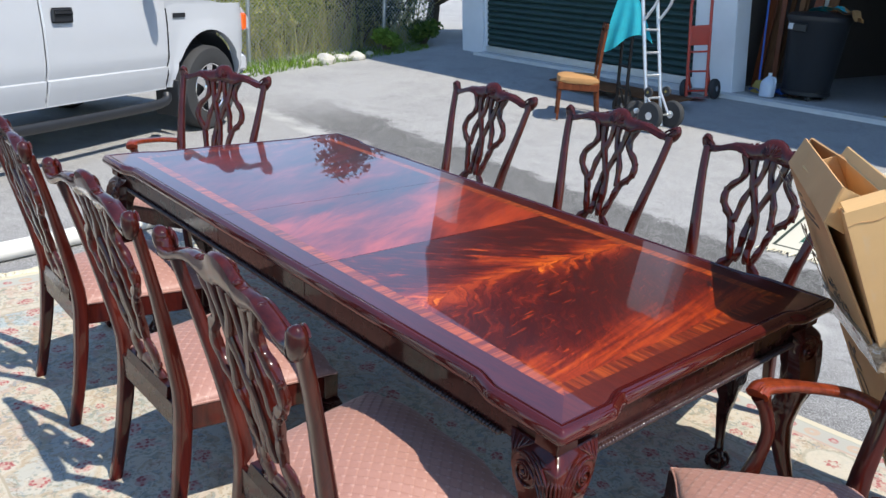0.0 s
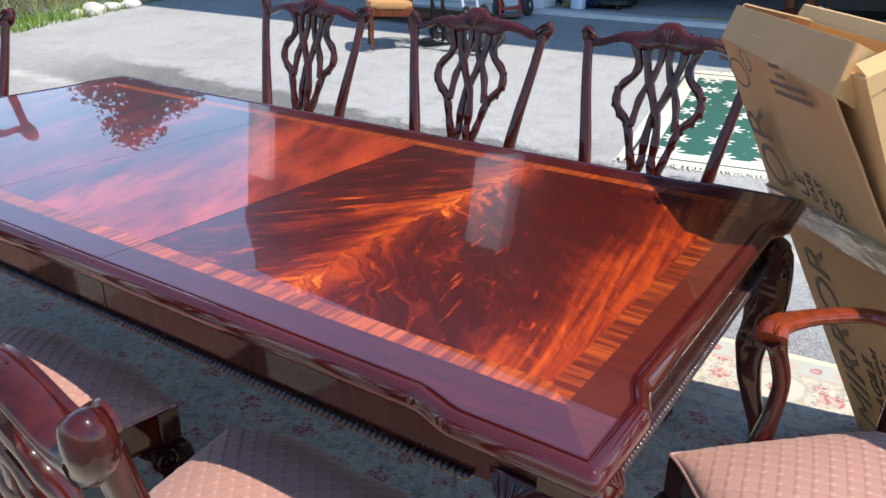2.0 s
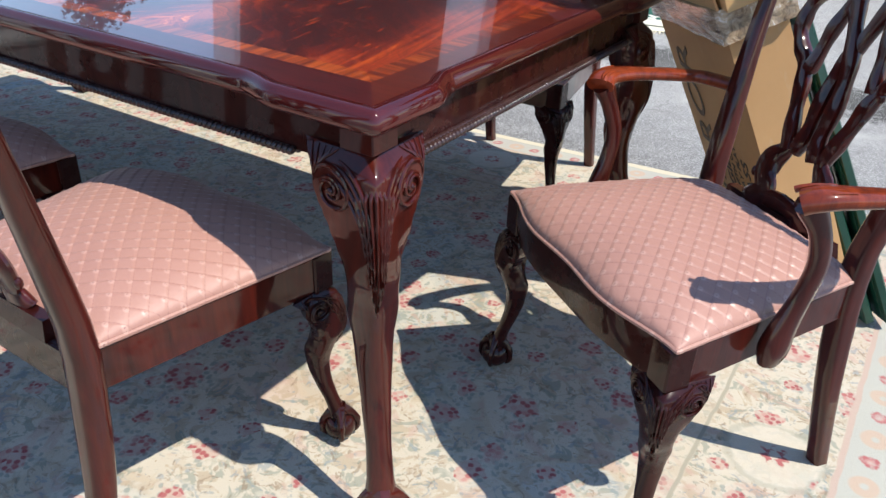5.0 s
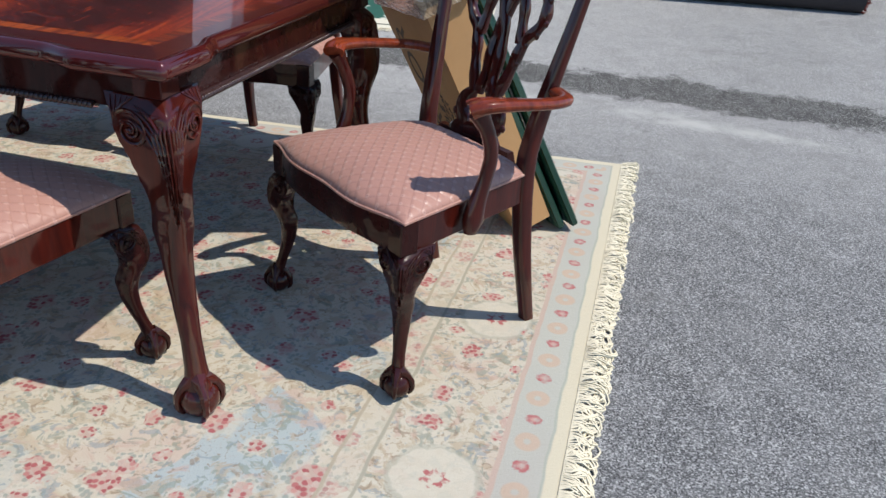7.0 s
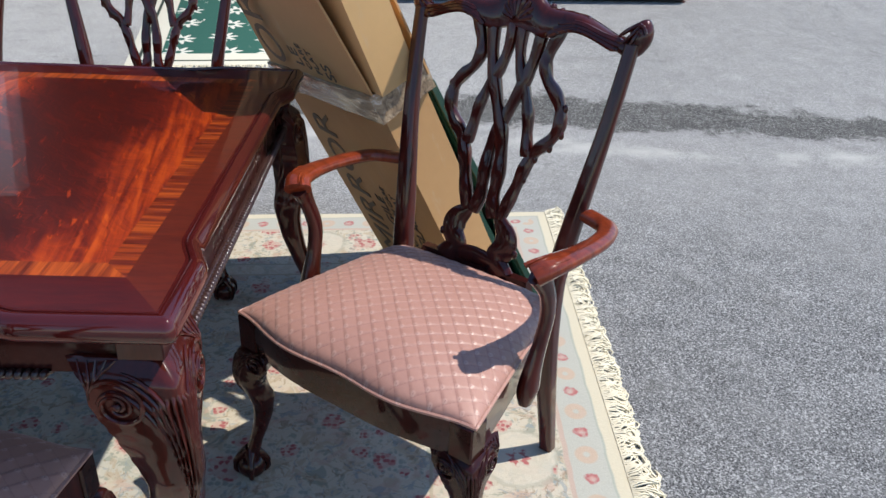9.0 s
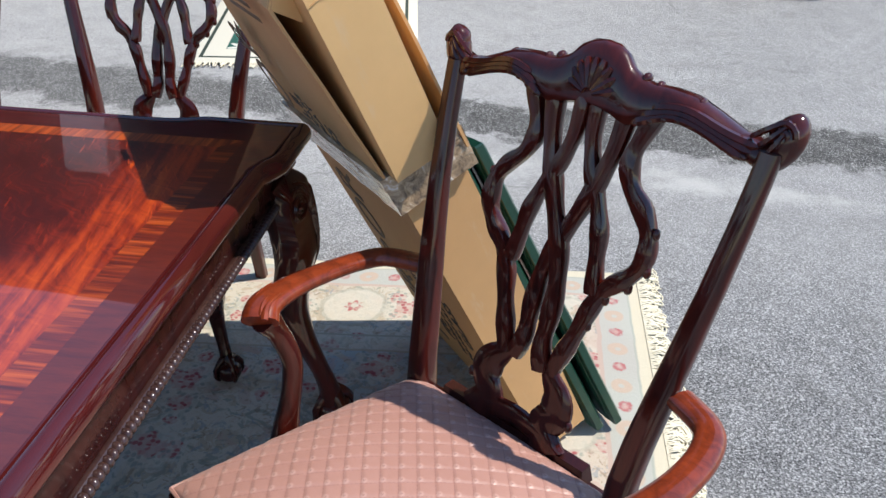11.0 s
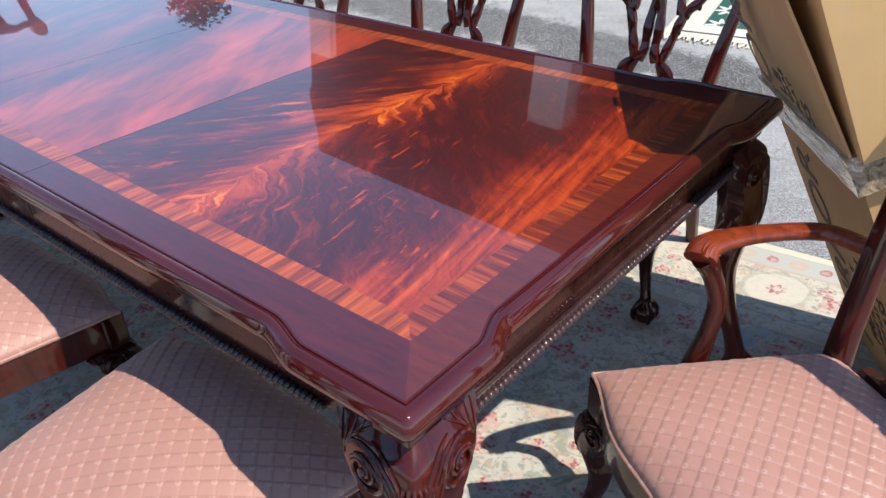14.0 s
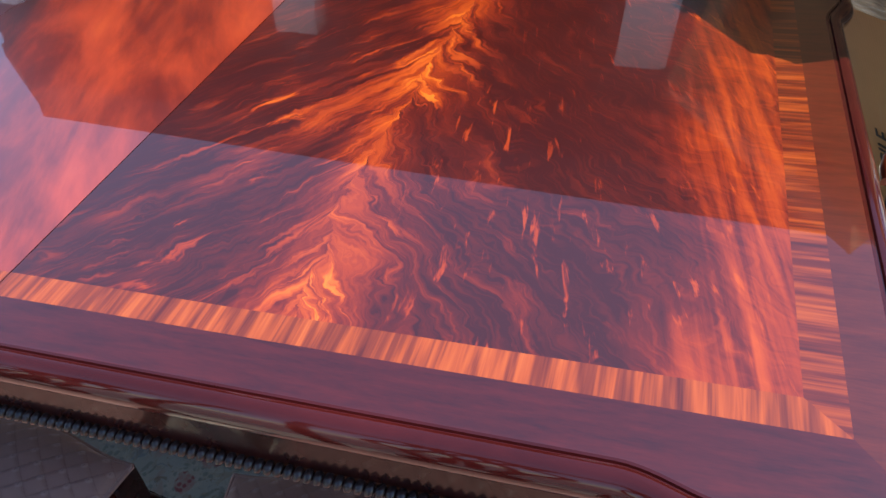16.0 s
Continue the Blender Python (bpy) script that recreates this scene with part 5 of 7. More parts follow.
def make_chair(arms=False):
    name, label = ("armchair", "carved mahogany dining armchair with pink quilted seat and open arms") if arms else ("dining_chair", "carved mahogany dining chair with pink quilted seat and pierced back")
    chair = thing(name, label, "chair")
    shaped = narrowed if arms else (lambda s: s)
    seat, ring = make_seat()
    cushion = part("seat", seat, FABRIC, chair, "dusty pink quilted damask seat", 60)
    part("piping", Shape().tube(ring + ring[:1], 0.0038, 6), FABRIC, cushion)
    zt, zb = SEAT_Z - 0.004, SEAT_Z - 0.078
    # serpentine front rail
    front = Shape()
    n = 30
    rings = []
    for i in range(n + 1):
        x = lerp(-SEAT_F + 0.022, SEAT_F - 0.022, i / n)
        y = seat_front(x) + 0.001
        dip = 0.010 * math.cos(math.pi * x / SEAT_F) ** 2
        rings.append([(x, y, zt), (x, y - 0.001, (zt + zb) / 2), (x, y + 0.002, zb - dip + 0.004), (x, y + 0.006, zb - dip), (x, y + 0.024, zb - dip), (x, y + 0.024, zt)])
    front.loft(rings)
    part("front_rail", front, MAHOGANY_DARK, chair)
    for sg in (1, -1):
        part("side_rail", bar((sg * (SEAT_F - 0.014), 0.02), (sg * (SEAT_B - 0.010), SEAT_D - 0.01), zt - zb, 0.022, (zt + zb) / 2), MAHOGANY, chair)
        part("back_leg", shaped(make_post(sg)), MAHOGANY, chair, "raked back leg and reeded back post")
        x, y = sg * (SEAT_F - 0.026), 0.018
        body, scrolls, foot = carved_leg(sg * (SEAT_F + 0.004), -0.008, (-sg, 0), (0, 1), zb + 0.006, 0.088, 0.0385, 0.0345, 0.026, 7, 84, 54, -0.1)
        leg = part("front_leg", body, MAHOGANY_DARK, chair, "carved cabriole leg with scrolled knee", 60)
        for scroll in scrolls:
            part("scroll", scroll, MAHOGANY_DARK, leg, "carved scroll and leaf ribs", 50)
        part("claw_foot", foot, MAHOGANY_DARK, leg, "claw-and-ball foot", 50)
        part("corner_block", Shape().box((x + sg * 0.001, y - 0.002, (zt + zb) / 2), (0.048, 0.046, zt - zb + 0.002), 0.003), MAHOGANY_DARK, chair)
    part("back_rail", Shape().box((0, SEAT_D + 0.004, (zt + zb) / 2), (2 * SEAT_B - 0.02, 0.026, zt - zb), 0.003), MAHOGANY_DARK, chair)
    shoe = Shape().loft([[(-0.14, SEAT_D - 0.012, SEAT_Z - 0.004), (-0.14, SEAT_D + 0.020, SEAT_Z - 0.004), (-0.135, SEAT_D + 0.014, SEAT_Z + 0.028), (-0.135, SEAT_D - 0.006, SEAT_Z + 0.028)], [(0.14, SEAT_D - 0.012, SEAT_Z - 0.004), (0.14, SEAT_D + 0.020, SEAT_Z - 0.004), (0.135, SEAT_D + 0.014, SEAT_Z + 0.028), (0.135, SEAT_D - 0.006, SEAT_Z + 0.028)]])
    part("shoe", shoe, MAHOGANY_DARK, chair)
    part("splat", shaped(make_splat()), MAHOGANY, chair, "pierced interlaced ribbon splat", 50)
    rail, ears, shell = make_crest()
    crest = part("crest_rail", shaped(rail), MAHOGANY, chair, "serpentine crest rail with carved leaves", 50)
    for ear in ears:
        part("ear", shaped(ear), MAHOGANY, crest, "scrolled ear", 50)
    part("shell", shaped(shell), MAHOGANY, crest, "carved shell", 50)
    if arms:
        for sg in (1, -1):
            a = Shape()
            path = spline([(sg * 0.270, 0.168, 0.642), (sg * 0.286, 0.190, 0.653), (sg * 0.300, 0.250, 0.651), (sg * 0.306, 0.325, 0.643), (sg * 0.302, 0.385, 0.637), (sg * 0.284, 0.428, 0.634), (sg * 0.232, 0.456, 0.632)], 6)
            rad = [lerp(0.0270, 0.0195, smooth(0, 0.5, i / (len(path) - 1))) for i in range(len(path))]
            a.tube(path, rad, 14, (0, 0, 1), 0.62, 2.8)
            reeds = Shape()
            for k in range(4):
                off = lerp(-0.018, 0.018, k / 3)
                reeds.tube([p + Vector((sg * off * 0.9, off * 0.15, 0.0125)) for p in path[:10]], [0.0052, 0.0055, 0.0055, 0.005, 0.0045, 0.004, 0.003, 0.0025, 0.002, 0.0015], 6)
            arm = part("arm", a, SUNLIT_ARM, chair, "shaped armrest with its sunlight put into a lighter red", 50)
            part("reeding", reeds, SUNLIT_ARM, arm, "reeded hand-hold", 50)
            p = Shape()
            path = spline([(sg * 0.274, 0.186, zb + 0.006), (sg * 0.274, 0.196, 0.42), (sg * 0.277, 0.216, 0.49), (sg * 0.280, 0.222, 0.54), (sg * 0.282, 0.205, 0.595), (sg * 0.274, 0.180, 0.640)], 5)
            rad = [lerp(0.028, 0.0165, smooth(0, 0.4, i / (len(path) - 1))) * lerp(0.55, 1.0, smooth(-0.02, 0.14, i / (len(path) - 1))) * lerp(1.0, 1.35, smooth(0.8, 1.0, i / (len(path) - 1))) for i in range(len(path))]
            p.tube(path, rad, 12, (sg, 0, 0), 0.68, 3.2)
            part("arm_support", p, MAHOGANY, chair, "curved arm support", 50)
    return chair


NEAR_Y, FAR_Y = 0.108, 1.245
first = make_chair()
first.matrix_world = pose(-0.475, NEAR_Y + 0.018, RUG_Z, 0, 0, 180 - 1)
tagged(first, group="dining chairs round the table")
for x, y, turn in ((-1.181, NEAR_Y, 181), (-1.955, NEAR_Y - 0.01, 180), (-0.562, FAR_Y, 0), (-1.254, FAR_Y, 1), (-2.052, FAR_Y, 0)):
    copy_thing(first, pose(x, y, RUG_Z, 0, 0, turn))
carver = make_chair(True)
carver.matrix_world = pose(0.172, 0.350, RUG_Z, 0, 0, -36.2)
tagged(carver, group="armchairs at the table ends")
copy_thing(carver, pose(-2.68, 0.29, RUG_Z, 0, 0, 28))
# ---- mirror carton leaning on the table's corner ----
def axes(origin, x, y, z):
    m = Matrix((x, y, z)).transposed().to_4x4()
    m.translation = origin
    return m


BX_L = Vector((-0.417, -0.155, 0.895)).normalized()
BX_W = Vector((-0.542, 0.833, -0.108))
BX_W = (BX_W - BX_L * BX_W.dot(BX_L)).normalized()
BX_T = BX_W.cross(BX_L).normalized()
# carton space: x along its width from the near edge, y up its length, z into its depth
BX = axes(Vector((0.492, 1.091, RUG_Z + 0.052)), BX_W, BX_L, BX_T)


def in_carton(w0, w1, l0, l1, d0, d1, bev=0.003):
    return Shape().box(((w0 + w1) / 2, (l0 + l1) / 2, (d0 + d1) / 2), (w1 - w0, l1 - l0, d1 - d0), bev)


def make_carton():
    box = thing("mirror_carton", "brown cardboard mirror carton, opened and taped, leaning on the table", "box", BX)

    def ring(w0, w1, d0, d1, l, tilt=0.0):
        return [(w0, l, d0), (w1, l + tilt, d0), (w1, l + tilt, d1), (w0, l, d1)]

    def sheet(name, pts, parent, label="", mat=KRAFT, thick=0.005, bow=0.0):
        """A panel of board through four corners, with its thickness and a slight bow."""
        a, b, c, e = (Vector(p) for p in pts)
        nrm = (b - a).cross(e - a).normalized()
        n = 8
        front = []
        for j in range(n + 1):
            for i in range(n + 1):
                u, v = i / n, j / n
                p = a.lerp(b, u).lerp(e.lerp(c, u), v)
                front.append(p + nrm * (bow * math.sin(math.pi * u) * math.sin(math.pi * v) + 0.0015 * noise.noise(p * 14)))
        back = [p + nrm * thick for p in front]
        m = (n + 1) ** 2
        fs = [(j * (n + 1) + i, j * (n + 1) + i + 1, (j + 1) * (n + 1) + i + 1, (j + 1) * (n + 1) + i) for j in range(n) for i in range(n)]
        rim = list(range(n + 1)) + [j * (n + 1) + n for j in range(1, n + 1)] + [n * (n + 1) + i for i in range(n - 1, -1, -1)] + [j * (n + 1) for j in range(n - 1, 0, -1)]
        s = Shape().add(front + back, fs + [tuple(m + k for k in reversed(f)) for f in fs] + [(rim[k], m + rim[k], m + rim[(k + 1) % len(rim)], rim[(k + 1) % len(rim)]) for k in range(len(rim))])
        return part(name, s, mat, parent, label)

    lower = part("lower_sleeve", Shape().loft([ring(0.0, 0.540, 0.0, 0.118, -0.048), ring(-0.020, 0.526, -0.004, 0.118, 0.25), ring(-0.046, 0.508, -0.010, 0.117, 0.52), ring(-0.066, 0.492, -0.015, 0.113, 0.765, -0.012)]), KRAFT, box)
    # the upper sleeve leans over to its open side
    TAPE_N, TAPE_F = Vector((-0.078, 0.750, -0.021)), Vector((0.496, 0.738, -0.021))
    NOTCH, FOLD = Vector((-0.111, 1.114, -0.050)), Vector((0.452, 1.195, -0.025))
    TIP, TOP = Vector((-0.124, 1.184, 0.006)), Vector((0.477, 1.246, 0.039))
    top = sheet("upper_sleeve", (TAPE_N, TAPE_F, FOLD, NOTCH), box, "torn open upper sleeve with printed lettering", KRAFT, 0.005, 0.004)
    sheet("end_flap", (NOTCH, FOLD, TOP, TIP), top, "bent flap at the sleeve's end")
    sheet("back_panel", ((-0.088, 0.760, 0.122), (0.496, 0.750, 0.120), (0.478, 1.240, 0.054), (-0.090, 1.122, 0.118)), top)
    sheet("side_panel", (TAPE_F, (0.496, 0.750, 0.120), (0.478, 1.240, 0.054), FOLD), top)
    sheet("flap", (NOTCH, TIP, (-0.112, 1.136, 0.050), (-0.088, 1.070, -0.014)), top, "inner flap bent inwards", KRAFT_PALE)
    # the inner carton stands a little proud of the open side; its walls show their thickness at the top
    tray = Shape().loft([ring(0.0, 0.46, 0.0, 0.100, 0.0), ring(0.0, 0.46, 0.0, 0.100, 0.345), ring(0.005, 0.455, 0.005, 0.095, 0.345), ring(0.005, 0.455, 0.005, 0.095, 0.02)])
    inner = part("inner_carton", tray, KRAFT_PALE, box, "paler inner carton, open at its top")
    part("crease", Shape().tube([(-0.0008, 0.312 + 0.003 * math.sin(k), 0.004 + 0.0115 * k) for k in range(9)], 0.0011, 4), KRAFT, inner)
    for w0, w1, d0, d1, tip in ((0.0, 0.004, 0.004, 0.096, (0.030, 0.0)), (0.01, 0.45, 0.096, 0.100, (0.0, 0.022))):
        part("top_flap", Shape().loft([ring(w0, w1, d0, d1, 0.343), ring(w0 + tip[0], w1 + tip[0], d0 + tip[1], d1 + tip[1], 0.362)]), KRAFT_PALE, inner)
    inner.matrix_local = pose(-0.110, 0.790, -0.012, 0, 0, 8.0)
    for k, (a, b) in enumerate(((0.722, 0.752), (0.746, 0.778), (0.772, 0.796))):
        rings = []
        for j in range(6):
            l = lerp(a, b, j / 5)
            loop = []
            x0, x1, y0, y1 = -0.082, 0.504, -0.028, 0.130
            for (w0, d0), (w1, d1) in zip(((x0, y0), (x1, y0), (x1, y1), (x0, y1)), ((x1, y0), (x1, y1), (x0, y1), (x0, y0))):
                for i in range(24):
                    w, d = lerp(w0, w1, i / 24), lerp(d0, d1, i / 24)
                    g = 0.0035 * abs(noise.noise((w * 40, l * 60 + k * 7, d * 40))) + 0.0012 * k
                    loop.append((w + g * (1 if w0 == w1 and w > 0.3 else -1 if w0 == w1 else 0), l + 0.004 * noise.noise((w * 12, d * 12, k)), d + g * (0 if w0 == w1 else -1 if d < 0.05 else 1)))
            rings.append(loop)
        part("tape", Shape().loft(rings), TAPE, box, "crumpled clear packing tape", 25)

    def face(origin, up, across):
        """Axes on a printed face: x up the carton, y across it to its far edge."""
        u = up.normalized()
        v = (across - u * across.dot(u)).normalized()
        m = Matrix((u, v, u.cross(v))).transposed().to_4x4()
        m.translation = origin
        return m

    on_lower = face(Vector((0, 0, -0.0014)), Vector((-0.066, 0.765, -0.015)), Vector((1, 0, 0)))
    on_upper = face(TAPE_N + Vector((0, 0, -0.0050)), NOTCH - TAPE_N, TAPE_F - TAPE_N)

    def print_line(text, size, w, l, ink, parent, m):
        t = lettering(text, size)
        # letters read up the carton, their heads towards its far edge
        part("printing", Shape().add([tuple(m @ Vector((x + l, y + w, z))) for x, y, z in t.v], t.f), ink, parent, "dark grey printed lettering")

    for size, w, l, ink, words in ((0.160, 0.340, 0.035, INK_PALE, "MIRROR"), (0.062, 0.268, 0.12, INK, "FRAGILE"), (0.032, 0.232, 0.10, INK, "HANDLE WITH CARE"), (0.034, 0.188, 0.10, INK, "DO NOT LAY FLAT"), (0.060, 0.118, 0.20, INK, "GLASS")):
        print_line(words, size, w, l, ink, lower, on_lower)
    for size, w, l, ink, words in ((0.160, 0.350, 0.030, INK_PALE, "OR"), (0.060, 0.275, 0.055, INK, "LE"), (0.032, 0.240, 0.055, INK, "CARE"), (0.034, 0.198, 0.050, INK, "FLAT"), (0.058, 0.128, 0.045, INK, "SS")):
        print_line(words, size, w, l, ink, top, on_upper)
    # shipping mark: a ring and plain bars
    mark = Shape()
    hoop = [(0.415 + 0.045 * math.sin(a * math.pi / 12), 0.345 + 0.034 * math.cos(a * math.pi / 12), 0.0) for a in range(25)]
    mark.tube([on_upper @ Vector((y, x, z)) for x, y, z in hoop], 0.0040, 4, on_upper.to_3x3() @ Vector((0, 0, 1)), 0.12)
    mark.tube([on_upper @ Vector((0.415 + (y - 0.415) * 0.55 - 0.03, 0.345 + (x - 0.345) * 0.55, z)) for x, y, z in [(q[1], q[0], q[2]) for q in hoop]], 0.003, 4, on_upper.to_3x3() @ Vector((0, 0, 1)), 0.12)
    part("shipping_mark", mark, INK_PALE, top, "grey printed ring")
    for l, w, wide in [(0.395 - 0.021 * k, 0.20 - 0.012 * k, wd) for k, wd in enumerate((0.05, 0.04, 0.15, 0.16))] + [(0.412 - 0.020 * k, 0.485, 0.05) for k in range(3)]:
        part("print_bar", Shape().box((l, w, 0.0), (0.010, wide, 0.001), 0.0002, on_upper), INK_PALE, top)


make_carton()


def make_frames():
    """Two green painted frames standing behind the carton."""
    for k, (d, ln, w0, w1) in enumerate(((0.130, 0.84, -0.005, 0.50), (0.174, 0.80, -0.015, 0.47))):
        fr = thing("picture_frame", "dark green painted picture frame with stepped moulding leaning behind a carton", "frame", BX @ pose(0, -0.108 - 0.012 * k, d, 0, 0, -4.0), "green frames behind the carton")
        for a, b, c, e in ((w0, w0 + 0.07, 0, ln), (w1 - 0.07, w1, 0, ln), (w0 + 0.07, w1 - 0.07, 0, 0.07), (w0 + 0.07, w1 - 0.07, ln - 0.07, ln)):
            s = in_carton(a, b, c, e, 0.0, 0.022)
            t = in_carton(a + 0.012, b - 0.012, c + 0.012, e - 0.012, -0.005, 0.027)
            s.add(t.v, t.f)
            part("frame_bar", s, GREEN_FRAME, fr)
        part("backing_board", in_carton(w0 + 0.06, w1 - 0.06, 0.06, ln - 0.06, 0.008, 0.014), GREEN_FRAME, fr)


make_frames()

# ---- rugs and pipe lying in the yard ----
PLAN["at"] = YARD


def make_green_rug():
    w = Mat("green_white_pile", 0.95, 0, 0, 0.03, 0.2)
    x, y, z = w.split(w.pos)
    v = w.voro(w.vm("ADD", w.pos, (0.11, 0.05, 0.0)), 3.3, 0.25)
    v.voronoi_dimensions = "2D"
    off = w.vm("SUBTRACT", w.pos, v.outputs["Position"])
    off2 = w.vm("ADD", off, (0.11, 0.05, 0.0))
    ox, oy, oz = w.split(off2)
    ang = w.m("ARCTAN2", oy, ox)
    r = w.m("SQRT", w.m("ADD", w.m("MULTIPLY", ox, ox), w.m("MULTIPLY", oy, oy)))
    pet = w.m("ADD", 0.072, w.m("MULTIPLY", w.m("SINE", w.m("MULTIPLY", ang, 8.0)), 0.028))
    star = w.m("SUBTRACT", 1.0, w.clamp(w.m("DIVIDE", r, pet), 0.9, 1.1))
    eye = w.m("SUBTRACT", 1.0, w.clamp(r, 0.022, 0.032))
    f = w.m("MULTIPLY", star, w.m("SUBTRACT", 1.0, eye))
    spray = w.clamp(w.noise(w.pos, 9, 3, 0.6, 1.0), 0.66, 0.70)
    col = w.mix(w.m("MAXIMUM", f, spray), (0.006, 0.085, 0.062), (0.66, 0.64, 0.55))
    edge = w.m("MINIMUM", w.m("SUBTRACT", 0.68, w.m("ABSOLUTE", x)), w.m("SUBTRACT", 1.13, w.m("ABSOLUTE", y)))
    col = w.mix(w.clamp(edge, 0.195, 0.205), (0.66, 0.62, 0.50), col)
    line = w.m("SUBTRACT", 1.0, w.clamp(w.m("ABSOLUTE", w.m("SUBTRACT", edge, 0.075)), 0.008, 0.014))
    col = w.mix(line, col, (0.02, 0.035, 0.025))
    w.color(w.mix(w.m("MULTIPLY", w.noise(w.pos, 240, 2), 0.25), col, (0.2, 0.2, 0.18)))
    tilt = Matrix.Translation((-1.12, 5.13, ground_z(0, 5.13) + 0.004)) @ Euler((math.atan(SLOPE), 0, radians(9))).to_matrix().to_4x4()
    rug = thing("green_rug", "green and ivory floral rug spread on the drive", "rug", tilt)
    s = Shape().box((0, 0, 0.004), (1.36, 2.26, 0.010), 0.003)
    part("carpet", s, w, rug)
    rnd = random.Random(7)
    for sg in (1, -1):
        f = Shape()
        x = -0.68
        while x < 0.68:
            x += rnd.uniform(0.008, 0.016)
            f.tube([(x, sg * 1.125, 0.006), (x + rnd.uniform(-0.02, 0.02), sg * rnd.uniform(1.16, 1.20), 0.003)], 0.004, 4)
        tagged(part("fringe", f, FRINGE, rug), kind="stuff")


make_green_rug()


def make_roll():
    m = pose(1.14, 5.74, ground_z(0, 5.74) + 0.125, 0, 0, 6.0)
    roll = thing("rolled_rug", "dark rug rolled up on the drive with reddish ends", "rug", m)
    s = Shape()
    path = spiral((0, 0, 0), (0, 1, 0), (0, 0, 1), 0.125, 4.5, 0.0, 90)
    rings = [[(x, p.y, p.z) for p in path] for x in (-1.32, -0.6, 0.0, 0.6, 1.32)]
    s.loft(rings, False, None, False)
    s.tube([(x, 0, 0) for x in (-1.32, -0.5, 0.5, 1.32)], 0.119, 24)
    part("roll", s, RUG_BACK, roll)
    rnd = random.Random(3)
    for sg in (1, -1):
        f = Shape()
        for k in range(170):
            a, r = rnd.uniform(0, 6.28), 0.118 * math.sqrt(rnd.random())
            p = Vector((sg * 1.315, r * math.cos(a), r * math.sin(a)))
            f.tube([p, p + Vector((sg * rnd.uniform(0.02, 0.05), rnd.uniform(-0.02, 0.02), rnd.uniform(-0.035, 0.01)))], 0.004, 4)
        tagged(part("fringe", f, RUG_RED, roll, "frayed dull red fringe"), kind="stuff")


make_roll()


def make_pipe():
    pipe = thing("plastic_pipe", "long white plastic pipe lying on the asphalt", "pipe")
    s = Shape()
    a, b = Vector((-3.72, -1.75, 0.056)), Vector((-4.28, 1.15, 0.056))
    s.tube([a.lerp(b, k / 8) for k in range(9)], 0.055, 18)
    part("tube", s, PVC, pipe)
    for p, q in ((a, b), (b, a)):
        d = (q - p).normalized()
        part("socket", Shape().tube([p - d * 0.003, p + d * 0.12], 0.056, 18), PVC, pipe)


make_pipe()

# ---- garage block ----
GY = 8.22
GZ = ground_z(0, GY)


def lean(s):
    """The yard falls away from the garages, so their plumb lines lean a little against it."""
    s.v = [(x - 0.125 * (z - GZ), y, z + 0.070 * (x + 9.0) * max(0.0, z - GZ - 1.0) / 5.0) for x, y, z in s.v]
    return s


def block(x0, x1, y0, y1, z0, z1, bev=0.008):
    s = Shape()
    n = max(1, int((x1 - x0) / 2))
    for i in range(n):
        a, b = lerp(x0, x1, i / n), lerp(x0, x1, (i + 1) / n)
        s.box(((a + b) / 2, (y0 + y1) / 2, (z0 + z1) / 2), (b - a, y1 - y0, z1 - z0), bev if n == 1 else 0.0)
    return s


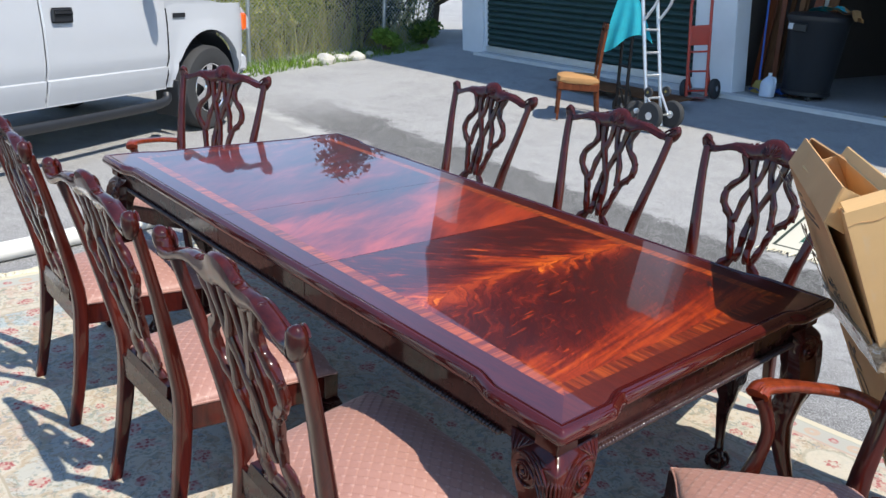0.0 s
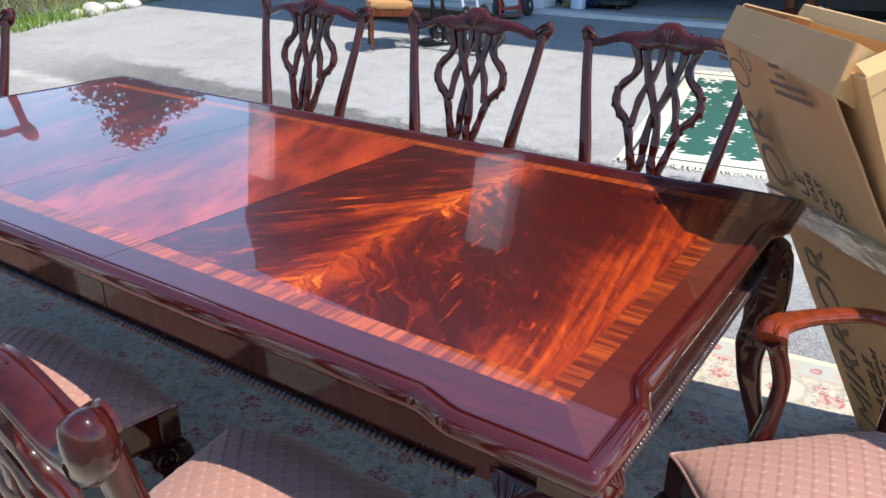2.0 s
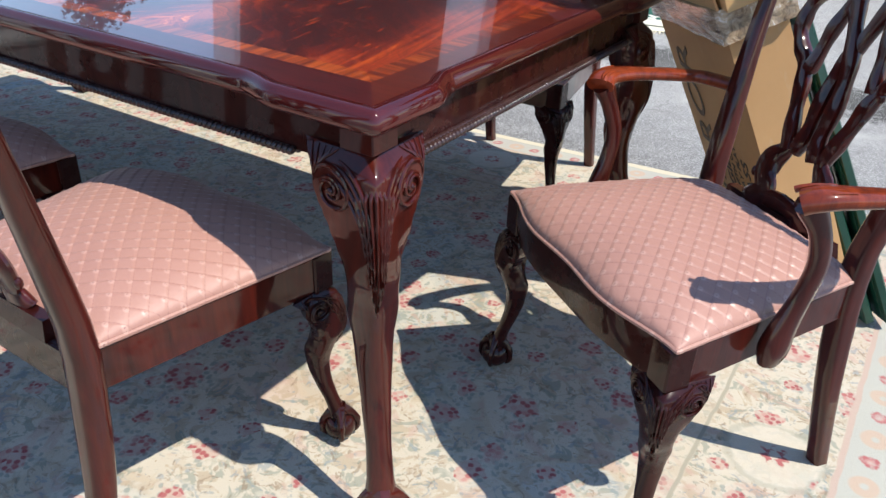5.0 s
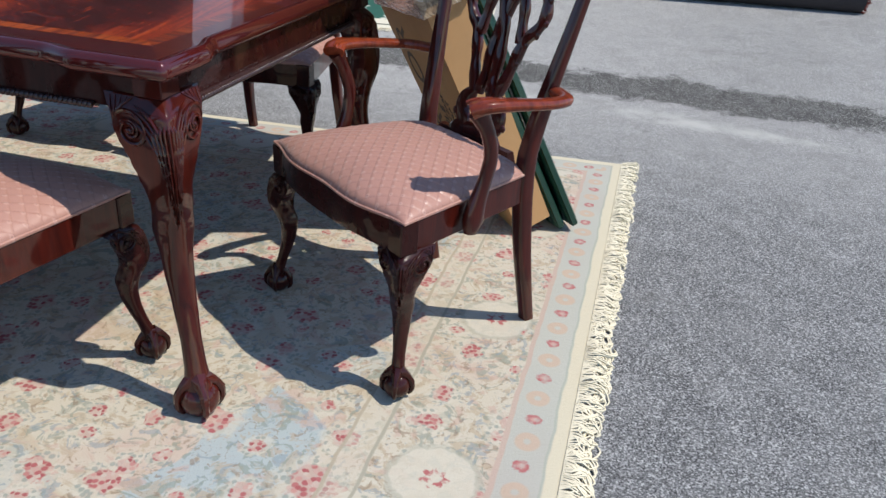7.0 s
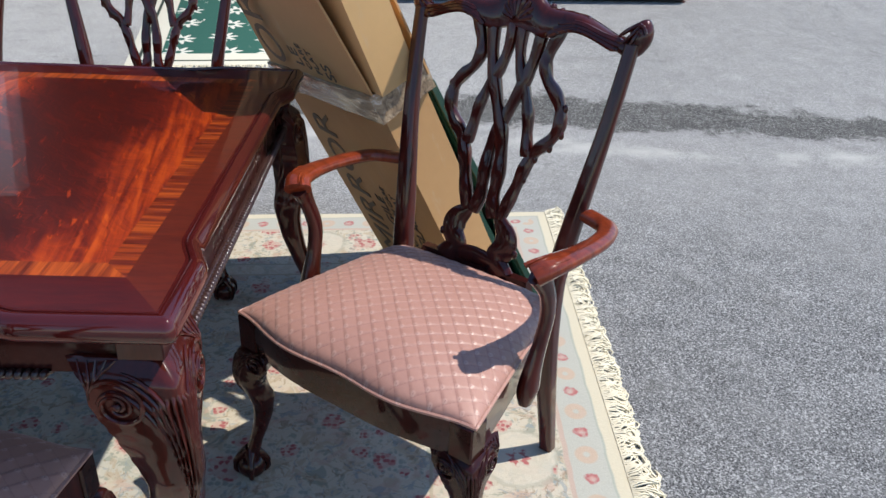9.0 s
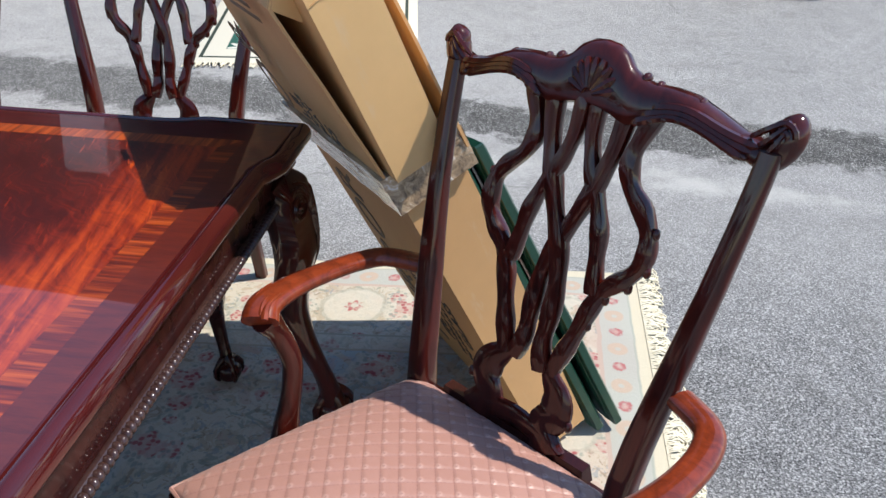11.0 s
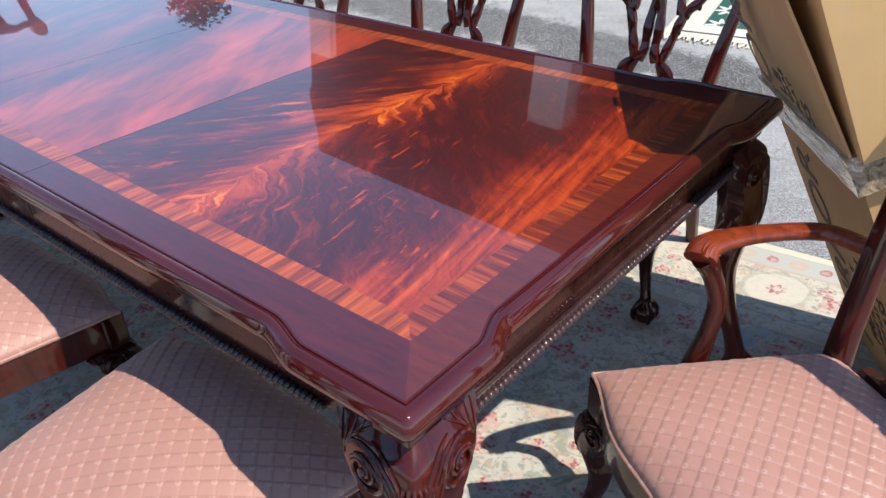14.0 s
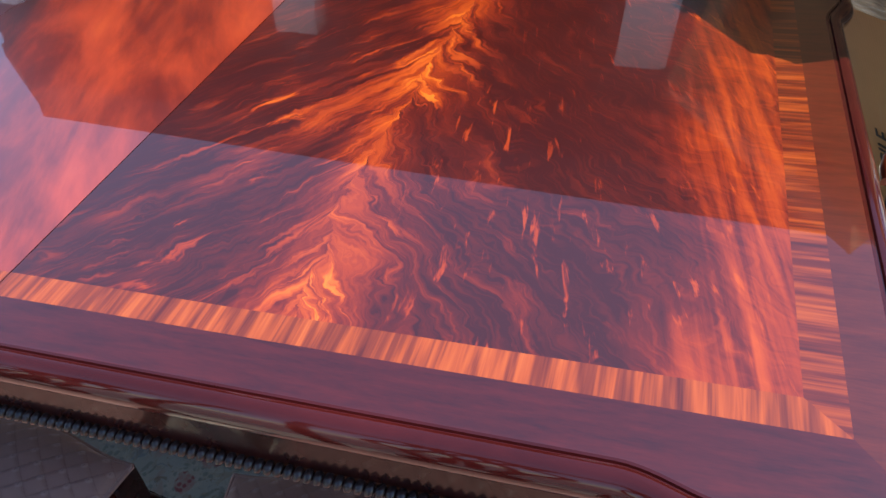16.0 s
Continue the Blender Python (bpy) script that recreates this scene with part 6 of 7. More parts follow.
def make_garages():
    piers = [(-9.62, -9.10), (-4.98, -4.42), (-0.55, 0.0), (4.0, 4.5)]
    top = GZ + 3.95
    for k, (a, b) in enumerate(piers):
        setting("wall_pier_%d" % (k + 1), lean(block(a, b, GY, GY + 0.35, GZ - 0.25, top)), WHITE_PAINT, "white painted pier between garage doors")
    setting("wall_lintel", lean(block(-9.62, 4.5, GY, GY + 0.35, top, GZ + 4.6)), SOFFIT, "dark brown boarding over the garage doors")
    setting("wall_west", lean(block(-9.62, -9.37, GY + 0.35, GY + 7.2, GZ - 0.25, GZ + 4.6)), WHITE_PAINT, "white end wall of the garage block")
    setting("wall_east", lean(block(4.25, 4.5, GY + 0.35, GY + 7.2, GZ - 0.25, GZ + 4.6)), WHITE_PAINT)
    # inner walls and ceiling: a colour that already holds the unlit gloom
    setting("wall_back", lean(block(-9.37, 4.25, GY + 5.6, GY + 5.8, GZ - 0.25, GZ + 4.6)), UNLIT_WALL)
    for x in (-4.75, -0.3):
        setting("wall_party", lean(block(x, x + 0.12, GY + 0.35, GY + 5.6, GZ - 0.25, GZ + 4.6)), UNLIT_WALL)
    setting("ceiling", lean(block(-9.37, 4.25, GY + 0.35, GY + 5.6, GZ + 4.0, GZ + 4.1)), UNLIT_WALL, "boarded ceiling inside the garages, its gloom put into the colour")
    setting("floor_garage", block(-9.37, 4.25, GY + 0.02, GY + 5.6, GZ - 0.2, GZ + 0.035), CONCRETE, "bare concrete garage floor")
    setting("trim_threshold", block(-9.1, 4.0, GY - 0.22, GY + 0.02, GZ - 0.2, GZ + 0.030), SILL, "worn concrete threshold")
    setting("roof", lean(block(-9.63, 4.8, GY - 0.06, GY + 7.4, GZ + 4.6, GZ + 4.82)), SOFFIT, "flat roof of the garage block")
    setting("roof_eave", lean(Shape().flat([(-9.62, GY - 0.06), (4.8, GY - 0.06), (4.8, GY - 1.30), (-8.0, GY - 1.30)], 0.22, pose(0, 0, GZ + 4.6))), SOFFIT, "deep eave over the garage doors")
    setting("trim_fascia", lean(block(-8.0, 4.8, GY - 1.34, GY - 1.30, GZ + 4.35, GZ + 4.86)), SOFFIT)
    # roller shutters: the first and the third are down
    for a, b in ((-9.10, -4.98), (0.0, 4.0)):
        door = tagged(thing("roller_door", "closed dark green corrugated roller door with a pale bottom rail", "door"), kind="structure")
        z = GZ + 0.14
        slat = 0.092
        while z < top:
            s = Shape()
            prof = [(GY + 0.10, 0.0), (GY + 0.075, 0.018), (GY + 0.066, 0.042), (GY + 0.075, 0.066), (GY + 0.10, 0.084), (GY + 0.102, slat)]
            s.loft([[(x, y, z + dz) for y, dz in prof] + [(x, GY + 0.125, z + slat), (x, GY + 0.125, z)] for x in (a + 0.02, (a + b) / 2, b - 0.02)])
            part("slat", lean(s), GREEN_DOOR, door)
            z += slat
        part("bottom_rail", lean(block(a + 0.02, b - 0.02, GY + 0.05, GY + 0.12, GZ + 0.032, GZ + 0.135)), ALU, door, "pale metal bottom rail")
        for x in (a + 0.03, b - 0.03):
            part("guide_rail", lean(block(x - 0.03, x + 0.03, GY + 0.05, GY + 0.15, GZ + 0.03, top)), WHITE_PAINT, door)


make_garages()


# ---- things in and before the open garage ----
def at_ground(x, y, rz=0.0, dz=0.0):
    z = GZ + 0.035 if y > GY else (GZ + 0.030 if y > GY - 0.22 else ground_z(x, y))
    return pose(x, y, z + dz, 0, 0, rz)


def wheel_parts(parent, c, axis, r, w, rim=ALU):
    """A small wheel: tyre and hub."""
    q = Vector(axis).to_track_quat("Z", "Y").to_matrix().to_4x4()
    m = Matrix.Translation(c) @ q
    t = part("tyre", Shape().disc([(r * 0.58, -w / 2), (r * 0.9, -w / 2), (r, -w * 0.28), (r, w * 0.28), (r * 0.9, w / 2), (r * 0.58, w / 2)], 20, m), RUBBER, parent)
    part("rim", Shape().disc([(r * 0.2, -w * 0.55), (r * 0.6, -w * 0.3), (r * 0.6, w * 0.3), (r * 0.2, w * 0.55)], 16, m), rim, parent)


def make_bin():
    b = thing("trash_can", "large black plastic wheeled trash can with a cloth on its lid", "trash can", at_ground(-3.72, 8.74, -10) @ Matrix.Diagonal((1.13, 1.13, 1.0, 1.0)))
    part("body", Shape().disc([(0.24, 0.10), (0.25, 0.12), (0.31, 0.92), (0.325, 0.94), (0.325, 0.985), (0.30, 0.985)], 28), BLACK_PLASTIC, b)
    part("lid", Shape().disc([(0.335, 0.96), (0.338, 1.00), (0.29, 1.035), (0.10, 1.06), (0.0, 1.062)], 28), BLACK_PLASTIC, b)
    part("dolly", Shape().disc([(0.25, 0.06), (0.26, 0.07), (0.26, 0.11), (0.22, 0.11)], 24), BLACK_PLASTIC, b)
    for k in range(4):
        a = math.pi / 4 + k * math.pi / 2
        wheel_parts(b, (0.2 * math.cos(a), 0.2 * math.sin(a), 0.035), (1, 0, 0), 0.035, 0.03)
    for sg in (1, -1):
        part("handle", Shape().box((0.0, 0, 0), (0.16, 0.05, 0.10), 0.012, pose(sg * 0.0, sg * 0.315, 0.86)), BLACK_PLASTIC, b)
    part("label_plate", Shape().box((0, 0, 0), (0.12, 0.006, 0.07), 0.002, pose(-0.13, -0.285, 0.87, -5, 0, -25)), WHITE_PAINT, b, "small white printed sticker")
    cloth = thing("rag", "crumpled turquoise and cream cloth lying on a trash can", "cloth", at_ground(-3.58, 8.72))
    for name, mat, off in (("cloth", TEAL_CLOTH, 0.0), ("hem", TAN_CLOTH, 0.16)):
        s = Shape()
        pts = []
        for j in range(9):
            for i in range(14):
                x, y = -0.26 + 0.034 * i + off, -0.12 + 0.028 * j
                pts.append((x, y, 1.075 + 0.055 * noise.noise((x * 9, y * 9, off)) + 0.04 * math.cos(x * 6) - (0.09 if i > 11 else 0) * off * 4))
        fs = [(j * 14 + i, j * 14 + i + 1, j * 14 + i + 15, j * 14 + i + 14) for j in range(8) for i in range(13)]
        s.add(pts, fs).add([(x, y, z - 0.02) for x, y, z in pts], fs)
        part(name, s, mat, cloth, "", 80)


make_bin()


def make_jug():
    j = thing("plastic_jug", "translucent gallon jug of liquid standing in the garage doorway", "jug", at_ground(-4.02, 8.36))
    s = Shape()
    rings = []
    for z, r, sq in ((0.0, 0.070, 4), (0.008, 0.080, 4), (0.16, 0.082, 4), (0.19, 0.076, 3.2), (0.225, 0.052, 2.4), (0.25, 0.026, 2), (0.275, 0.021, 2), (0.278, 0.019, 2)):
        rings.append([(r * math.cos(a) * (abs(math.cos(a)) ** sq + abs(math.sin(a)) ** sq) ** (-1 / sq), r * math.sin(a) * (abs(math.cos(a)) ** sq + abs(math.sin(a)) ** sq) ** (-1 / sq), z) for a in [2 * math.pi * k / 20 for k in range(20)]])
    s.loft(rings)
    part("body", s, JUG, j)
    part("cap", Shape().disc([(0.024, 0.272), (0.025, 0.275), (0.025, 0.292), (0.022, 0.295)], 16), WHITE_PAINT, j)
    part("handle", Shape().tube(spline([(0.03, 0.0, 0.245), (0.075, 0, 0.235), (0.088, 0, 0.19), (0.078, 0, 0.14)], 5), 0.012, 8, (0, 1, 0)), JUG, j)


make_jug()

rnd_b = random.Random(12)
for k in range(9):
    x = -4.40 + 0.085 * k + rnd_b.uniform(-0.02, 0.02)
    h, w = rnd_b.uniform(1.9, 2.5), rnd_b.uniform(0.06, 0.16)
    y = 8.72 + rnd_b.uniform(0, 0.25)
    plank = thing("plank", "brown board leaning against the garage wall", "board", at_ground(x, y, rnd_b.uniform(-15, 15)) @ pose(0, 0, 0, -rnd_b.uniform(4, 9), rnd_b.uniform(-5, 3), 0), "boards leaning in the garage")
    part("board", Shape().box((0, 0, h / 2 + 0.01), (w, 0.025, h), 0.003), PLANK_WOOD if k % 3 else OLD_WOOD, plank)
molding = thing("white_board", "tall pale board standing in the garage", "board", at_ground(-3.98, 9.05) @ pose(0, 0, 0, -6, 5, 0))
part("board", Shape().box((0, 0, 1.2), (0.14, 0.03, 2.4), 0.004), WHITE_PAINT, molding)
broom = thing("broom", "broom with a blue handle leaning in the garage", "broom", at_ground(-4.24, 8.56) @ pose(0, 0, 0, -5, -7, 0))
part("stick", Shape().tube([(0, 0, 0.16), (0, 0, 1.6)], 0.012, 10), BLUE, broom)
part("head", Shape().loft([[(x, y, z) for x, y in ((-w, -0.02), (w, -0.02), (w, 0.02), (-w, 0.02))] for w, z in ((0.10, 0.0), (0.085, 0.08), (0.03, 0.17))]), BRISTLE, broom, "straw-coloured bristles")
hose = thing("tarp", "blue folded tarpaulin on the garage floor", "tarpaulin", at_ground(-4.05, 8.62))
s = Shape()
pts = [(-0.3 + 0.05 * i, -0.12 + 0.04 * j, 0.03 + 0.05 * (0.5 + noise.noise((i * 0.7, j * 0.7, 1.5)))) for j in range(7) for i in range(11)]
s.add(pts, [(j * 11 + i, j * 11 + i + 1, j * 11 + i + 12, j * 11 + i + 11) for j in range(6) for i in range(10)])
s.add([(x, y, 0.004) for x, y, z in pts], [(j * 11 + i, j * 11 + i + 1, j * 11 + i + 12, j * 11 + i + 11) for j in range(6) for i in range(10)])
part("cloth", s, BLUE, hose, "", 80)


def make_pedestal_table():
    t = thing("pedestal_table", "red-brown pedestal table standing inside the open garage", "table", at_ground(-1.55, 8.75, 12))
    part("tabletop", Shape().disc([(0.52, 0.715), (0.55, 0.722), (0.56, 0.735), (0.55, 0.75), (0.53, 0.755)], 36), OLD_WOOD, t)
    for x in (-0.10, 0.10):
        part("column", Shape().disc([(0.055, 0.05), (0.055, 0.12), (0.075, 0.15), (0.062, 0.30), (0.062, 0.60), (0.075, 0.66), (0.07, 0.72)], 18, pose(x, 0, 0)), OLD_WOOD, t)
    for k in range(4):
        a = math.pi / 4 + k * math.pi / 2
        part("foot", Shape().tube([(0.05 * math.cos(a), 0.05 * math.sin(a), 0.10), (0.25 * math.cos(a), 0.25 * math.sin(a), 0.065), (0.44 * math.cos(a), 0.44 * math.sin(a), 0.028)], [0.045, 0.038, 0.026], 10), OLD_WOOD, t)


make_pedestal_table()
for x, y, mat, name, label, size in ((-2.40, 8.30, BRISTLE, "strap", "yellow webbing strap on the garage threshold", (0.34, 0.07, 0.014)), (-1.72, 8.10, BLUE, "blue_bag", "flat blue plastic bag on the threshold", (0.30, 0.12, 0.03)), (-1.38, 9.15, WHITE_PAINT, "paint_tub", "white tub on the garage floor", (0.14, 0.14, 0.16)), (-1.1, 9.4, UNLIT_WALL, "cabinet", "dark cabinet in the garage", (0.9, 0.4, 0.9))):
    o = thing(name, label, name.replace("_", " "), at_ground(x, y, 14))
    b = Shape().box((0, 0, size[2] / 2 + 0.001), size, min(size) * 0.3)
    part("body", b, mat, o)


def make_old_chair():
    """An upholstered chair with a tan seat, turned side on."""
    c = thing("side_chair", "red-brown wooden side chair with a worn tan upholstered seat", "chair", pose(-5.03, 5.88, ground_z(0, 5.86) - 0.01, 0, 0, -46))
    for x in (-0.20, 0.20):
        part("front_leg", Shape().tube([(x, -0.20, 0.0), (x, -0.20, 0.40)], [0.018, 0.024], 4, (1, 0, 0)), OLD_WOOD, c)
        part("back_post", Shape().tube(spline([(x * 0.9, 0.27, 0.0), (x * 0.9, 0.21, 0.42), (x * 0.9, 0.215, 0.75), (x * 0.9, 0.24, 1.06)], 5), 0.022, 4, (1, 0, 0)), OLD_WOOD, c)
    part("seat_frame", Shape().box((0, 0, 0.385), (0.46, 0.46, 0.09), 0.01), OLD_WOOD, c)
    s = Shape()
    s.loft([[(w * math.cos(a) * q, w * 0.98 * math.sin(a) * q, z) for a in [2 * math.pi * k / 24 for k in range(24)] for q in [(abs(math.cos(a)) ** 6 + abs(math.sin(a)) ** 6) ** (-1 / 6)]] for w, z in ((0.235, 0.42), (0.245, 0.45), (0.235, 0.485), (0.18, 0.505), (0.05, 0.512))])
    part("cushion", s, TAN_CLOTH, c, "faded tan cushion")
    part("back_panel", Shape().box((0, 0.222, 0.80), (0.34, 0.018, 0.40), 0.006, pose(0, 0, 0, 0, 0, 0)), OLD_WOOD, c)
    part("crest", Shape().box((0, 0.240, 1.05), (0.42, 0.03, 0.07), 0.012), OLD_WOOD, c)


make_old_chair()


def make_hand_truck(name, label, m, mat, h, w, wheel, plate=False, loops=True):
    t = thing(name, label, "hand truck", m)
    for x in (-w / 2, w / 2):
        part("side_rail", Shape().tube([(x, 0, 0.03), (x, 0.0, 0.5), (x, 0.0, h)], 0.019, 10), mat, t)
    for z in [0.10 + 0.24 * k for k in range(int((h - 0.05) / 0.24))]:
        part("cross_bar", Shape().tube([(-w / 2, 0, z), (w / 2, 0, z)], 0.013, 8, (0, 1, 0)), mat, t)
    part("toe_plate", Shape().box((0, -0.11, 0.012), (w + 0.08, 0.22, 0.008), 0.002), mat, t)
    for x in (-w / 2 - 0.06, w / 2 + 0.06):
        wheel_parts(t, (x, 0.10, wheel), (1, 0, 0), wheel, 0.07)
    part("axle", Shape().tube([(-w / 2 - 0.08, 0.10, wheel), (w / 2 + 0.08, 0.10, wheel)], 0.012, 8), STEEL, t)
    for x in (-w / 2, w / 2):
        part("axle_brace", Shape().tube([(x, 0.0, 0.42), (x, 0.10, wheel)], 0.014, 8), mat, t)
    if loops:
        part("handle", Shape().tube(spline([(-w / 2, 0.0, h - 0.30), (-w / 2, 0.16, h - 0.16), (-w / 2 * 0.8, 0.22, h - 0.05), (w / 2 * 0.8, 0.22, h - 0.05), (w / 2, 0.16, h - 0.16), (w / 2, 0.0, h - 0.30)], 6), 0.016, 10), mat, t)
    else:
        part("handle", Shape().tube(spline([(-w / 2, 0.0, h), (-w / 2 * 0.7, 0.03, h + 0.11), (w / 2 * 0.7, 0.03, h + 0.11), (w / 2, 0.0, h)], 6), 0.019, 10), mat, t)
    if plate:
        part("back_plate", Shape().box((0, -0.005, h * 0.66), (w, 0.012, 0.24), 0.003), mat, t)
    return t


silver = make_hand_truck("aluminium_hand_truck", "silver aluminium convertible hand truck with grey rubber tyres", pose(-4.08, 6.12, ground_z(0, 6.12) - 0.012, 13, 0, -94), ALU, 1.45, 0.24, 0.150)
for x in (-0.15, 0.15):
    wheel_parts(silver, (x, 0.06, 0.40), (1, 0, 0), 0.055, 0.03, BRISTLE)
make_hand_truck("red_hand_truck", "red steel hand truck with black tyres beside the garage pier", pose(-4.62, 7.74, ground_z(0, 7.74) - 0.005, -4, -8, 8), RED_PAINT, 1.18, 0.26, 0.125, True, False)
black = make_hand_truck("black_hand_truck", "small black steel hand truck with a shirt hung over it", pose(-4.66, 6.25, ground_z(0, 6.25), 2, 0, -30), BLACK_STEEL, 0.94, 0.26, 0.115, False, False)


def make_shirt():
    c = thing("shirt", "turquoise cloth shirt hung over the top of a hand truck", "cloth", pose(-4.70, 6.18, ground_z(0, 6.22) - 0.07, 0, 0, 38))
    s = Shape()
    pts = []
    nx, nz = 16, 18
    for j in range(nz + 1):
        for i in range(nx + 1):
            v, u = j / nz, 2 * i / nx - 1
            wide = lerp(0.10, 0.27, v ** 0.8)
            z = 1.42 - 0.50 * v * (1 - 0.20 * math.sin(u * 2.2 + 0.6)) - 0.03 * abs(u)
            pts.append((u * wide + 0.05 * v, -0.05 - 0.06 * v + 0.030 * math.sin(u * 9 + v * 3) * v, z))
    n = nx + 1
    fs = [(j * n + i, j * n + i + 1, (j + 1) * n + i + 1, (j + 1) * n + i) for j in range(nz) for i in range(nx)]
    s.add(pts, fs).add([(x, y + 0.012 + 0.05 * (1 - (1.42 - z) / 0.5), z) for x, y, z in pts], fs)
    part("cloth", s, TEAL_CLOTH, c, "", 80)


make_shirt()
board = thing("plywood_board", "long brown plywood board lying on the drive before the garages", "board", pose(-5.35, 7.05, ground_z(0, 7.05) + 0.075, 0, 0, -3))
part("panel", Shape().box((0, 0, 0), (2.0, 0.42, 0.02), 0.003, pose(0, 0, 0.04, 5.7, 0, 0)), PLANK_WOOD, board)
for x in (-0.8, 0.8):
    part("batten", Shape().box((x, 0, -0.02), (0.09, 0.38, 0.10), 0.004), PLANK_WOOD, board)


# ---- pickup truck: forward is +y, the side towards the table is x = 0 ----
def side_x(z):
    """The bulge of the body side at a height."""
    if z < 0.655:
        return lerp(-0.055, -0.004, smooth(0.42, 0.655, z))
    return lerp(-0.022, 0.004, smooth(0.655, 0.74, z)) - 0.030 * smooth(0.95, 1.38, z)


def panel_grid(f0, f1, z0, z1, n=14):
    s = Shape()
    zs = sorted([lerp(z0, z1, i / n) for i in range(n + 1)] + [0.650, 0.658])
    zs = [z for z in zs if z0 <= z <= z1]
    fs = [f0, f0 + 0.012, (f0 + f1) / 2, f1 - 0.012, f1]
    pts = [(side_x(z) - (0.010 if f in (f0, f1) else 0.0), f, z) for z in zs for f in fs]
    k = len(fs)
    s.add(pts, [(j * k + i, j * k + i + 1, (j + 1) * k + i + 1, (j + 1) * k + i) for j in range(len(zs) - 1) for i in range(k - 1)])
    s.add([(-0.05, f, z) for z in (z0, z1) for f in (f0, f1)], [(0, 1, 3, 2)])
    return s


def arch_panel(f0, f1, z0, top, c, r):
    """A wing with a round wheel arch cut into it."""
    rings = []
    n = 28
    for i in range(n + 1):
        a = math.pi * i / n
        ca, sa = math.cos(a), math.sin(a)
        inner = (c[0] + r * ca, c[1] + r * sa)
        k = min(((f1 - c[0]) if ca > 0 else (c[0] - f0)) / max(abs(ca), 1e-6), (top - c[1]) / max(sa, 1e-6))
        outer = (c[0] + k * ca, c[1] + k * sa)
        row = []
        for j in range(7):
            t = j / 6
            f, z = lerp(inner[0], outer[0], t), lerp(inner[1], outer[1], t)
            lip = 0.022 * (1 - smooth(0.0, 0.45, t))
            wrap = -0.16 * smooth(f1 - 0.34, f1 + 0.05, f) ** 2 if f1 > c[0] + 0.3 and f1 < 1.0 else 0.0
            row.append((side_x(z) + lip + wrap, f, z))
        row.insert(0, (row[0][0] - 0.07, row[0][1], row[0][2]))
        rings.append(row)
    s = Shape().loft(rings, False, None, False)
    for fa, fb in ((f0, c[0] - r), (c[0] + r, f1)):
        if fb - fa > 0.02:
            g = panel_grid(fa, fb, z0, c[1], 5)
            s.add(g.v, g.f)
    return s


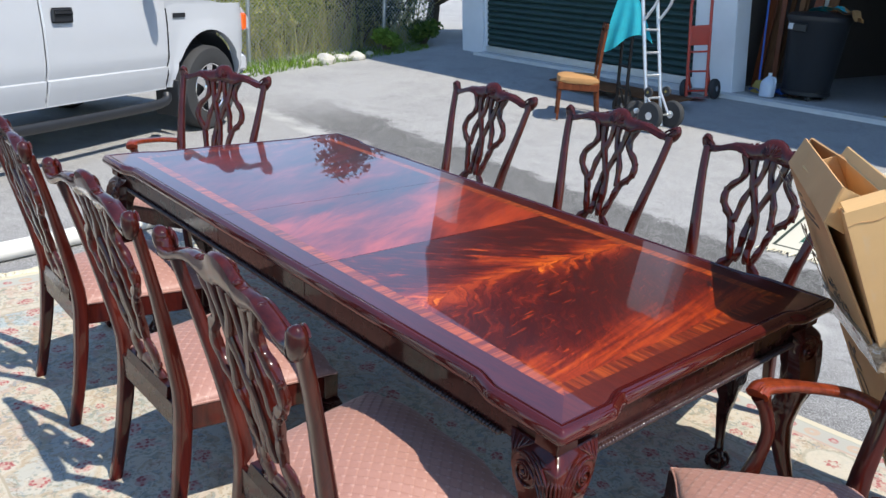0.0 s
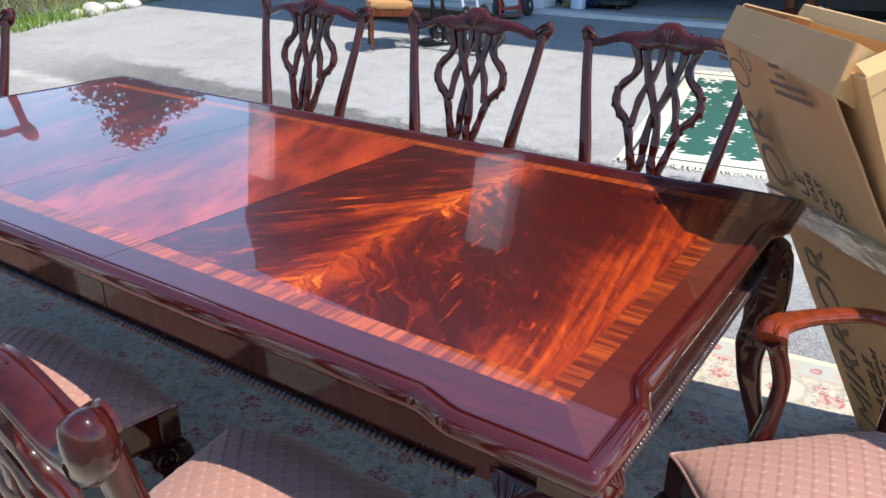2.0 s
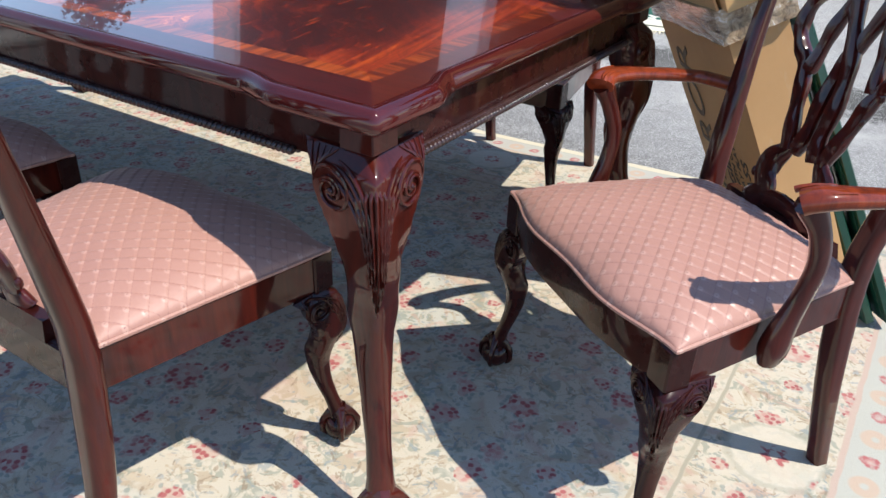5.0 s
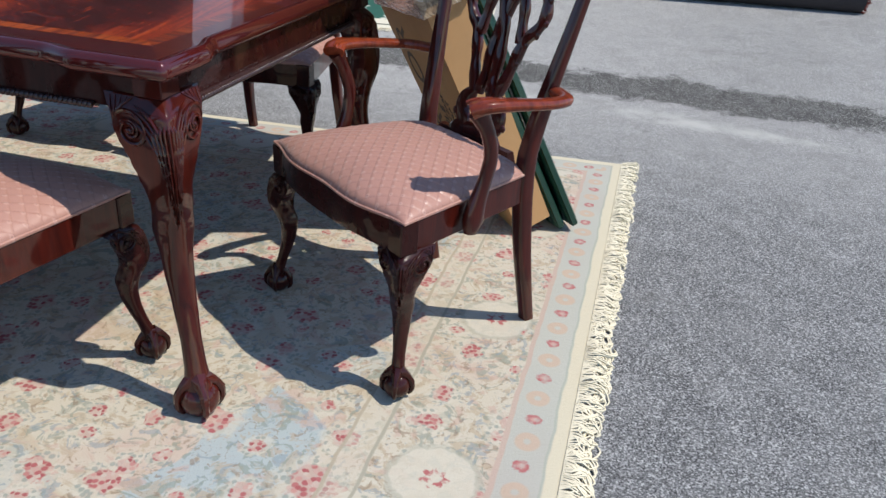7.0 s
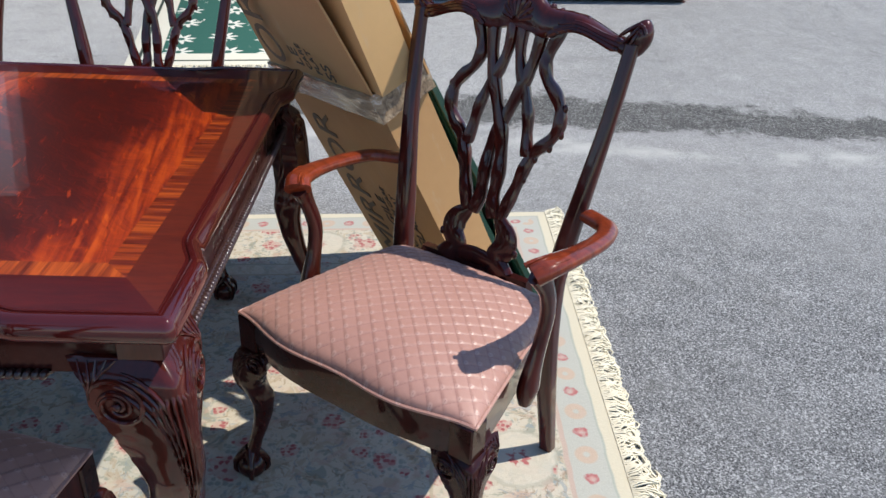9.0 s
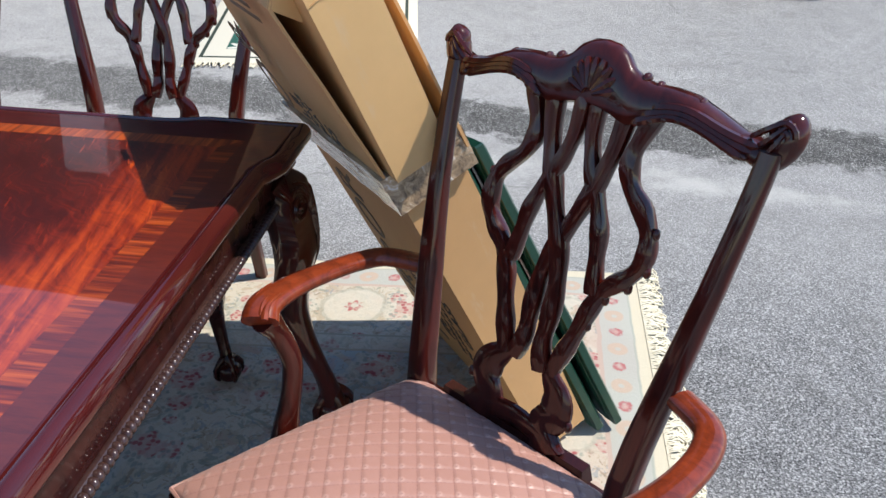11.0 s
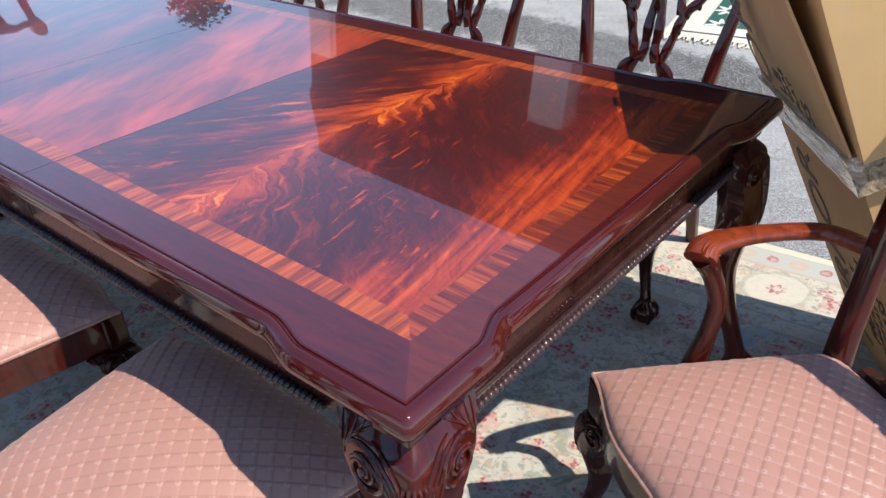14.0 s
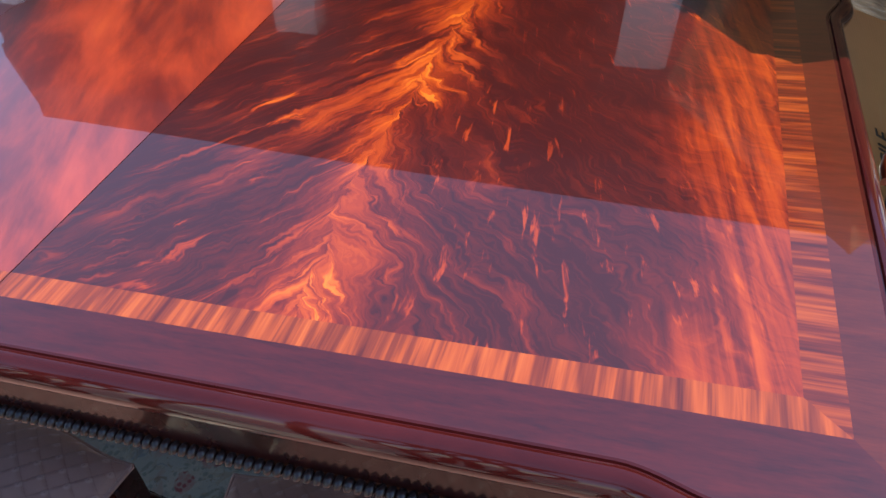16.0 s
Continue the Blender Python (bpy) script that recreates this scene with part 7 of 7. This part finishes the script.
def make_pickup():
    car = thing("pickup_truck", "white pickup truck parked on the asphalt", "pickup truck", pose(-7.08, 2.37, 0, 0, 0, 28.9) @ Matrix.Scale(1.075, 4))
    W = 1.96
    parts = (("front_wing", arch_panel(-0.57, 0.76, 0.48, 1.20, (0.0, 0.46), 0.50)), ("front_door", panel_grid(-1.93, -0.578, 0.45, 1.36)), ("rear_door", panel_grid(-2.90, -1.938, 0.45, 1.36)), ("bed_side", arch_panel(-5.1, -2.92, 0.48, 1.38, (-3.95, 0.46), 0.50)))
    for name, s in parts:
        p = part(name, s, CAR_WHITE, car, "glossy white painted panel", 30)
        q = Shape().add([(-W - x, y, z) for x, y, z in s.v], s.f)
        part(name, q, CAR_WHITE, car, "glossy white painted panel", 30)
        if name == "front_door":
            part("door_handle", Shape().box((0.012, -1.76, 1.13), (0.03, 0.20, 0.11), 0.012), BLACK_PLASTIC, p, "black moulded door handle").parent = p
            part("grip", Shape().box((0.034, -1.76, 1.15), (0.016, 0.17, 0.028), 0.007), BLACK_PLASTIC, p)
        if name == "front_wing":
            part("badge", Shape().box((0.008, -0.42, 1.10), (0.008, 0.17, 0.04), 0.003), BLACK_PLASTIC, p, "dark metal badge")
            part("side_marker", Shape().box((-0.048, 0.645, 1.01), (0.05, 0.08, 0.17), 0.014), LAMP_ORANGE, p, "amber side marker lamp")
    # inner shell, bonnet, cab and bed
    shell = Shape()
    shell.box((-W / 2, -0.0, 0.90), (W - 0.70, 1.3, 0.5), 0.04)
    shell.box((-W / 2, -1.75, 0.86), (W - 0.12, 2.30, 0.78), 0.02)
    shell.box((-W / 2, -3.8, 0.80), (W - 0.24, 2.2, 0.25), 0.02)
    part("chassis", shell, BLACK_PLASTIC, car)
    hood = Shape().loft([[(x, f, z + 0.05 * math.cos((x + W / 2) / W * math.pi) ** 2 * k) for x in [-0.06 - (W - 0.12) * i / 8 for i in range(9)]] + [(-W + 0.06, f, z - 0.12), (-0.06, f, z - 0.12)] for f, z, k in ((0.76, 1.04, 0.4), (0.64, 1.15, 0.8), (0.2, 1.21, 1), (-0.58, 1.28, 1))])
    part("bonnet", hood, CAR_WHITE, car)
    cab = Shape().loft([[(-0.045, -0.60, 1.35), (-W + 0.045, -0.60, 1.35), (-W + 0.045, -2.90, 1.35), (-0.045, -2.90, 1.35)], [(-0.20, -1.25, 1.90), (-W + 0.20, -1.25, 1.90), (-W + 0.20, -2.52, 1.90), (-0.20, -2.52, 1.90)], [(-0.30, -1.40, 1.95), (-W + 0.30, -1.40, 1.95), (-W + 0.30, -2.42, 1.95), (-0.30, -2.42, 1.95)]])
    part("cab", cab, CAR_WHITE, car)
    for a, b, c, d in (((-0.85, -1.30, -1.66, -1.66)), ((-1.76, -1.76, -2.45, -2.45))):
        s = Shape().add([(-0.052, a, 1.36), (-0.052, c, 1.36), (-0.186, d, 1.84), (-0.186, b, 1.84), (-0.075, a, 1.36), (-0.075, c, 1.36), (-0.21, d, 1.84), (-0.21, b, 1.84)], [(0, 1, 2, 3), (7, 6, 5, 4), (0, 3, 7, 4), (1, 5, 6, 2), (3, 2, 6, 7), (0, 4, 5, 1)])
        part("side_window", s, GLASS_DARK, car)
    part("bed_rail", Shape().box((-0.06, -3.80, 1.37), (0.10, 2.3, 0.05), 0.015), BLACK_PLASTIC, car)
    part("mirror", Shape().box((0.17, -0.85, 1.45), (0.22, 0.10, 0.30), 0.04), BLACK_PLASTIC, car)
    part("front_bumper", Shape().box((-W / 2, 0.72, 0.58), (W - 0.16, 0.16, 0.22), 0.05), CHROME, car)
    part("bumper_end", Shape().box((-0.12, 0.62, 0.60), (0.16, 0.22, 0.24), 0.06), CAR_WHITE, car)
    step = Shape().tube(spline([(0.02, -0.66, 0.42), (0.055, -0.76, 0.355), (0.06, -1.3, 0.34), (0.06, -2.2, 0.34), (0.055, -2.85, 0.355), (0.02, -2.95, 0.42)], 5), 0.040, 12)
    part("running_board", step, BLACK_PLASTIC, car, "dark tubular side step")
    part("mud_flap", Shape().box((-0.10, -0.50, 0.36), (0.26, 0.02, 0.34), 0.006), BLACK_PLASTIC, car)
    for f in (0.0, -3.95):
        for x, sg in ((-0.10, 1), (-W + 0.10, -1)):
            wheel = tagged(new("wheel"), "")
            wheel.parent = car
            m = pose(x, f, 0.405) @ Matrix.Rotation(math.pi / 2 * sg, 4, "Y")
            prof = [(0.235, -0.13), (0.30, -0.135), (0.38, -0.125), (0.402, -0.09), (0.405, 0.0), (0.402, 0.09), (0.38, 0.125), (0.30, 0.135), (0.245, 0.12), (0.235, 0.05)]
            part("tyre", Shape().disc(prof, 40, m), RUBBER, wheel, "worn black tyre")
            part("rim_well", Shape().disc([(0.225, 0.06), (0.21, 0.03), (0.06, 0.030), (0.02, 0.035)], 32, m), BLACK_STEEL, wheel, "dark brake and rim well")
            r = Shape().tube([m @ Vector((0.232 * math.cos(a), 0.232 * math.sin(a), 0.108)) for a in [2 * math.pi * i / 36 for i in range(37)]], 0.011, 6)
            r.disc([(0.075, 0.03), (0.075, 0.085), (0.055, 0.105), (0.02, 0.110)], 24, m)
            for k in range(6):
                a = k * math.pi / 3
                r.loft([[m @ Vector((math.cos(a) * d - math.sin(a) * s, math.sin(a) * d + math.cos(a) * s, z)) for s in (-w, w) for z in ((zz - 0.03, zz) if s < 0 else (zz, zz - 0.03))] for d, w, zz in ((0.04, 0.030, 0.090), (0.13, 0.032, 0.098), (0.228, 0.044, 0.108))])
            part("rim", r, CHROME, wheel, "silver six-spoke rim")
            part("arch_liner", Shape().loft([[(x + sg * dx, f + 0.475 * math.cos(a), 0.46 + 0.475 * math.sin(a)) for a in [math.pi * i / 16 for i in range(17)]] for dx in (0.06, -0.25)], False, None, False), BLACK_PLASTIC, car)


make_pickup()


# ---- fence and greenery behind the yard ----
def make_fence():
    fence = thing("chain_link_fence", "galvanised chain-link fence with round steel posts along the verge", "fence")
    a, b = Vector((-10.95, -6.0)), Vector((-10.55, 8.3))
    d = (b - a)
    L = d.length
    d.normalize()

    def at(t, z):
        p = a + d * t
        return Vector((p.x, p.y, ground_z(p.x, p.y) * 0.9 + z))

    for k in range(6):
        t = 0.45 + 2.55 * k + 1.5 * (k > 0) * 0
        part("post", Shape().tube([at(t, -0.05), at(t, 2.15)], 0.034, 12), STEEL, fence)
    part("top_rail", Shape().tube([at(L * k / 12, 2.10) for k in range(13)], 0.02, 8), STEEL, fence)
    w = Shape()
    H, step = 2.08, 0.072
    n = int((L + H) / step)
    for k in range(n):
        for sg in (1, -1):
            t0 = k * step - (H if sg > 0 else 0)
            t1 = t0 + sg * H if sg > 0 else t0 - H
            lo, hi = max(0.0, min(t0, t1)), min(L, max(t0, t1))
            if hi - lo < 0.05:
                continue
            zf = lambda t: 0.02 + (t - t0) / (t1 - t0) * H
            m = 4
            w.tube([at(lerp(lo, hi, i / m), zf(lerp(lo, hi, i / m))) for i in range(m + 1)], 0.0042, 3)
    tagged(part("wire_mesh", w, STEEL, fence, "diamond wire mesh", 60), kind="stuff")


make_fence()


def blades(s, x, y, z, h, rnd, wide=0.012, bend=0.4):
    a = rnd.uniform(0, 6.28)
    d = Vector((math.cos(a), math.sin(a), 0))
    q = Vector((-d.y, d.x, 0)) * wide
    b = d * h * bend * rnd.random()
    p = Vector((x, y, z))
    s.add([p - q, p + q, p + b * 0.35 + Vector((0, 0, h * 0.6)) + q * 0.6, p + b * 0.35 + Vector((0, 0, h * 0.6)) - q * 0.6, p + b + Vector((0, 0, h))], [(0, 1, 2, 3), (3, 2, 4)])


def make_verge():
    rnd = random.Random(21)
    g = Shape()
    for k in range(5200):
        y = rnd.uniform(-2.5, 8.0)
        edge = -9.95 - 0.05 * (y - 4.4) + 0.25 * noise.noise((y * 1.3, 0, 0))
        x = rnd.uniform(-10.9, edge)
        blades(g, x, y, ground_z(x, y) - 0.01, rnd.uniform(0.03, 0.15) * (1.2 if y < 6 else 0.8), rnd, 0.009, 1.8)
    tagged(setting("grass_verge", g, GRASS, "green grass along the foot of the fence", 80), kind="stuff")
    w = Shape()
    for k in range(7500):
        y = rnd.uniform(-3.5, 8.6)
        x = rnd.uniform(-13.6, -11.0)
        blades(w, x, y, ground_z(x, y) - 0.02, rnd.uniform(0.3, 1.7) * (0.6 + 0.8 * abs(noise.noise((x * 1.3, y * 1.3, 0)))), rnd, rnd.uniform(0.006, 0.016), 1.3)
    tagged(setting("tall_weeds", w, WEED, "tall dry weeds and stalks behind the fence", 80), kind="stuff")
    for k, (x, y, r) in enumerate(((-10.15, 5.75, 0.13), (-10.20, 6.05, 0.10), (-10.1, 6.30, 0.11), (-10.25, 5.55, 0.08), (-10.3, 6.7, 0.07))):
        s = Shape()
        s.ball((0, 0, 0), (r * 1.3, r, r * 0.8), 12, 9)
        s.v = [tuple(Vector(p) * (1 + 0.35 * noise.noise(Vector(p) * 9 + Vector((k, 0, 0))))) for p in s.v]
        stone = thing("stone", "pale rough stone lying in the grass", "stone", pose(x, y, ground_z(x, y) + r * 0.45, 0, 0, 40 * k), "stones in the verge")
        part("rock", s, ROCK, stone, "", 20)


make_verge()


def leaf_cloud(s, c, r, n, size, rnd):
    """Many small leaves in an uneven clump."""
    for k in range(n):
        u = Vector((rnd.gauss(0, 1), rnd.gauss(0, 1), rnd.gauss(0, 1))).normalized()
        rad = rnd.random() ** 0.45 * (1 + 0.45 * noise.noise(u * 2.3 + Vector(c)))
        p = Vector(c) + Vector((u.x * r[0], u.y * r[1], u.z * r[2])) * rad
        a = Vector((rnd.gauss(0, 1), rnd.gauss(0, 1), rnd.gauss(0, 0.6))).normalized()
        b = a.orthogonal().normalized()
        L = size * rnd.uniform(0.6, 1.3)
        s.add([p - a * L, p + b * L * 0.45, p + a * L, p - b * L * 0.45], [(0, 1, 2, 3)])


def make_tree(x, y, h, spread, leaf, label, seed, n=2600, size=0.11):
    rnd = random.Random(seed)
    z0 = ground_z(x, y) - 0.05
    t = thing("tree", label, "tree", pose(x, y, z0), "trees behind the fence")
    tr = Shape()
    tr.tube(spline([(0, 0, 0), (0.06, 0.03, h * 0.3), (-0.04, 0.05, h * 0.6), (0.03, 0, h * 0.9)], 5), [lerp(0.16, 0.03, i / 15) for i in range(16)], 10)
    cr = Shape()
    for k in range(11):
        a = k * 2.4 + rnd.uniform(-0.4, 0.4)
        zb = h * lerp(0.22, 0.85, k / 10)
        ln = spread * (1 - 0.55 * k / 10) * rnd.uniform(0.75, 1.1)
        e = Vector((math.cos(a) * ln, math.sin(a) * ln, zb + ln * 0.35))
        tr.tube([Vector((0, 0, zb)), Vector((e.x * 0.5, e.y * 0.5, zb + ln * 0.25)), e], [0.05, 0.035, 0.012], 6)
        leaf_cloud(cr, e, (spread * 0.42, spread * 0.42, spread * 0.34), n // 11, size, rnd)
    part("trunk", tr, BARK, t)
    tagged(part("crown", cr, leaf, t, "", 80), kind="stuff")


make_tree(-13.6, 8.7, 3.8, 1.45, LEAVES_DARK, "dark broad-leaved tree growing behind the fence", 1, 7000, 0.075)
make_tree(-12.2, 9.6, 2.6, 1.0, LEAVES_RUSSET, "tree with russet leaves behind the fence", 2)
make_tree(-15.3, 4.75, 3.3, 0.6, LEAVES_RUSSET, "slim tree with russet leaves behind the fence", 3, 1500)
make_tree(-15.2, 1.2, 2.4, 1.2, LEAVES_RUSSET, "tree with russet leaves behind the fence", 4)
make_tree(-15.8, -1.6, 2.3, 1.2, LEAVES, "green tree behind the fence", 5)


def make_bush(x, y, r, leaf, seed, n=900):
    rnd = random.Random(seed)
    b = thing("bush", "leafy green bush by the fence", "bush", pose(x, y, ground_z(x, y) - 0.03), "bushes along the fence")
    st = Shape()
    cr = Shape()
    for k in range(7):
        a = k * 0.9
        e = Vector((math.cos(a) * r * 0.6, math.sin(a) * r * 0.6, r * rnd.uniform(0.7, 1.5)))
        st.tube([(0, 0, 0), e * 0.5, e], [0.025, 0.018, 0.008], 5)
        leaf_cloud(cr, e, (r * 0.55, r * 0.55, r * 0.5), n // 7, 0.055, rnd)
    part("stem", st, BARK, b)
    tagged(part("leaves", cr, leaf, b, "", 80), kind="stuff")


for x, y, r, leaf, sd in ((-11.7, 8.0, 0.9, LEAVES, 31), (-11.3, 7.2, 0.7, LEAVES_DARK, 32), (-12.3, 8.9, 1.2, LEAVES_DARK, 33), (-10.5, 8.05, 0.28, LEAVES, 34), (-12.4, 6.6, 0.9, LEAVES, 35), (-13.0, 5.0, 1.0, LEAVES, 36), (-13.2, 3.0, 1.1, LEAVES_DARK, 37), (-10.35, 7.1, 0.22, GRASS, 38), (-11.8, 6.0, 0.75, SCRUB, 39), (-12.2, 4.6, 0.8, SCRUB, 40), (-11.6, 3.6, 0.7, SCRUB, 41), (-12.0, 7.2, 0.8, SCRUB, 42), (-11.7, 5.3, 0.6, WEED, 43), (-12.9, 6.4, 1.0, SCRUB, 44)):
    make_bush(x, y, r, leaf, sd)
